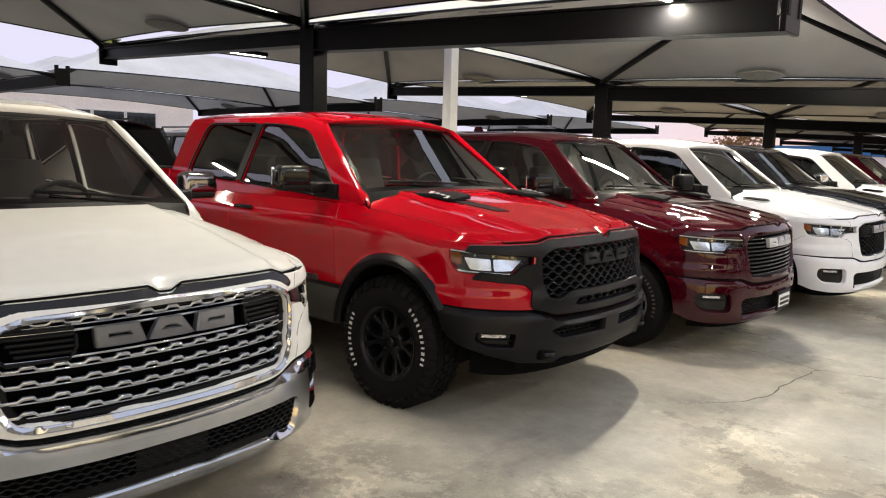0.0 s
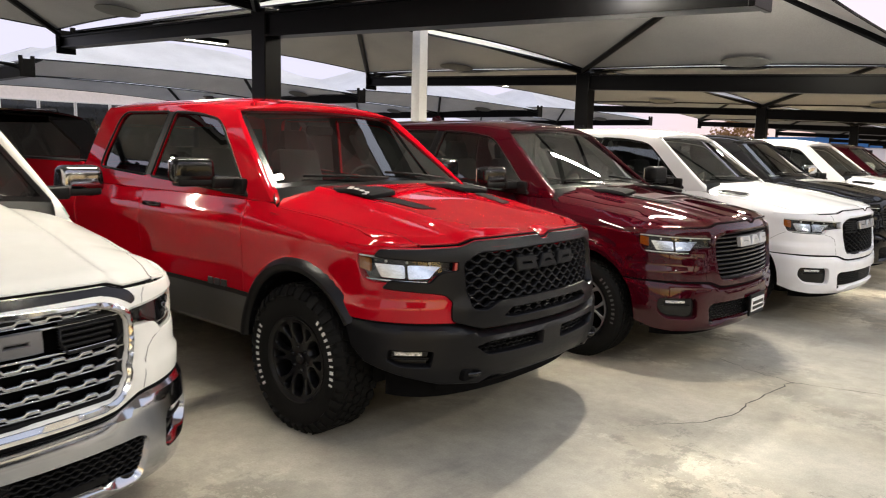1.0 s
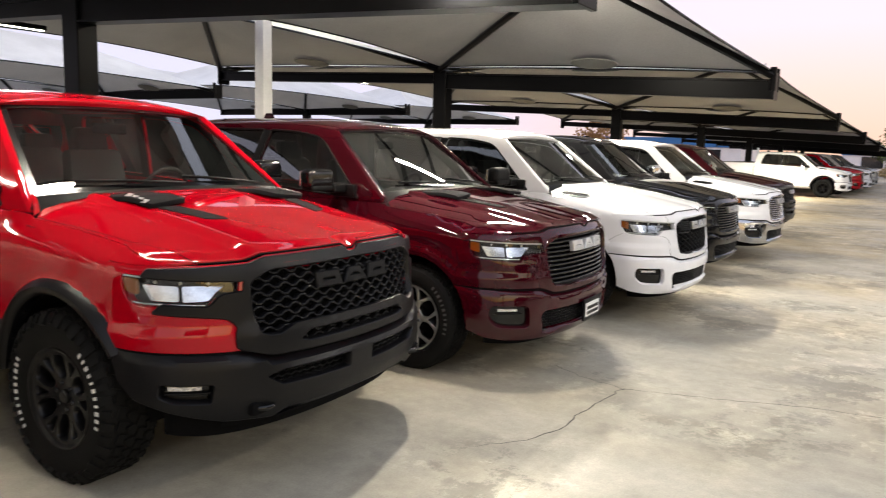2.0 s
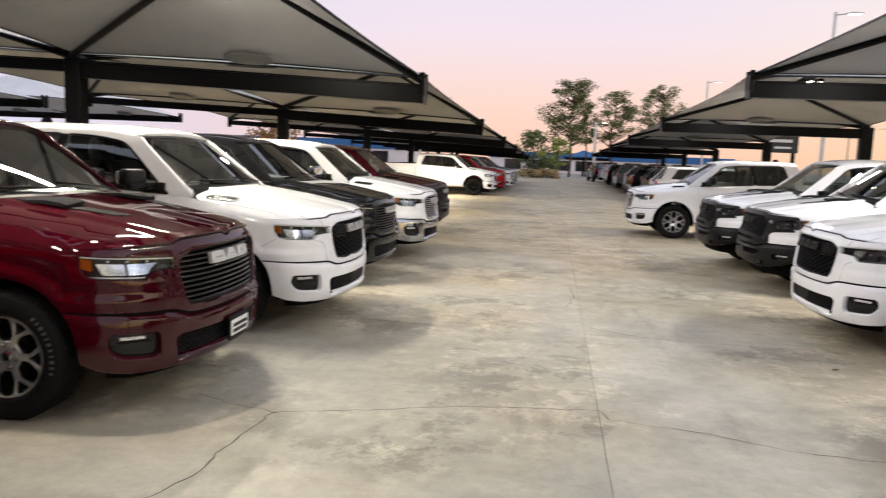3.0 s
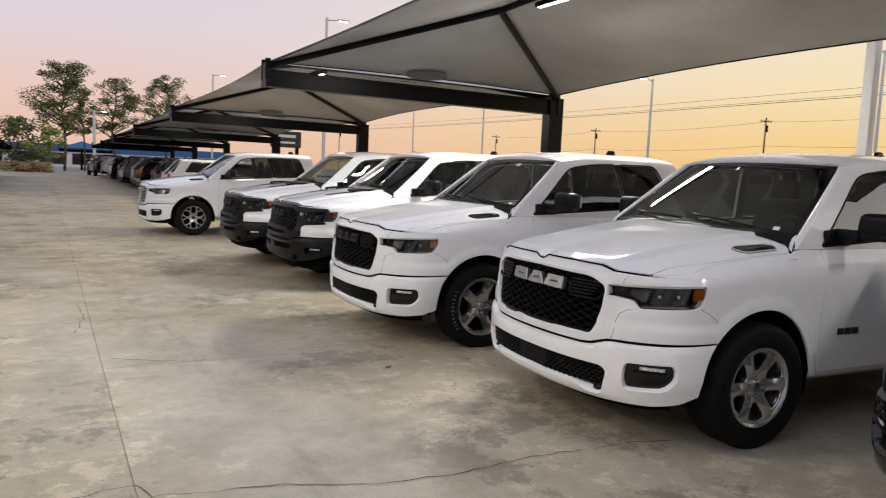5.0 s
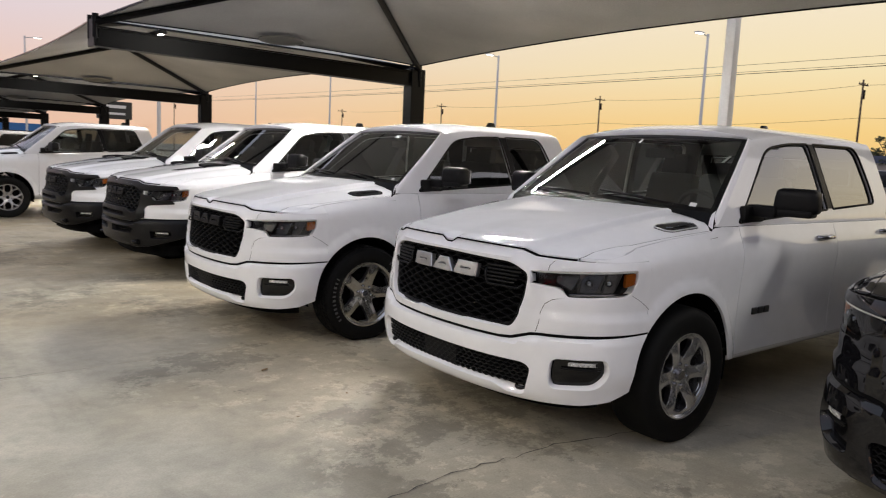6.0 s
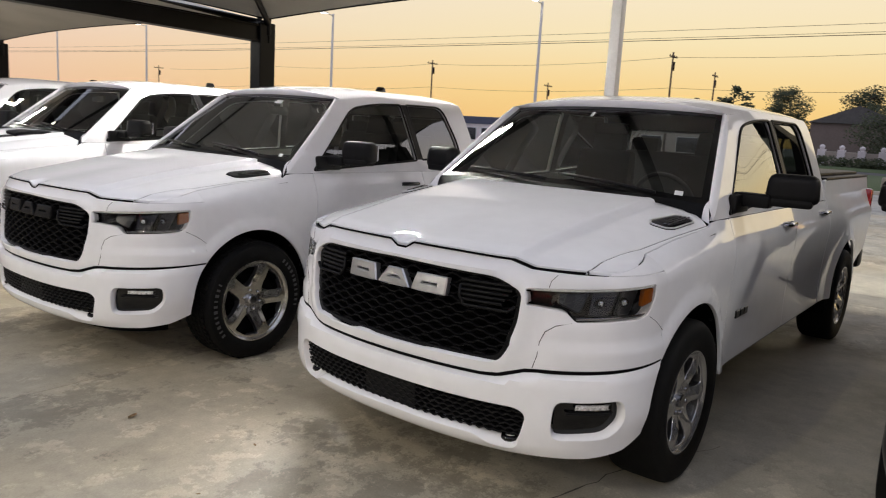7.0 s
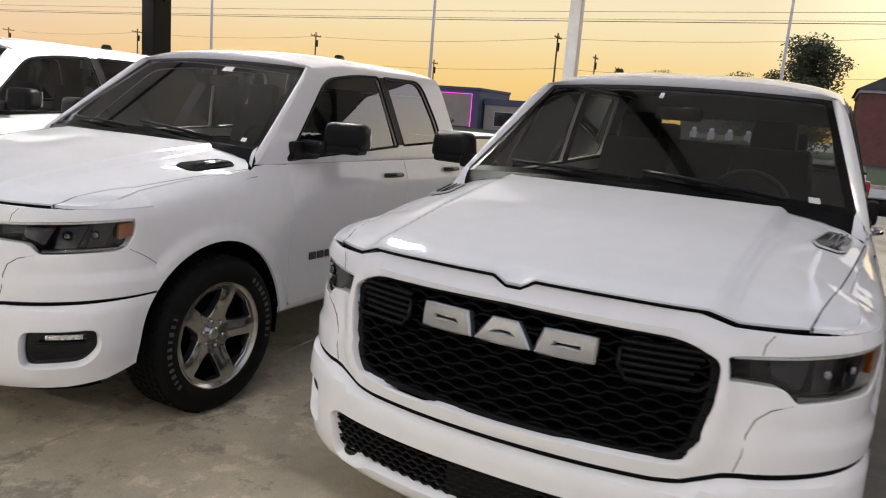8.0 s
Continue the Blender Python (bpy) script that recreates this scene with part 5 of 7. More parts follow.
        tube(bm, pa, 0.009, 6)
        part("wiper", bm, PLASTIC, p)
    back = cab["back"]
    if wagon:
        part("tailgate", sheet(lambda y, k: Vector((lerp(tail - 0.02, back[1] + 0.02, max(0, (k - 2) / 2) if k > 2 else 0) - (0.03 if k < 2 else 0), y * (0.93 if k < 3 else 0.78), (0.55, 0.75, 1.25, 1.55, 1.85)[k])), spread(-1, 1, 8), [0, 1, 2, 3, 4], holes=[(1, 7, 2, 4)], wall=(0.02, 0, 0)), pm, p)
        part("rear_window", sheet(lambda y, k: Vector((lerp(tail - 0.0, back[1] + 0.04, (k - 2) / 2), y * 0.84, (0, 0, 1.25, 1.55, 1.85)[k])), spread(-1, 1, 4), [2, 3, 4]), PRIVACY, p)
        part("rear_bumper", box((tail - 0.02, 0, 0.52), (0.16, 1.86, 0.26), 0.05), PLASTIC, p)
        for s in (-1, 1):
            bm = bmesh.new()
            tube(bm, [(-1.2, s * 0.60, 1.89), (-1.25, s * 0.60, 1.945), (-3.9, s * 0.60, 1.94), (-3.95, s * 0.60, 1.88)], 0.014, 6)
            part("roof_rail", bm, TRIM, p)
    else:
        zs = [1.0, 1.30, 1.40, 1.70, 1.76, 1.845]
        part("cab_back", sheet(lambda y, k: Vector((back_line(cab, max(1.3, zs[k])) + 0.01, y * (0.90 if zs[k] < 1.3 else curve_at(TUMBLE, zs[k])) * 0.995, zs[k] + (0.055 * (1 - abs(y) ** 3.2) if k == 5 else 0))), [-1, -0.82, -0.4, 0, 0.4, 0.82, 1], [0, 1, 2, 3, 4, 5], holes=[(1, 5, 2, 3)], wall=(0.02, 0, 0), chamfer=False), pm, p)
        rw = part("rear_window", sheet(lambda y, z: Vector((back_line(cab, z) + 0.02, y * 0.78, z)), [-1, 0, 1], [1.38, 1.72]), WINDSH, p)
        rw.visible_shadow = False
        part("high_stop_lamp", box((back_line(cab, 1.82) - 0.02, 0, 1.835), (0.03, 0.36, 0.035), 0.008), REDLENS, p)
        # bed
        bm = bmesh.new()
        x0 = cab_end - 0.03
        rbox(bm, ((x0 + tail) / 2, 0, 0.62), (x0 - tail - 0.02, 1.60, 0.06), 0.01)
        for s in (-1, 1):
            rbox(bm, ((x0 + tail) / 2, s * 0.80, 1.00), (x0 - tail - 0.02, 0.06, 0.80), 0.01)
        rbox(bm, (x0 - 0.03, 0, 1.0), (0.05, 1.74, 0.80), 0.01)
        part("bed_liner", bm, PLASTIC, p)
        for s in (-1, 1):
            part("bed_rail_cap", box(((x0 + tail) / 2, s * 0.865, 1.408), (x0 - tail - 0.03, 0.12, 0.022), 0.008), PLASTIC, p)
        part("tailgate", box((tail - 0.01, 0, 1.06), (0.06, 1.64, 0.70), 0.02), pm, p)
        part("rear_bumper", box((tail - 0.08, 0, 0.60), (0.20, 1.92, 0.20), 0.04), CHROME if bumper is CHROME else PLASTIC, p)
        if cover:
            part("bed_cover", box(((x0 + tail) / 2, 0, 1.432), (x0 - tail - 0.04, 1.66, 0.03), 0.012), PLASTIC, p, "black folding bed cover")
    part("antenna_fin", box((back[1] + 0.28, 0, 1.94), (0.17, 0.045, 0.085), 0.018, 2, None, 0.55), TRIM if color != "maroon" else pm, p)
    part("underbody", box((-1.95, 0, 0.47), (4.9, 1.40, 0.28), 0.05), DARK, p)
    # cabin
    part("cabin_tub", box(((cab_end - 0.55) / 2 - 0.05, 0, 0.85), (abs(cab_end) - 0.55, 1.70, 0.40), 0.05), DARK, p)
    part("dashboard", box((-0.78, 0, 1.21), (0.42, 1.66, 0.20), 0.06, 3), SEAT, p)
    if near:
        bm = bmesh.new()
        c = Vector((-1.12, 0.40, 1.26))
        ax, ay = Vector((0, 1, 0)), Vector((0.38, 0, 0.92))
        tube(bm, [c + (ax * math.cos(a) + ay * math.sin(a)) * 0.185 for a in spread(0, 2 * PI, 24)], 0.016, 6)
        tube(bm, [c - ax * 0.18, c + Vector((0.03, 0, 0)), c + ax * 0.18], 0.02, 6)
        part("steering_wheel", bm, SEAT, p)
        part("interior_mirror", box((-1.13, 0, 1.69), (0.03, 0.24, 0.07), 0.015), TRIM, p)
    for y in (-0.40, 0.40):
        seat(p, -1.62, y)
    if not wagon or near:
        seat(p, -2.35 if cab is not QUAD else -2.2, 0, 1.35)
    # hood openings
    if scoops == "side":
        for s in (-1, 1):
            q = [(x, s * y) for x, y in ((-0.045, 0.772), (-0.09, 0.752), (-0.30, 0.790), (-0.355, 0.842), (-0.335, 0.880), (-0.11, 0.862), (-0.065, 0.838))]
            ol = fillet([(*g, 0.015) for g in q], 0.015, 3)
            vent = skin("hood_vent", (s,), lambda: panel(ol, [], lambda x, y: Vector((x, y, hood_z(x, y) + 0.006)), (0, 0, 1), 0.03, 0.012, 0.003), TRIM if vent_frame else DARK, p, "black vent set into the hood")
            for t in (0.30, 0.55, 0.78):
                bm = bmesh.new()
                tube(bm, [(x, s * (lerp(0.762, 0.850, t) + (x + 0.09) * -0.13), hood_z(x, 0.8) + 0.004) for x in spread(-0.11, -0.31, 6)], 0.004, 5)
                part("vent_fin", bm, SMOKECHROME if vent_frame else TRIM, vent)
            if vent_frame:
                bm = bmesh.new()
                tube(bm, [Vector((g.x, g.y, hood_z(g.x, g.y) + 0.008)) for g in ol + [ol[0]]], 0.0045, 6)
                part("vent_frame", bm, SATIN, vent, "bright frame round the vent")
    elif scoops != "none":
        for s in (-1, 1):
            q = fillet([(x, s * y, 0.02) for x, y in ((0.34, 0.335), (0.30, 0.45), (0.0, 0.53), (0.02, 0.40))], 0.02, 3)
            skin("hood_vent", (s, "slot"), lambda: panel(q, [], lambda x, y: Vector((x, y, hood_z(x, y) + 0.004)), (0, 0, 1), 0.04, 0.01, 0.002), SCOOP, p, "black vent set into the hood")
            if scoops == "scoop":
                q2 = fillet([(x, s * y, 0.02) for x, y in ((0.00, 0.335), (0.02, 0.575), (-0.24, 0.60), (-0.34, 0.55), (-0.34, 0.30))], 0.02, 3)
                sc = skin("hood_scoop", (s,), lambda: panel(q2, [], lambda x, y: Vector((x, y, hood_z(x, y) + 0.006 + 0.030 * ease((x + 0.34) / 0.25) * ease((0.03 - x) / 0.06 + 0.4))), (0, 0, 1), 0.03, 0.02, 0.005), SCOOP, p, "black scoop panel on the hood")
                if near and color == "red":
                    bm = bmesh.new()
                    for k in range(4):
                        y = s * (0.585 - 0.006 * k)
                        x = -0.02 - 0.05 * k
                        rbox(bm, (x, y - s * 0.012, hood_z(x, abs(y)) + 0.034), (0.040, 0.030, 0.006), 0.002, 1, Matrix.Rotation(-s * 0.5, 4, "X"))
                    part("hood_badge", bm, SATIN, sc)
    # door badge of plain blocks
    if near:
        for s in (-1, 1):
            bm = bmesh.new()
            for k in range(3):
                rbox(bm, (-0.89 - 0.075 * k, s * (half_width(-0.95, 0.70, fl) + 0.004), 0.70), (0.062, 0.012, 0.045), 0.004, 1)
            part("door_badge", bm, ALLOYDK, p)
    if plate:
        x = bumper_fn(0.0)(0, 0.45).x + 0.018
        pl = part("number_plate", box((x, 0, 0.45), (0.02, 0.33, 0.17), 0.006), PLASTIC, p, "dealer plate with unreadable bars")
        part("plate_insert", box((x + 0.012, 0, 0.45), (0.006, 0.29, 0.11), 0.002, 1), WHITEPL, pl)
        bm = bmesh.new()
        rbox(bm, (x + 0.016, 0, 0.465), (0.005, 0.24, 0.026), 0.001, 1)
        rbox(bm, (x + 0.016, 0, 0.425), (0.005, 0.24, 0.026), 0.001, 1)
        part("plate_print", bm, TRIM, pl)
    return p


def at(x, y, face, yaw=0.0, z=0.0):
    """Pose of a vehicle with its front axle at (x, y), nose towards +x (face=1) or -x (face=-1)."""
    return pose(x, y, z, 0, 0, (0 if face > 0 else 180) + yaw)

# ---- ground ----


def ground():
    bm = bmesh.new()
    xs = [-900, -200, -60, -20, 20, 60, 200, 900]
    ys = [-900, -200, -40, 0, 60, 120, 300, 900]
    g = [[bm.verts.new((x, y, -0.05)) for y in ys] for x in xs]
    for i in range(len(xs) - 1):
        for j in range(len(ys) - 1):
            bm.faces.new((g[i][j], g[i + 1][j], g[i + 1][j + 1], g[i][j + 1]))
    return tagged(link("ground", bm, GROUNDMAT), "broad flat lot and fields around the dealership", "ground", "", "structure")


GROUNDMAT = concrete("far_lot_concrete", (0.34, 0.335, 0.32), (0.38, 0.36, 0.31))
ground()
SLAB_X = [-20.0, -15.6, -11.6, -8.6, -4.6, 1.35, 5.9, 10.4, 15.0, 19.6, 24.0]
SLAB_Y = [-14.0, -8.3, -1.6, 10.53, 16.9, 23.5, 29.6, 35.7, 41.8, 48, 54, 60, 66, 72, 78, 84]


def slabs():
    lot = tagged(link("pavement", box((2.0, 35.0, -0.0165), (44.0, 98.0, 0.02), 0), JOINT), "grey trowelled concrete lot with recessed joints and stains", "pavement", "", "structure")
    cache = {}
    for x0, x1 in zip(SLAB_X, SLAB_X[1:]):
        for y0, y1 in zip(SLAB_Y, SLAB_Y[1:]):
            w, d = round(x1 - x0 - 0.004, 3), round(y1 - y0 - 0.004, 3)
            if (w, d) not in cache:
                cache[w, d] = mesh_of(box((0, 0, -0.012), (w, d, 0.024), 0.0025, 1), "slab", CONCRETE)
            ob = part_of("slab", cache[w, d], lot)
            ob.location = ((x0 + x1) / 2, (y0 + y1) / 2, 0)
    return lot


def crack(pts, w, seed):
    """Wandering dirt-filled crack, widening and narrowing along its run."""
    rnd = random.Random(seed)
    path = []
    for (xa, ya), (xb, yb) in zip(pts, pts[1:]):
        n = max(3, int(math.hypot(xb - xa, yb - ya) / 0.07))
        for k in range(n):
            t = k / n
            path.append((lerp(xa, xb, t) + rnd.uniform(-0.018, 0.018), lerp(ya, yb, t) + rnd.uniform(-0.018, 0.018)))
    path.append(pts[-1])
    bm = bmesh.new()
    rows = []
    for i, (x, y) in enumerate(path):
        a, b = path[max(i - 1, 0)], path[min(i + 1, len(path) - 1)]
        d = Vector((b[0] - a[0], b[1] - a[1], 0)).normalized()
        nrm = Vector((-d.y, d.x, 0))
        k = w * rnd.uniform(0.35, 1.3) * min(1, (len(path) - i) / 5 + 0.1) / 2
        rows.append((bm.verts.new(Vector((x, y, 0.0035)) + nrm * k), bm.verts.new(Vector((x, y, 0.0035)) - nrm * k)))
    for p, q in zip(rows, rows[1:]):
        bm.faces.new((p[0], p[1], q[1], q[0]))
    return tagged(link("pavement_crack", bm, CRACK), "dark wandering crack in the concrete", "crack", "", "structure")


crack([(-1.40, 7.86), (-1.14, 7.74), (-0.78, 7.64), (-0.40, 7.77), (-0.03, 7.90), (0.35, 8.05), (0.85, 8.15), (1.36, 8.23), (1.40, 8.06), (1.77, 7.99), (2.05, 7.95), (2.35, 7.82), (2.63, 7.74), (3.08, 7.74), (3.47, 7.78), (3.96, 7.73), (4.21, 7.72), (4.7, 7.6), (5.4, 7.3)], 0.008, 1)
crack([(-0.78, 7.64), (-0.83, 7.08), (-0.81, 6.66), (-0.92, 6.36), (-1.1, 6.1)], 0.010, 2)
crack([(1.33, 10.92), (1.62, 10.72), (1.93, 10.56), (2.2, 10.56)], 0.010, 3)
crack([(1.2, 11.9), (1.3, 12.6), (1.25, 13.4)], 0.010, 4)
crack([(0.4, 12.4), (1.2, 12.35), (2.2, 12.5)], 0.008, 5)

# ---- shade canopies ----


def fabric_mat(name, c, through_it):
    m = bpy.data.materials.new(name)
    m.use_nodes = True
    nt = m.node_tree
    b = nt.nodes["Principled BSDF"]
    b.inputs["Roughness"].default_value = 0.75
    tc = nt.nodes.new("ShaderNodeTexCoord")
    n = nt.nodes.new("ShaderNodeTexNoise")
    n.inputs["Scale"].default_value, n.inputs["Detail"].default_value = 0.8, 5
    w = nt.nodes.new("ShaderNodeTexNoise")
    w.inputs["Scale"].default_value = 60
    nt.links.new(tc.outputs["Object"], n.inputs[0]), nt.links.new(tc.outputs["Object"], w.inputs[0])
    add = nt.nodes.new("ShaderNodeMath")
    nt.links.new(n.outputs[0], add.inputs[0]), nt.links.new(w.outputs[0], add.inputs[1])
    r = nt.nodes.new("ShaderNodeMapRange")
    r.inputs["From Min"].default_value, r.inputs["From Max"].default_value = 0.7, 1.3
    r.inputs["To Min"].default_value, r.inputs["To Max"].default_value = 0.85, 1.15
    nt.links.new(add.outputs[0], r.inputs[0])
    sc = nt.nodes.new("ShaderNodeVectorMath")
    sc.operation = "SCALE"
    sc.inputs[0].default_value = c
    nt.links.new(r.outputs[0], sc.inputs["Scale"])
    nt.links.new(sc.outputs[0], b.inputs["Base Color"])
    t = nt.nodes.new("ShaderNodeBsdfTranslucent")
    nt.links.new(sc.outputs[0], t.inputs[0])
    mx = nt.nodes.new("ShaderNodeMixShader")
    mx.inputs[0].default_value = through_it
    nt.links.new(b.outputs[0], mx.inputs[1]), nt.links.new(t.outputs[0], mx.inputs[2])
    nt.links.new(mx.outputs[0], nt.nodes["Material Output"].inputs[0])
    return m


FABRIC = fabric_mat("knitted_shade_cloth", (0.36, 0.355, 0.345), 0.04)
PATCHFAB = fabric_mat("stiff_patch_cloth", (0.17, 0.168, 0.16), 0.02)
# lit copy of the grey cloth: skylight on the tops is put into its colour
SKYLITFAB = fabric_mat("skylit_shade_cloth", (0.74, 0.74, 0.75), 0.06)
BLUEFAB = fabric_mat("blue_shade_cloth", (0.03, 0.16, 0.38), 0.1)


def hip_roof(xa, xb, za, zb, y0, y1, rise, shift=0.0, fall=0.0):
    """Fabric over a bay between two beams: hips up to a short ridge, with scalloped free edges. za, zb: heights at xa and xb."""
    xm = (xa + xb) / 2 + shift
    hy = min(abs(xb - xa) / 2, (y1 - y0) / 2 * 0.98)
    zr = (za + zb) / 2 + rise
    r0, r1 = Vector((xm, y0 + hy, zr)), Vector((xm, y1 - hy, zr - fall))
    A, B, C, D = Vector((xa, y0, za)), Vector((xb, y0, zb)), Vector((xb, y1, zb - fall)), Vector((xa, y1, za - fall))
    bm = bmesh.new()
    for p, q, tp, tq, inset in ((A, B, r0, r0, 0.13), (B, C, r0, r1, 0.34), (C, D, r1, r1, 0.13), (D, A, r1, r0, 0.34)):
        nu, nv = 18, 8
        mid = (tp + tq) / 2
        ln = (mid - (p + q) / 2).length
        g = []
        for i in range(nu + 1):
            u = i / nu
            row = []
            e = p.lerp(q, u)
            t = tp.lerp(tq, u)
            e = e.lerp(t, inset / ln * 4 * u * (1 - u))
            for j in range(nv + 1):
                v = j / nv
                c = e.lerp(t, v)
                c.z -= 0.10 * 4 * v * (1 - v) * math.sin(PI * u)
                row.append(bm.verts.new(c))
            g.append(row)
        for i in range(nu):
            for j in range(nv):
                try:
                    bm.faces.new((g[i][j], g[i + 1][j], g[i + 1][j + 1], g[i][j + 1]))
                except ValueError:
                    pass
    bmesh.ops.remove_doubles(bm, verts=bm.verts, dist=0.002)
    bmesh.ops.recalc_face_normals(bm, faces=bm.faces)
    hems = []
    for p, q, tp, tq, inset in ((A, B, r0, r0, 0.13), (B, C, r0, r1, 0.34), (C, D, r1, r1, 0.13), (D, A, r1, r0, 0.34)):
        ln = ((tp + tq) / 2 - (p + q) / 2).length
        hems.append([p.lerp(q, u).lerp(tp.lerp(tq, u), inset / ln * 4 * u * (1 - u)) for u in spread(0, 1, 14)])
    return bm, (A, B, C, D), r0, r1, hems


SLOPE = 0.015
CANLABEL = "grey shade-cloth canopy on black steel beams"


def canopy(xs, zs, y, col_x, col_w, y_next, rise, lamps=True, fab=None, label=CANLABEL):
    """One column with its beam and the fabric bays to the next beam. xs: beam points from lane to back; zs: their beam-top heights."""
    fab = fab or FABRIC
    zc = curve_at(sorted(zip(xs, zs)), col_x)
    p = empty("canopy", pose(col_x, y, 0), label, "canopy", "shade canopies over the parking rows")

    def loc(bm):
        bmesh.ops.translate(bm, verts=bm.verts, vec=(-col_x, -y, 0))
        return bm

    bm = box((col_x, y, zc / 2), (col_w, col_w * 0.8, zc + 0.10), 0.012, 1)
    col = part("column", loc(bm), STEELBLK, p)
    bm = box((col_x, y, 0.012), (col_w + 0.2, col_w + 0.15, 0.024), 0.004, 1)
    part("base_plate", loc(bm), STEELBLK, col)
    for (x0, z0), (x1, z1) in zip(list(zip(xs, zs)), list(zip(xs, zs))[1:]):
        h = 0.21 if -10 < col_x < 0 and max(x0, x1) < col_x + 0.1 else 0.30
        bm = bmesh.new()
        sec = [(-0.12, 0), (0.12, 0), (0.12, -0.024), (0.08, -0.024), (0.08, -h + 0.024), (0.12, -h + 0.024), (0.12, -h), (-0.12, -h), (-0.12, -h + 0.024), (-0.08, -h + 0.024), (-0.08, -0.024), (-0.12, -0.024)]
        va = [bm.verts.new((x0, y + a, z0 + b)) for a, b in sec]
        vb = [bm.verts.new((x1, y + a, z1 + b)) for a, b in sec]
        for k in range(12):
            bm.faces.new((va[k], va[(k + 1) % 12], vb[(k + 1) % 12], vb[k]))
        bm.faces.new(va), bm.faces.new(vb[::-1])
        part("beam", loc(done(bm)), STEELBLK, p)
    for x, z in ((xs[0], zs[0]), (xs[-1], zs[-1])):
        sg = 1 if x == xs[0] and xs[0] > xs[-1] or x == xs[-1] and xs[-1] > xs[0] else -1
        bm = bmesh.new()
        rbox(bm, (x + sg * 0.03, y, z - 0.10), (0.05, 0.34, 0.42), 0.006, 1)
        for d in (-0.13, 0.13):
            tube(bm, [(x + sg * 0.02, y + d, z + 0.18), (x + sg * 0.02, y + d, z - 0.18)], 0.05, 10)
        part("end_bracket", loc(bm), STEELBLK, p, "steel end bracket with cable posts")
    pts = list(zip(xs, zs))
    for (x0, z0), (x1, z1) in zip(pts, pts[1:]):
        if y_next is None:
            break
        g = 0.14
        bm, (A, B, C, D), r0, r1, hems = hip_roof(x0, x1, z0 + 0.12, z1 + 0.12, y + g, y_next - g, rise, shift=-0.4 if col_x > 0 else 1.0 if x0 > -2 else 0.0, fall=SLOPE * (y_next - y))
        part("fabric", loc(bm), fab, p, "taut shade cloth with scalloped edges")
        bm = bmesh.new()
        for c in hems:
            tube(bm, c, 0.018, 5)
        part("hem", loc(bm), TRIM, p)
        # round stiffening patches sewn to the middle of the edges over the beams
        for c, top in ((hems[0], r0), (hems[2], r1)):
            mid = (c[7] + c[8]) / 2 if len(c) > 8 else c[len(c) // 2]
            along, up = (c[-1] - c[0]).normalized(), (top - mid).normalized()
            bm = bmesh.new()
            ring = [bm.verts.new(mid + along * 0.42 * math.cos(2 * PI * k / 20) + up * (0.30 + 0.30 * math.sin(2 * PI * k / 20)) + Vector((0, 0, -0.06 - 0.035 * (1 + math.sin(2 * PI * k / 20))))) for k in range(20)]
            bm.faces.new(ring)
            part("edge_patch", loc(thicken(bm, (0, 0, 0.012))), PATCHFAB, p)
        for q, r in ((A, r0), (B, r0), (C, r1), (D, r1)):
            bm = bmesh.new()
            tube(bm, [q + Vector((0, 0, -0.07)), r + Vector((0, 0, -0.06))], 0.055, 8)
            part("rafter", loc(bm), STEELBLK, p)
        bm = bmesh.new()
        if (r1 - r0).length > 0.2:
            tube(bm, [r0 + Vector((0, 0, -0.06)), r1 + Vector((0, 0, -0.06))], 0.05, 8)
            part("ridge", loc(bm), STEELBLK, p)
        if lamps:
            if col_x > 0 or (y < 9 and x0 > -2):
                for d in (-0.4, 0.4) if 0 < y < 5 and col_x < 0 else ():
                    bm = bmesh.new()
                    tube(bm, [Vector((r1.x, r1.y + d, r1.z - 0.02 - 0.13 * max(0, d))), Vector((r1.x, r1.y + d, r1.z - 0.48))], 0.008, 6)
                    part("lamp_hanger", loc(bm), STEELBLK, p)
                lamp_at(p, Vector((r1.x, r1.y - ((-0.40 if y < 5 else 0.65) if col_x < 0 else 2.0 if y > 0 else 0.45), r1.z - (0.50 if 0 < y < 5 else 0.15))), (col_x, y), {-4.4: 0.65, 6.6: 1.75, 17.6: 1.6}.get(y, 1.0) if col_x > 0 else {0.2: 0.43, -7.0: 0.25}.get(y, 1.35), 2.0)
            else:
                xl = x0 + (x1 - x0) * 0.45
                lamp_at(p, Vector((xl, y + 0.76, curve_at(sorted(zip(xs, zs)), xl) - 0.10)), (col_x, y))
    if lamps:
        xl = xs[0] + (0.95 if xs[0] < col_x else -0.95)
        zl = curve_at(sorted(zip(xs, zs)), xl)
        for d in ((0.2,) if y in (0.2, 6.6, 7.6, 17.6) else ()):
            lamp_at(p, Vector((xl, y - d, zl + 0.03)), (col_x, y), {17.6: 0.08, 6.6: 0.08, 0.2: 0.15}.get(y, 0.32), 0.24)
    return p


LAMPS = []


def lamp_at(p, c, o, k=1.0, run=0.9):
    f = part("light_fixture", box((c.x - o[0], c.y - o[1], c.z), (0.12, run, 0.07), 0.012, 1), STEELBLK, p, "slim linear LED fixture under the canopy")
    part("led_panel", box((c.x - o[0], c.y - o[1], c.z - 0.038), (0.06, run - 0.08, 0.012), 0.003, 1), BULB, f)
    LAMPS.append((Vector((c.x, c.y, c.z - 0.055)), k, run))


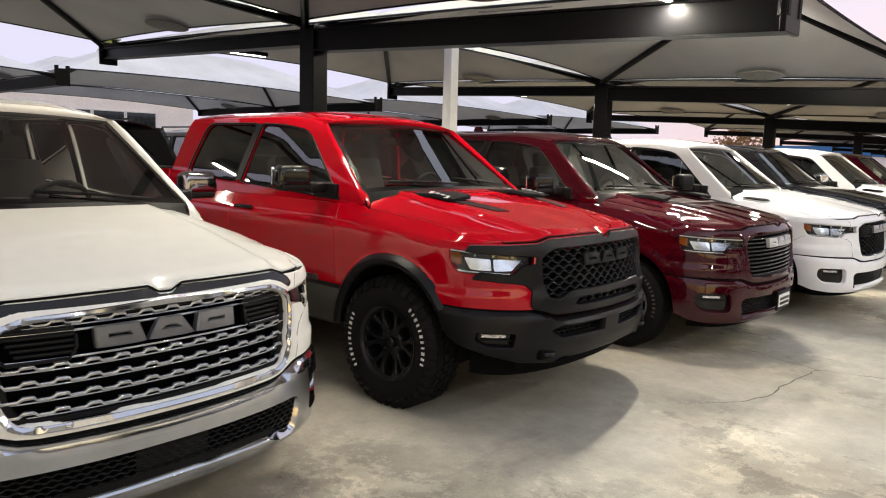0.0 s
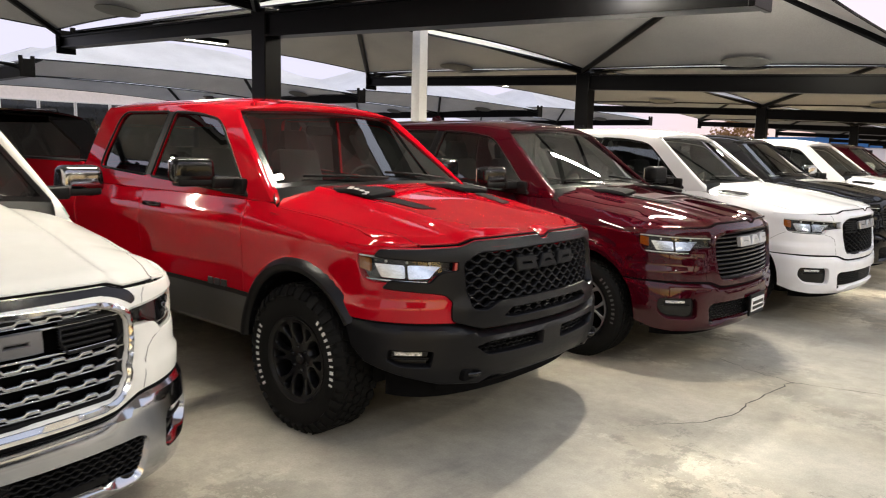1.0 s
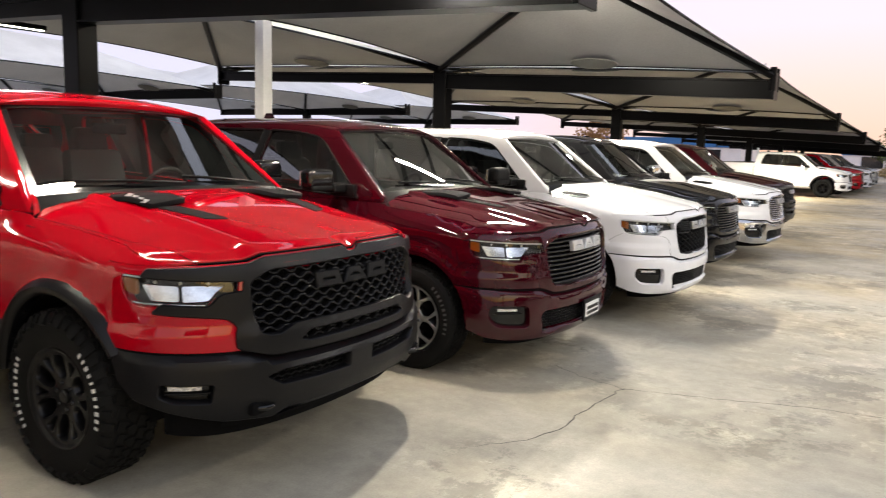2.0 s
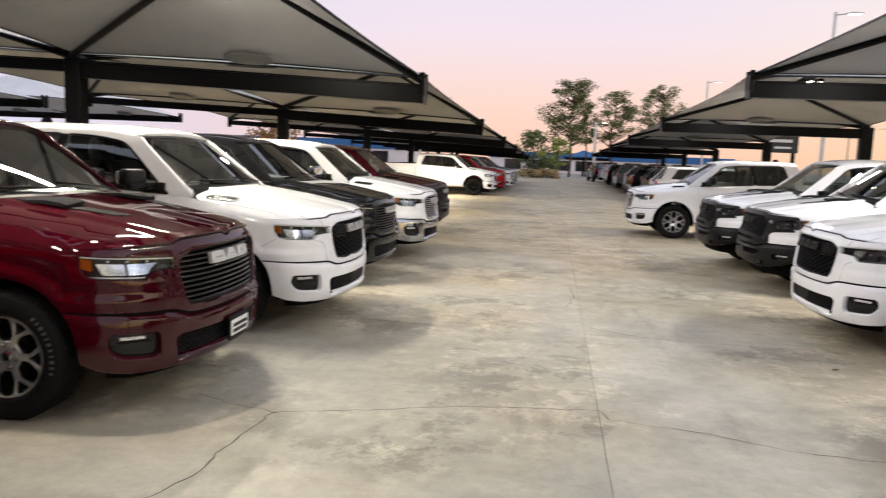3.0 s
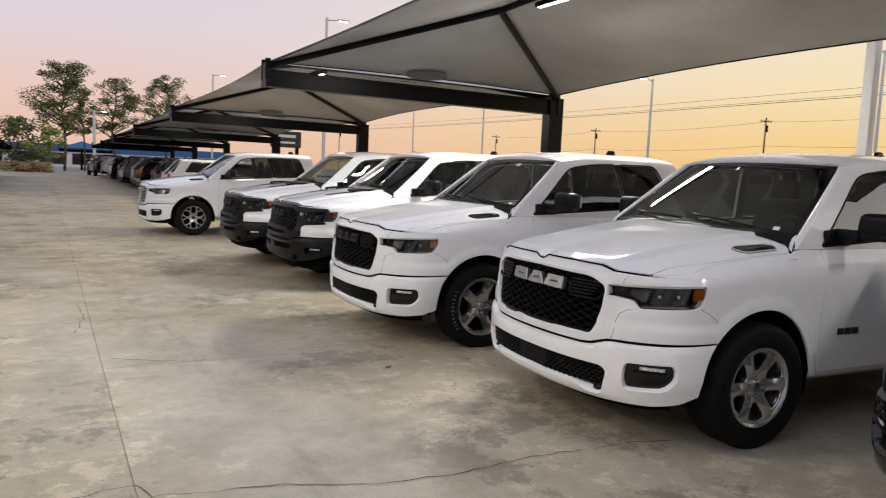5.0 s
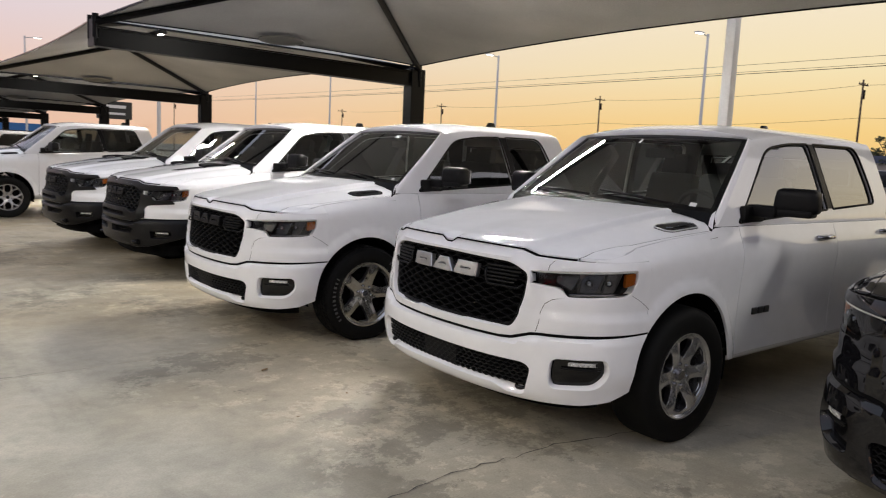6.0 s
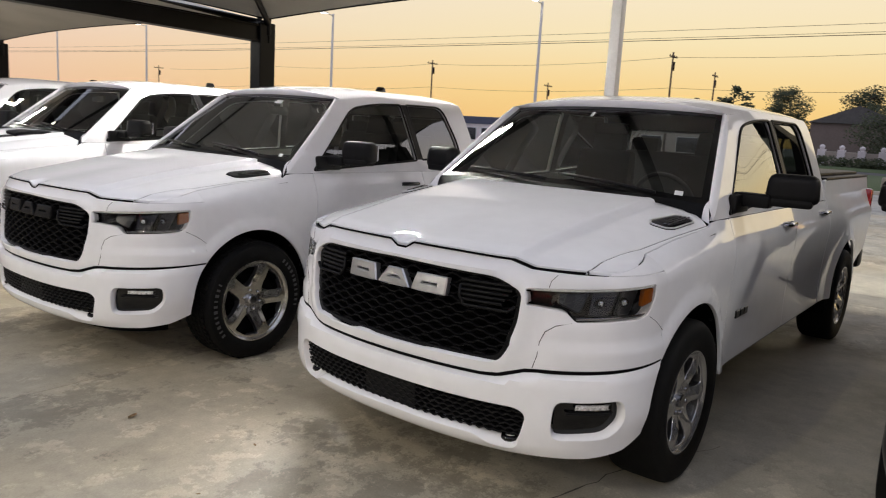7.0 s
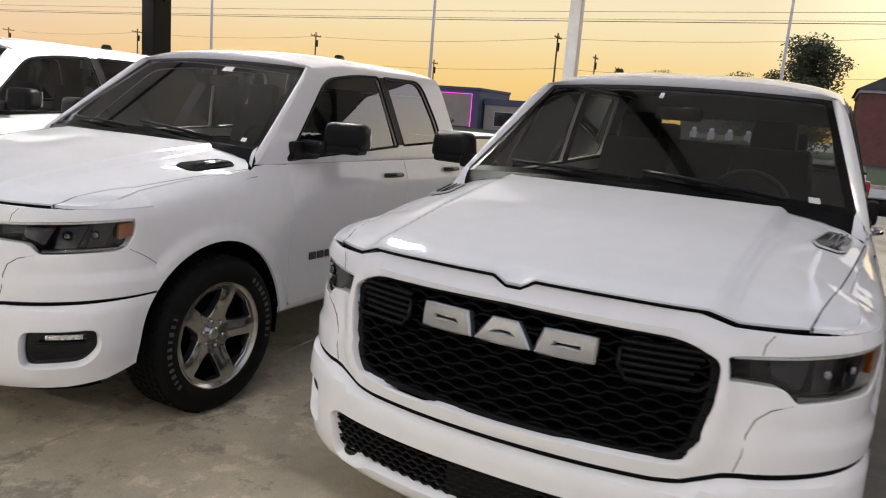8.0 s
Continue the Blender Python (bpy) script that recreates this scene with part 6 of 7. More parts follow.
LXS, LZS = [-1.24, -7.40, -13.9], [2.99, 3.27, 3.50]
L_Y = [-7.0, 0.2, 7.6, 15.2, 25.2, 35.6, 46.0, 56.4, 66.8]
for ya, yb in zip(L_Y, L_Y[1:] + [None]):
    canopy(LXS, [z - SLOPE * (min(ya, 60) - 7.6) for z in LZS], ya, -7.40, 0.31, yb, 0.98, lamps=ya < 45)
RXS, RZS = [4.45, 10.75], [3.32, 3.30]
R_Y = [-4.4, 6.6, 17.6, 28.6, 39.6, 50.6, 61.6, 72.6]
for ya, yb in zip(R_Y, R_Y[1:] + [None]):
    canopy(RXS, [z - SLOPE * (min(ya, 60) - 17.6) for z in RZS], ya, 10.75, 0.36, yb, 0.8, lamps=ya < 45)
for ya, yb in zip([-2, 8.4, 18.8, 29.2, 39.6], [8.4, 18.8, 29.2, 39.6, None]):
    canopy([-18.5, -24.5, -30.5], [3.35, 3.35, 3.35], ya, -24.5, 0.34, yb, 1.25, lamps=False, fab=SKYLITFAB, label="grey shade-cloth canopy over a row behind, coloured lighter as if skylit")
for ly, lw, lr in LAMPS:
    if -6 < ly.y < 40 and lw > 0.1:
        lamp("flood_lamp", "AREA", Matrix.Translation(ly), FLOOD * lw, (1.0, 0.96, 0.90) if ly.x > 0 else (1.0, 0.92, 0.77), size=0.05, size_y=lr - 0.08)

# ---- light poles ----


def light_pole(x, y, h, arms, watts=0.0, w=0.17):
    p = empty("light_pole", pose(x, y, 0), "white painted square light pole with LED heads", "light pole", "lot light poles")
    part("shaft", box((0, 0, h / 2), (w, w, h), 0.02, 2, None, 0.7), POLEWHITE, p)
    part("concrete_base", box((0, 0, 0.25), (0.6, 0.6, 0.5), 0.05), CONCRETE, p)
    for a in arms:
        d = Vector((math.cos(a), math.sin(a), 0))
        bm = bmesh.new()
        tube(bm, [Vector((0, 0, h - 0.15)), d * 0.35 + Vector((0, 0, h - 0.1)), d * 0.7 + Vector((0, 0, h - 0.05))], 0.035, 8)
        part("arm", bm, POLEWHITE, p)
        hd = part("lamp_head", box((0, 0, 0), (0.62, 0.34, 0.09), 0.025, 2), POLEWHITE, p)
        hd.matrix_local = Matrix.Translation(d * 0.95 + Vector((0, 0, h - 0.04))) @ Matrix.Rotation(a, 4, "Z")
        part("led_panel", box((0, 0, -0.05), (0.5, 0.26, 0.012), 0.003, 1), BULB, hd)
        if watts:
            c = Vector((x, y, 0)) + d * 0.95 + Vector((0, 0, h - 0.16))
            lamp("pole_lamp", "SPOT", look(c, c + Vector((d.x * 0.35, d.y * 0.35, -1))), watts, (1.0, 0.90, 0.70), cone=150, soft=0.16)
    return p


light_pole(10.70, 10.5, 9.5, (PI, 0), POLE * 0.8, 0.16)
light_pole(-7.55, 10.55, 9.5, (0, PI), POLE * 0.85, 0.20)
light_pole(14.1, 42.4, 9.5, (0.1,), POLE)
light_pole(14.2, 73.0, 9.5, (0.1,))
light_pole(-11.3, 70.3, 9.5, (PI,))
light_pole(-12.4, 97.0, 9.5, (PI,))
light_pole(-12.0, 38.0, 9.5, (0,), POLE)
for yy in (10.0, 29.5, 47.3, 72.0, 89.0):
    light_pole(42.0, yy, 9.5, (PI,))

# ---- vehicles ----
pickup(at(-2.66, 2.62, 1, 2.0), "white pickup truck with chrome wave grille and chrome bumper", "cream", "wave", bumper=CHROME, rim="y", mirror=SMOKECHROME, marks="faint", scoops="none", badge_mat=BADGEGREY, dark_lamp=True, handle=CHROME)
pickup(at(-2.45, 5.535, 1, 2.0), "bright red off-road pickup truck with black bumper and flares", "red", "hex", bumper=ROUGHPL, badge_mat=PLASTIC, rim="black", R=0.428, knob=True, lift=0.055, marks="white", scoops="scoop", flare=ROUGHPL, mirror=TRIM, handle=TRIM, lower=GREYPL)
pickup(at(-2.20, 8.12, 1, 1.5), "dark maroon pickup truck with a dealer plate on its bumper", "maroon", "bars", rim="y", marks="faint", scoops="scoop", plate=True, mirror=TRIM, badge_mat=SATIN)
pickup(at(-1.945, 10.60, 1, 0.5), "white pickup truck with black mesh grille", "white", "mesh", rim="five", marks="faint", scoops="side", vent_frame=True)
pickup(at(-2.15, 13.25, 1, 0.0), "black pickup truck with dark barred grille", "black", "bars", rim="y", scoops="side", near=False)
pickup(at(-1.97, 15.95, 1, 0.0), "white pickup truck with chrome bumper and barred grille", "white", "bars", rim="y", bumper=CHROME, mirror=CHROME, chrome_top=True, scoops="side", near=False)
pickup(at(-2.35, 19.9, 1, 0.0), "dark maroon pickup truck with black bumper", "maroon", "hex", rim="black", bumper=ROUGHPL, flare=ROUGHPL, near=False)
pickup(at(5.15, 5.50, -1, -1.0), "black pickup truck parked beside a white one", "black", "bars", rim="y", scoops="side", near=False, dark_lamp=True)
pickup(at(4.78, 8.37, -1, -2.0), "white crew-cab pickup truck with black mesh grille and silver badge", "white", "mesh", rim="six", vent_frame=True, stickers=((0.80, 0.05, 0.05, 0.045), (-0.10, 0.86, 0.03, 0.06)), handle=CHROME, scoops="side", cover=True, dark_lamp=True)
pickup(at(4.506, 11.24, -1, -1.2), "white extended-cab pickup truck with black grille and polished wheels", "white", "mesh", rim="five", cab=QUAD, stickers=((0.22, 0.84, 0.11, 0.06), (0.86, 0.06, 0.035, 0.04)), badge_mat=PLASTIC, marks="faint", handle=TRIM, dark_lamp=True)
pickup(at(4.70, 14.45, -1, 0.0), "white off-road pickup truck with black bumper and hood scoops", "white", "hex", rim="black", R=0.415, knob=True, lift=0.03, bumper=ROUGHPL, flare=None, scoops="scoop", badge_mat=PLASTIC, dark_lamp=True, handle=TRIM)
pickup(at(4.55, 17.0, -1, 0.0), "white off-road pickup truck with black grille and black bumper", "white", "hex", rim="black", R=0.415, knob=True, lift=0.03, bumper=ROUGHPL, scoops="scoop", badge_mat=PLASTIC, near=False, dark_lamp=True)
pickup(at(3.75, 22.42, -1, 0.0), "white crew-cab pickup truck with barred chrome grille", "white", "bars", rim="y", chrome_top=True, near=False)
# further rows
pickup(at(-2.7, 39.5, 1), "white pickup truck with black arch mouldings", "white", "bars", rim="black", flare=ROUGHPL, near=False)
for k, (c, yy) in enumerate((("red", 43.5), ("white", 46.3), ("black", 49.1), ("silver", 52.0))):
    pickup(at(-2.5 + 0.2 * (k % 2), yy, 1), c + " pickup truck parked under the canopy", c, "bars", rim="y", near=False)
for k, c in enumerate(("white", "black", "grey", "black", "maroon", "white", "grey", "black", "silver", "black", "grey", "maroon", "white", "black")):
    pickup(at(9.2 + 0.15 * (k % 3), 33.6 + 2.9 * k, 1) @ Matrix.Scale(0.9, 4), c + " sport utility wagon parked tail outwards", c, "bars", rim="y", cab=WAGON, wagon=True, near=False, scoops="none", group="parked wagons", category="suv")
for c, xx, yy in (("black", -11.2, 4.4), ("grey", -11.4, 7.4), ("silver", -11.2, 10.4), ("black", -11.3, 13.4)):
    pickup(at(xx, yy, -1), c + " sport utility wagon parked in the row behind", c, "bars", rim="y", cab=WAGON, wagon=True, near=False, scoops="none", group="parked wagons", category="suv")

pickup(at(5.4, 80.0, 1, 95), "black sport utility wagon near the planting island", "black", "bars", rim="black", cab=WAGON, wagon=True, near=False, scoops="none", group="parked wagons", category="suv")
# ---- surroundings ----
ASPHALT = mat("road_asphalt", (0.05, 0.05, 0.052), rough=0.85, grain=(0.6, 0.25), bump=(40, 0.3))
GRASSMAT = mat("mown_grass", (0.055, 0.085, 0.025), rough=0.9, grain=(0.5, 0.35), bump=(25, 0.6))
BARK = mat("pine_bark", (0.10, 0.07, 0.05), rough=0.9, grain=(3, 0.3), bump=(20, 0.6))
STUCCO = mat("pale_stucco", (0.80, 0.74, 0.74), rough=0.8, grain=(0.8, 0.08), bump=(60, 0.2))
PANELBLUE = mat("blue_fascia_panel", (0.02, 0.13, 0.36), rough=0.4, grain=(0.7, 0.06))
SLATE = mat("slate_blue_wall", (0.09, 0.10, 0.15), rough=0.7, grain=(0.9, 0.1))
TANWALL = mat("tan_wall", (0.38, 0.33, 0.28), rough=0.8, grain=(0.8, 0.1))
BRICKWALL = mat("red_brick_wall", (0.20, 0.085, 0.065), rough=0.85, grain=(2.5, 0.2), bump=(30, 0.4))
ROOFGREY = mat("grey_shingle_roof", (0.11, 0.105, 0.10), rough=0.9, grain=(2, 0.2), bump=(20, 0.5))
NEON = mat("pink_neon_strip", (0.6, 0.05, 0.5), rough=0.4, emit=((1.0, 0.08, 0.75), 2.2))
BLUENEON = mat("blue_sign_glow", (0.1, 0.1, 0.6), rough=0.4, emit=((0.18, 0.14, 1.0), 2.5))
DARKGLASS = mat("dark_window_glass", (0.02, 0.022, 0.025), rough=0.08, coat=0.5, grain=(0.5, 0.2))
POLEWOOD = mat("weathered_pole_wood", (0.10, 0.07, 0.05), rough=0.9, grain=(2, 0.2))
# the gable wall's shade is put into this grey-brown
SHADEWALL = mat("shaded_grey_brown_siding", (0.20, 0.16, 0.14), rough=0.85, grain=(0.8, 0.1))
SIGNDARK = mat("dark_sign_panel", (0.02, 0.023, 0.024), rough=0.4, grain=(1, 0.1))


def leaf_mat(name, a, b):
    m = mat(name, a, rough=0.7)
    nt = m.node_tree
    bs = nt.nodes["Principled BSDF"]
    g = nt.nodes.new("ShaderNodeNewGeometry")
    mx = nt.nodes.new("ShaderNodeMix")
    mx.data_type = "RGBA"
    mx.inputs[6].default_value, mx.inputs[7].default_value = (*a, 1), (*b, 1)
    nt.links.new(g.outputs["Random Per Island"], mx.inputs[0])
    nt.links.new(mx.outputs[2], bs.inputs["Base Color"])
    return m


PINELEAF = leaf_mat("pine_needles", (0.06, 0.08, 0.02), (0.20, 0.21, 0.06))
OAKLEAF = leaf_mat("oak_leaves", (0.03, 0.045, 0.018), (0.075, 0.085, 0.03))
LIMELEAF = leaf_mat("yellow_green_leaves", (0.12, 0.17, 0.03), (0.34, 0.36, 0.07))
RUSTLEAF = leaf_mat("rusty_autumn_leaves", (0.16, 0.07, 0.02), (0.32, 0.17, 0.05))
MIDLEAF = leaf_mat("green_shrub_leaves", (0.05, 0.08, 0.025), (0.18, 0.20, 0.05))
DRYGRASS = leaf_mat("dry_ornamental_grass", (0.20, 0.14, 0.055), (0.40, 0.29, 0.12))


def leaves(bm, rnd, c, r, n, size, flat=0.7):
    for _ in range(n):
        d = Vector((rnd.gauss(0, 1), rnd.gauss(0, 1), rnd.gauss(0, 1))).normalized() * r * rnd.random() ** 0.45
        p = Vector(c) + Vector((d.x, d.y, d.z * flat))
        a = Vector((rnd.gauss(0, 1), rnd.gauss(0, 1), rnd.gauss(0, 0.7))).normalized()
        b = a.orthogonal().normalized()
        s = size * rnd.uniform(0.6, 1.3)
        v = [bm.verts.new(p + a * s), bm.verts.new(p + b * s * 0.5), bm.verts.new(p - a * s * 0.8), bm.verts.new(p - b * s * 0.5)]
        bm.faces.new(v)


def tree(x, y, h, w, bare, seed, leafm, label, clumps=34, leaf=0.22, per=60, flat=0.7, tuft=1.0, stem=0.022):
    """Tapered trunk, limbs to each clump, crown of small leaves with gaps."""
    rnd = random.Random(seed)
    p = empty("tree", pose(x, y, -0.05), label, "tree")
    bend = [Vector((rnd.uniform(-0.15, 0.15) * k, rnd.uniform(-0.15, 0.15) * k, h * 0.95 * k / 5)) for k in range(6)]
    bm = bmesh.new()
    tube(bm, bend, h * stem, 8, h * 0.005)
    limbs, crown = [], bmesh.new()
    for i in range(clumps):
        t = bare + (1 - bare) * (i + rnd.random()) / clumps
        k = (t - bare) / (1 - bare)
        env = w / 2 * (0.55 + 0.9 * math.sin(PI * min(1, 0.12 + 0.80 * k))) * 0.72
        a = rnd.uniform(0, 2 * PI)
        r = env * rnd.uniform(0.25, 1.0) * (1 - 0.35 * k)
        c = Vector((math.cos(a) * r, math.sin(a) * r, h * t + rnd.uniform(-0.3, 0.3)))
        root = Vector((0, 0, max(h * bare * 0.8, c.z - r * 0.6)))
        j = min(4, int(root.z / (h * 0.95) * 5))
        root = bend[j].lerp(bend[j + 1], root.z / (h * 0.95) * 5 - j)
        limbs.append((root, root.lerp(c, 0.5) + Vector((0, 0, -0.1)), c))
        leaves(crown, rnd, c, w * rnd.uniform(0.10, 0.19) * tuft, int(per * rnd.uniform(0.6, 1.3)), leaf, flat)
    for l in limbs:
        tube(bm, l, h * 0.006, 5, h * 0.0018)
    part("trunk", bm, BARK, p)
    tagged(part("crown", crown, leafm, p), kind="stuff")
    return p


tree(2.9, 99, 12.2, 9.0, 0.40, 11, PINELEAF, "tall pine with a bare trunk and open crown", 70, 0.14, 135, 0.5, 0.85, 0.013)
tree(8.2, 100, 10.8, 7.4, 0.46, 12, PINELEAF, "tall pine with loose tufted branches", 46, 0.14, 120, 0.5, 0.85, 0.013)
tree(5.2, 104, 9.4, 4.0, 0.45, 16, PINELEAF, "slender pine behind the lot", 24, 0.14, 90, 0.5, 0.85, 0.013)
tree(14.2, 102, 11.8, 7.0, 0.52, 13, PINELEAF, "pine with a rounded high crown", 44, 0.14, 120, 0.55, 0.85, 0.013)
tree(-1.6, 92, 5.2, 6.6, 0.22, 14, MIDLEAF, "low spreading green tree", 26, 0.2, 90)
tree(1.0, 90, 4.4, 5.0, 0.18, 15, LIMELEAF, "small tree lit yellow-green", 18, 0.18, 80)
tree(85.0, 10.3, 11.0, 12.0, 0.16, 21, OAKLEAF, "dense dark oak across the road", 64, 0.18, 290)
tree(97.0, 13.8, 7.2, 11.0, 0.10, 25, OAKLEAF, "broad dark evergreen behind a stone wall", 54, 0.18, 270)
tree(125.0, 32.4, 10.2, 9.6, 0.35, 22, OAKLEAF, "round dark oak on the skyline", 40, 0.19, 210)
tree(126.0, 21.5, 10.4, 10.6, 0.30, 23, OAKLEAF, "broad dark oak on the skyline", 40, 0.19, 210)
tree(70.0, 25.0, 6.4, 4.6, 0.3, 24, OAKLEAF, "dark tree against the sunset", 22, 0.22, 70)
tree(82.0, 33.0, 5.4, 3.6, 0.3, 26, OAKLEAF, "small dark tree by a utility pole", 14, 0.2, 60)
tree(-47.0, 22.0, 8.2, 4.0, 0.45, 27, LIMELEAF, "yellow-green tree behind the showroom", 16, 0.24, 60)
tree(-30.0, 84.0, 5.2, 9.0, 0.1, 28, RUSTLEAF, "autumn-coloured spreading tree beyond the rows", 26, 0.25, 80)


def hedge(x, y, sx, sy, h, m, seed, label):
    rnd = random.Random(seed)
    p = empty("hedge", pose(x, y, -0.05), label, "hedge")
    bm = bmesh.new()
    for _ in range(int(28 * max(sx, sy) / 3)):
        c = (rnd.uniform(-sx, sx) / 2, rnd.uniform(-sy, sy) / 2, rnd.uniform(0.1, h))
        leaves(bm, rnd, c, 0.45, 40, 0.14)
    tagged(part("foliage", bm, m, p), kind="stuff")


hedge(-0.6, 84, 4.4, 1.6, 0.9, DRYGRASS, 31, "dry ornamental grasses in a planting island")
hedge(-0.4, 87, 3.6, 1.5, 1.7, OAKLEAF, 32, "clipped dark hedge behind dry grasses")
hedge(60.0, 39.0, 3.0, 3.0, 1.0, OAKLEAF, 33, "low hedge beside a shop")

# roads and verge
tagged(link("road", box((67.0, 30.0, -0.035), (8.0, 240.0, 0.03), 0), ASPHALT), "dark asphalt road beyond the lot", "road", "", "structure")
tagged(link("verge", box((49.5, 30.0, -0.03), (27.0, 240.0, 0.05), 0.01), GRASSMAT), "mown green grass verge", "grass", "", "structure")
tagged(link("verge_far", box((106.0, 30.0, -0.03), (70.0, 240.0, 0.05), 0.01), GRASSMAT), "green grass across the road", "grass", "", "structure")
tagged(link("kerb", box((35.8, 30.0, 0.02), (0.18, 240.0, 0.16), 0.02), CONCRETE), "concrete kerb along the verge", "kerb", "", "structure")


def building(name, label, x, y, sx, sy, h, wallm, bands=(), windows=(), roof=None, category="building", turn=0):
    """bands: (z, height, material, proud); windows: (face, centre along, z, width, height)."""
    p = empty(name, pose(x, y, -0.05, 0, 0, turn), label, category)
    part("wall", box((0, 0, h / 2), (sx, sy, h), 0.03, 1), wallm, p)
    for z, hh, m, pr in bands:
        part("fascia", box((0, 0, z), (sx + pr, sy + pr, hh), 0.02, 1), m, p)
    for f, c, z, w, hh in windows:
        if f in "ew":
            s = 1 if f == "e" else -1
            fr = part("window", box((s * (sx / 2 + 0.02), c, z), (0.10, w, hh), 0.01, 1), POLEWHITE, p)
            part("pane", box((s * (sx / 2 + 0.055), c, z), (0.06, w - 0.12, hh - 0.12), 0.004, 1), DARKGLASS, fr)
        else:
            s = 1 if f == "n" else -1
            fr = part("window", box((c, s * (sy / 2 + 0.02), z), (w, 0.10, hh), 0.01, 1), POLEWHITE, p)
            part("pane", box((c, s * (sy / 2 + 0.055), z), (w - 0.12, 0.06, hh - 0.12), 0.004, 1), DARKGLASS, fr)
    if roof:
        bm = bmesh.new()
        o = 0.4
        prism(bm, [(-sx / 2 - o, -sy / 2 - o, h), (sx / 2 + o, -sy / 2 - o, h), (0, -sy / 2 - o, h + roof)], (0, sy + 2 * o, 0))
        part("roof", done(bm), ROOFGREY, p)
    return p


building("showroom", "pale stucco showroom with a row of dark windows", -44, 9.5, 10, 27, 4.7, STUCCO, [(4.55, 0.35, POLEWHITE, 0.2)],
         [("e", 3.4 + 1.75 * k, 2.55, 1.7, 1.9) for k in range(5)] + [("e", -6 + 1.75 * k, 2.0, 1.7, 2.9) for k in range(4)])
building("showroom", "taller pale entrance block of the showroom", -46, -8.0, 12, 12, 7.2, STUCCO, [(6.9, 0.5, POLEWHITE, 0.2)], [("e", -3 + 2 * k, 2.0, 1.8, 3.0) for k in range(4)])
building("dealership", "low white dealership with a blue fascia", -44, 118, 46, 12, 3.6, STUCCO, [(3.5, 1.3, PANELBLUE, 0.5)], [("s", -20 + 3 * k, 1.5, 2.6, 2.2) for k in range(14)])
building("dealership", "far low building with a blue band", 10, 135, 40, 10, 3.0, STUCCO, [(2.9, 1.1, PANELBLUE, 0.4)], [("s", -16 + 4 * k, 1.3, 3.0, 1.8) for k in range(8)])
b1 = building("shop", "slate-blue shop with pink neon round its entrance", 84, 46.5, 9, 6.4, 4.6, SLATE, [(4.5, 0.3, SLATE, 0.2)], [("w", -1.2, 1.0, 2.2, 1.6)])
part("entrance_panel", box((-4.55, 0, 2.0), (0.12, 4.6, 3.6), 0.02, 1), TANWALL, b1)
bm = bmesh.new()
tube(bm, [(-4.66, -2.35, 0.2), (-4.66, -2.35, 3.9), (-4.66, 2.35, 3.9), (-4.66, 2.35, 0.2)], 0.03, 6)
part("neon_tube", bm, NEON, b1, "glowing pink neon tube")
building("shop", "long low tan shop with a dark parapet", 85, 34.5, 9, 17, 3.3, TANWALL, [(3.2, 0.7, SLATE, 0.2)], [("w", -6 + 4 * k, 1.3, 2.4, 1.7) for k in range(4)])
building("shop", "low white shop with a blue roof band", 84, 62, 9, 14, 2.8, STUCCO, [(2.8, 0.9, SLATE, 0.3)], [("w", -5 + 3.3 * k, 1.1, 2.6, 1.6) for k in range(4)])
hb = building("house", "brick building with a white awning and grey shingle roof", 80.0, -2.4, 16, 14, 6.2, BRICKWALL, [(6.1, 0.3, POLEWHITE, 0.3)], [("n", -5.0, 2.0, 2.2, 2.4), ("n", 1.0, 2.0, 2.2, 2.4)], 4.6, turn=90)
part("awning", prism(bmesh.new(), [(-7.6, 7.0, 4.7), (-7.6, 8.6, 3.2), (-7.6, 8.6, 3.05), (-7.6, 7.0, 3.05)], (12.0, 0, 0)), POLEWHITE, hb)
building("house", "low house with a plain grey gable coloured as in shade and dark roof", 112.0, 19.9, 10.6, 14, 5.0, SHADEWALL, [], [], 2.2, turn=90)
mw = empty("garden_wall", pose(90.0, 16.2, 0), "low stone wall with round caps and an arched sign", "wall")
part("wall", box((0, 0, 0.75), (0.5, 10.0, 1.5), 0.04, 1), TANWALL, mw)
for k in range(6):
    q = part("pillar", box((-0.1, -4.8 + 1.92 * k, 0.85), (0.75, 0.75, 1.7), 0.03, 1), STUCCO, mw)
    bm = bmesh.new()
    bmesh.ops.create_uvsphere(bm, u_segments=10, v_segments=7, radius=0.28, matrix=Matrix.Translation((-0.1, -4.8 + 1.92 * k, 1.92)))
    part("cap", bm, STUCCO, q)
bm = bmesh.new()
prism(bm, [(-0.5, -2.4 + 1.15 * math.cos(a), 1.5 + 1.15 * math.sin(a)) for a in spread(0, PI, 12)], (0.4, 0, 0))
part("arch_panel", done(bm), STUCCO, mw)
part("sign_bar", box((-0.52, -2.4, 1.75), (0.04, 1.3, 0.22), 0.005, 1), SLATE, mw)
hedge(86.5, 15.5, 1.6, 11.0, 0.9, OAKLEAF, 41, "dark clipped hedge in front of a stone wall")


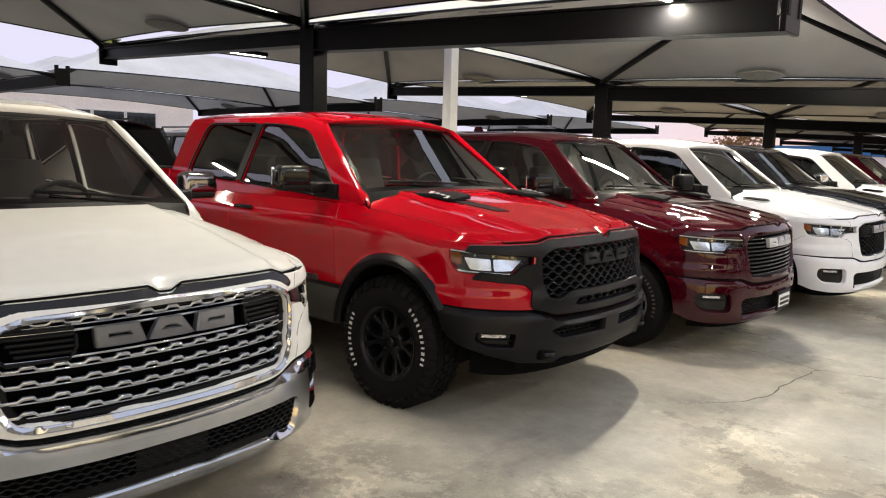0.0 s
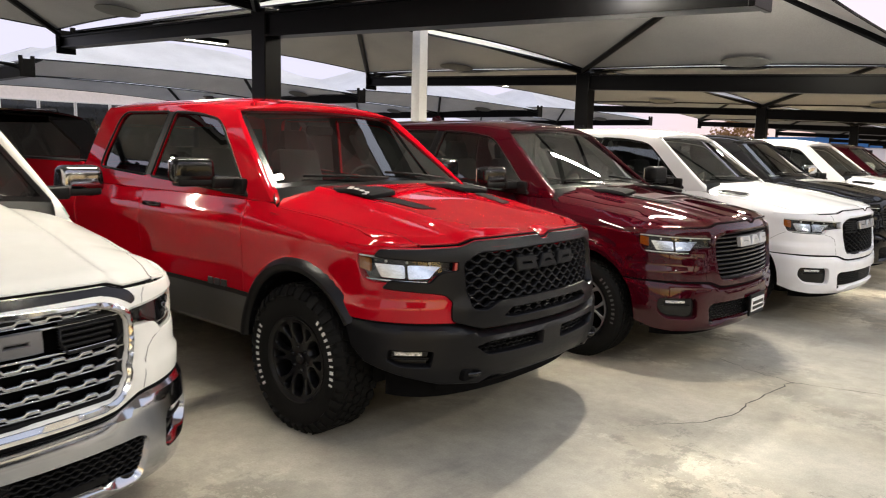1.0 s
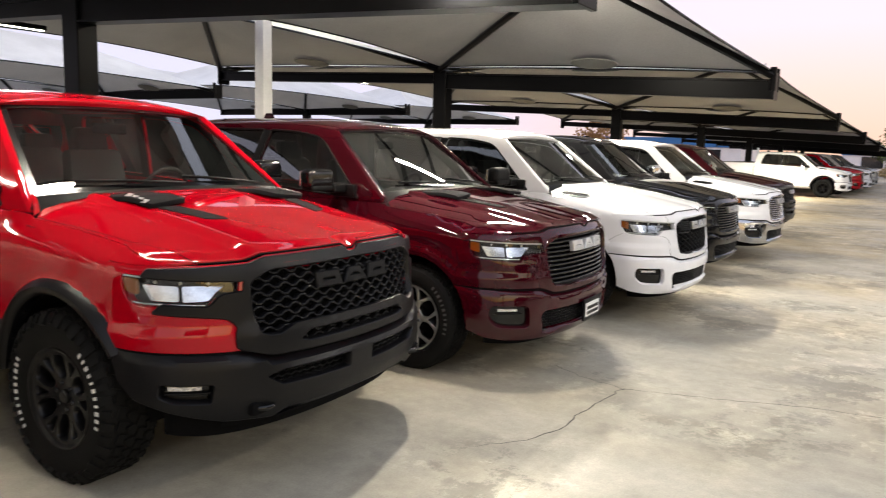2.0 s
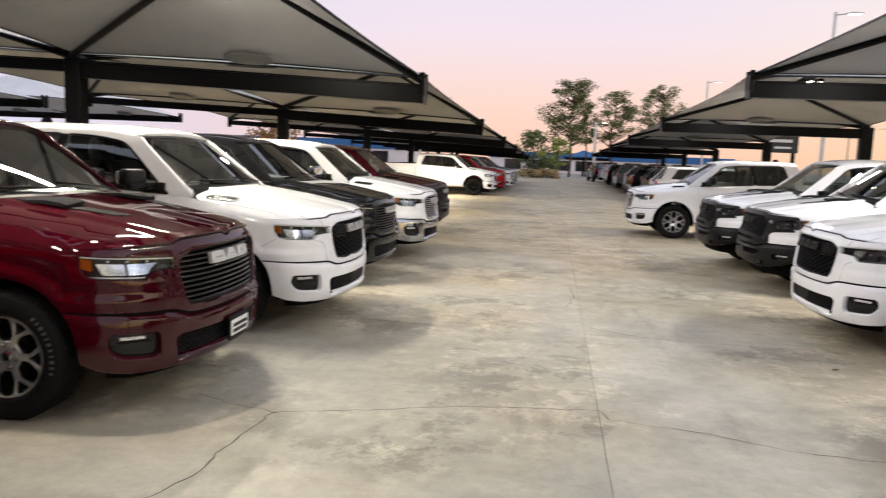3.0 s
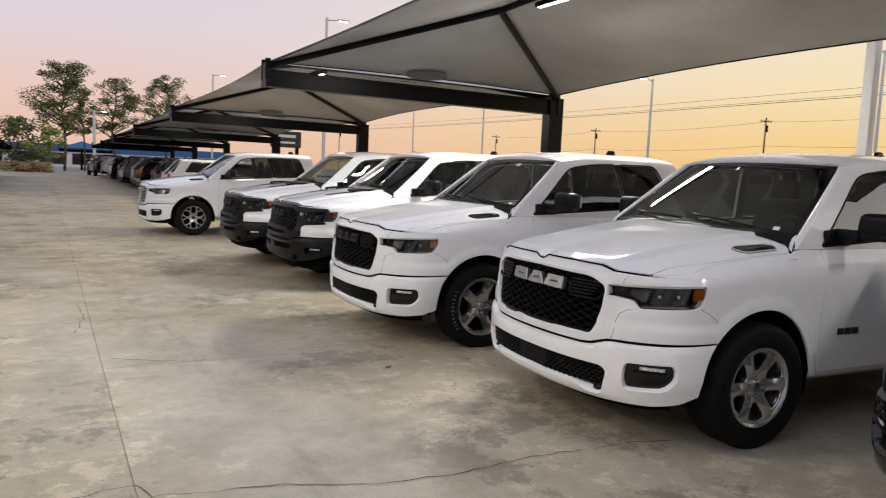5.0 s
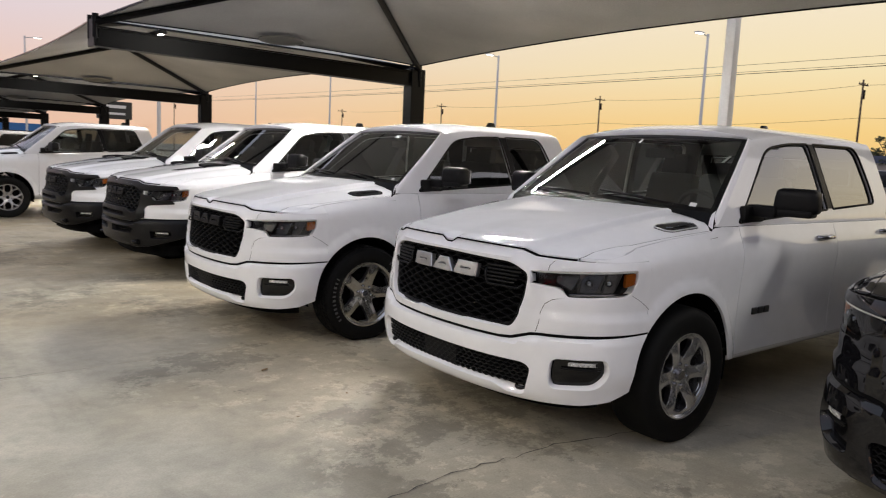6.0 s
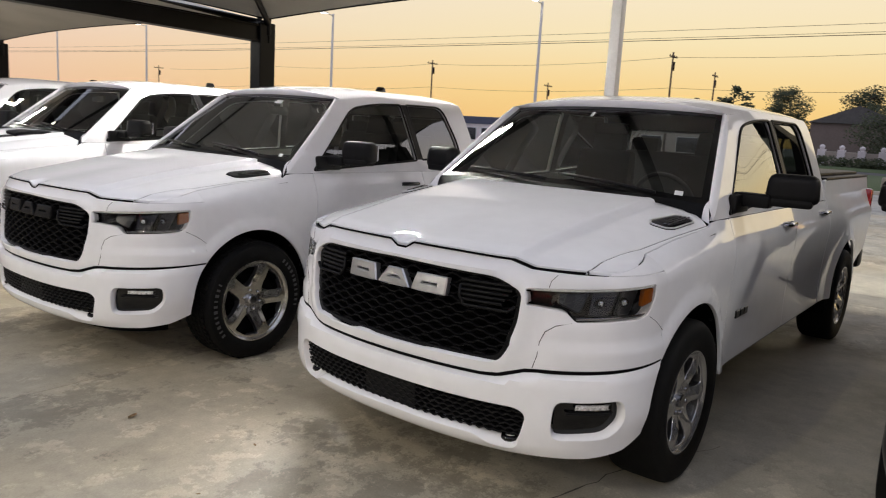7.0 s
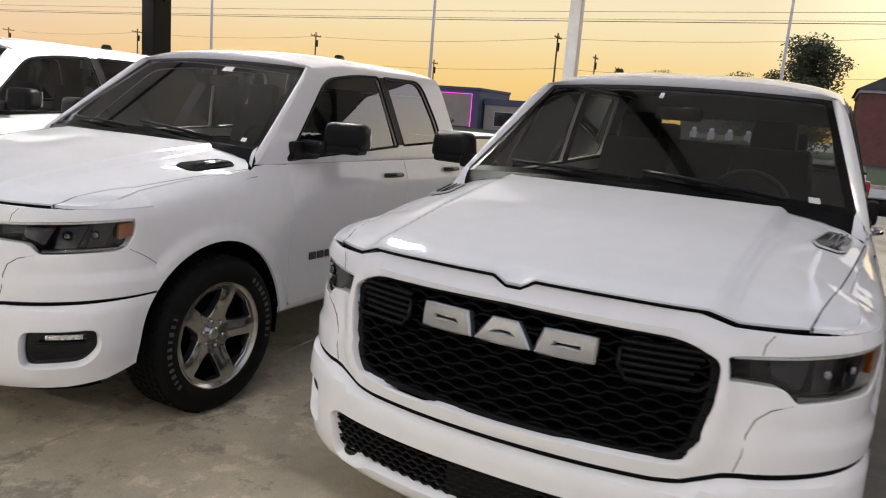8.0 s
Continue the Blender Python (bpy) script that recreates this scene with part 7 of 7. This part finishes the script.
def utility_pole(x, y, h):
    p = empty("utility_pole", pose(x, y, -0.05), "weathered wooden utility pole with crossarm", "utility pole", "utility poles along the road")
    bm = bmesh.new()
    tube(bm, [(0, 0, 0), (0.05, 0.05, h)], 0.13, 8, 0.09)
    part("pole", bm, POLEWOOD, p)
    part("crossarm", box((0, 0, h - 0.5), (2.2, 0.12, 0.12), 0.01, 1), POLEWOOD, p)
    bm = bmesh.new()
    tube(bm, [(0.3, 0, h - 1.9), (0.3, 0, h - 1.0)], 0.14, 8)
    part("transformer", bm, STEELBLK, p)
    for k in (-1.0, -0.4, 0.4, 1.0):
        part("insulator", box((k, 0, h - 0.37), (0.07, 0.07, 0.14), 0.01, 1), STEELBLK, p)


UY = [-40.0, -2.0, 35.0, 72.0, 110.0, 150.0]
UX = [58.0, 70.0, 80.5, 86.5, 89.0, 93.0]
for xx, yy in zip(UX, UY):
    utility_pole(xx, yy, 11.0)
utility_pole(99.0, 36.0, 10.6)
utility_pole(99.0, 60.0, 9.0)
utility_pole(60.0, -60.0, 11.0)
utility_pole(62.0, 170.0, 11.0)
for dx, dz in ((0.0, 9.9), (-0.6, 10.55), (0.6, 10.15)):
    bm = bmesh.new()
    tube(bm, [(lerp(60.0, 62.0, t) + dx, lerp(-60.0, 170.0, t), dz + 0.6 - 1.0 * 4 * t * (1 - t)) for t in spread(0, 1, 30)], 0.018 if dx else 0.03, 4)
    tagged(link("power_line", bm, STEELBLK), "thin black power line sagging between poles", "power line")
for dz in (10.4, 7.2):
    bm = bmesh.new()
    path = []
    for ya, yb, xa, xb in zip(UY, UY[1:], UX, UX[1:]):
        for t in spread(0, 1, 8)[:-1]:
            path.append((lerp(xa, xb, t), lerp(ya, yb, t), dz - 0.5 * 4 * t * (1 - t)))
    tube(bm, path, 0.02, 4)
    tagged(link("power_line", bm, STEELBLK), "fine power line between far utility poles", "power line")
sg = empty("pole_sign", pose(17.6, 61.5, -0.05), "dark dealership sign on a post with plain bars", "sign")
part("post", box((0.9, 0, 1.6), (0.25, 0.25, 3.2), 0.02, 1), STEELBLK, sg)
face = part("panel", box((0, 0, 3.75), (2.4, 0.3, 1.25), 0.03, 1), SIGNDARK, sg)
part("bar", box((-0.1, -0.16, 4.0), (1.7, 0.02, 0.22), 0.005, 1), WHITEPL, face)
part("bar", box((0.1, -0.16, 3.5), (1.2, 0.02, 0.16), 0.005, 1), WHITEPL, face)
light_pole(5.6, 92.0, 6.6, (0.0,), 0.0, 0.35)
for yy, xa in ((86.0, -4.0), (95.0, -4.5)):
    canopy([xa, xa - 6.5, xa - 13.0], [2.75, 2.75, 2.75], yy, xa - 6.5, 0.3, yy + 8.5, 1.0, lamps=False, fab=BLUEFAB, label="blue shade-cloth canopy over a far parking row")
canopy([8.5, 2.5], [2.5, 2.5], 108.0, 5.0, 0.3, 116.0, 1.0, lamps=False, fab=BLUEFAB, label="blue shade-cloth canopy beyond the pines")
bm = box((0, 0, 0), (2.6, 0.2, 0.7), 0.03, 1)
bs = empty("blue_sign", pose(-14.0, 112.0, 0), "glowing blue sign on a post", "sign")
part("post", box((0, 0, 2.0), (0.2, 0.2, 4.0), 0.02, 1), STEELBLK, bs)
part("panel", box((0, 0, 4.3), (4.2, 0.25, 1.0), 0.03, 1), BLUENEON, bs)

DRYLEAF = mat("dry_leaf", (0.24, 0.15, 0.07), rough=0.8, grain=(60, 0.3))


def dry_leaf(x, y, size, turn):
    """Small curled leaf lying on the concrete."""
    bm = sheet(lambda u, v: Vector((u * size, v * size * 0.42 * (1 - u * u) ** 0.6, 0.004 + size * 0.22 * (v * v + 0.4 * u * u))), spread(-1, 1, 8), spread(-1, 1, 4))
    ob = link("dry_leaf", bm, DRYLEAF)
    ob.matrix_world = pose(x, y, 0.0, 0, 0, turn)
    return tagged(ob, "small curled brown leaf on the concrete", "leaf", "leaf litter on the lot")


for x, y, sz, tn in ((3.47, 9.84, 0.032, 20), (3.69, 9.10, 0.014, 70), (3.21, 8.89, 0.010, 130)):
    dry_leaf(x, y, sz, tn)

# ---- pavement slabs ----
slabs()
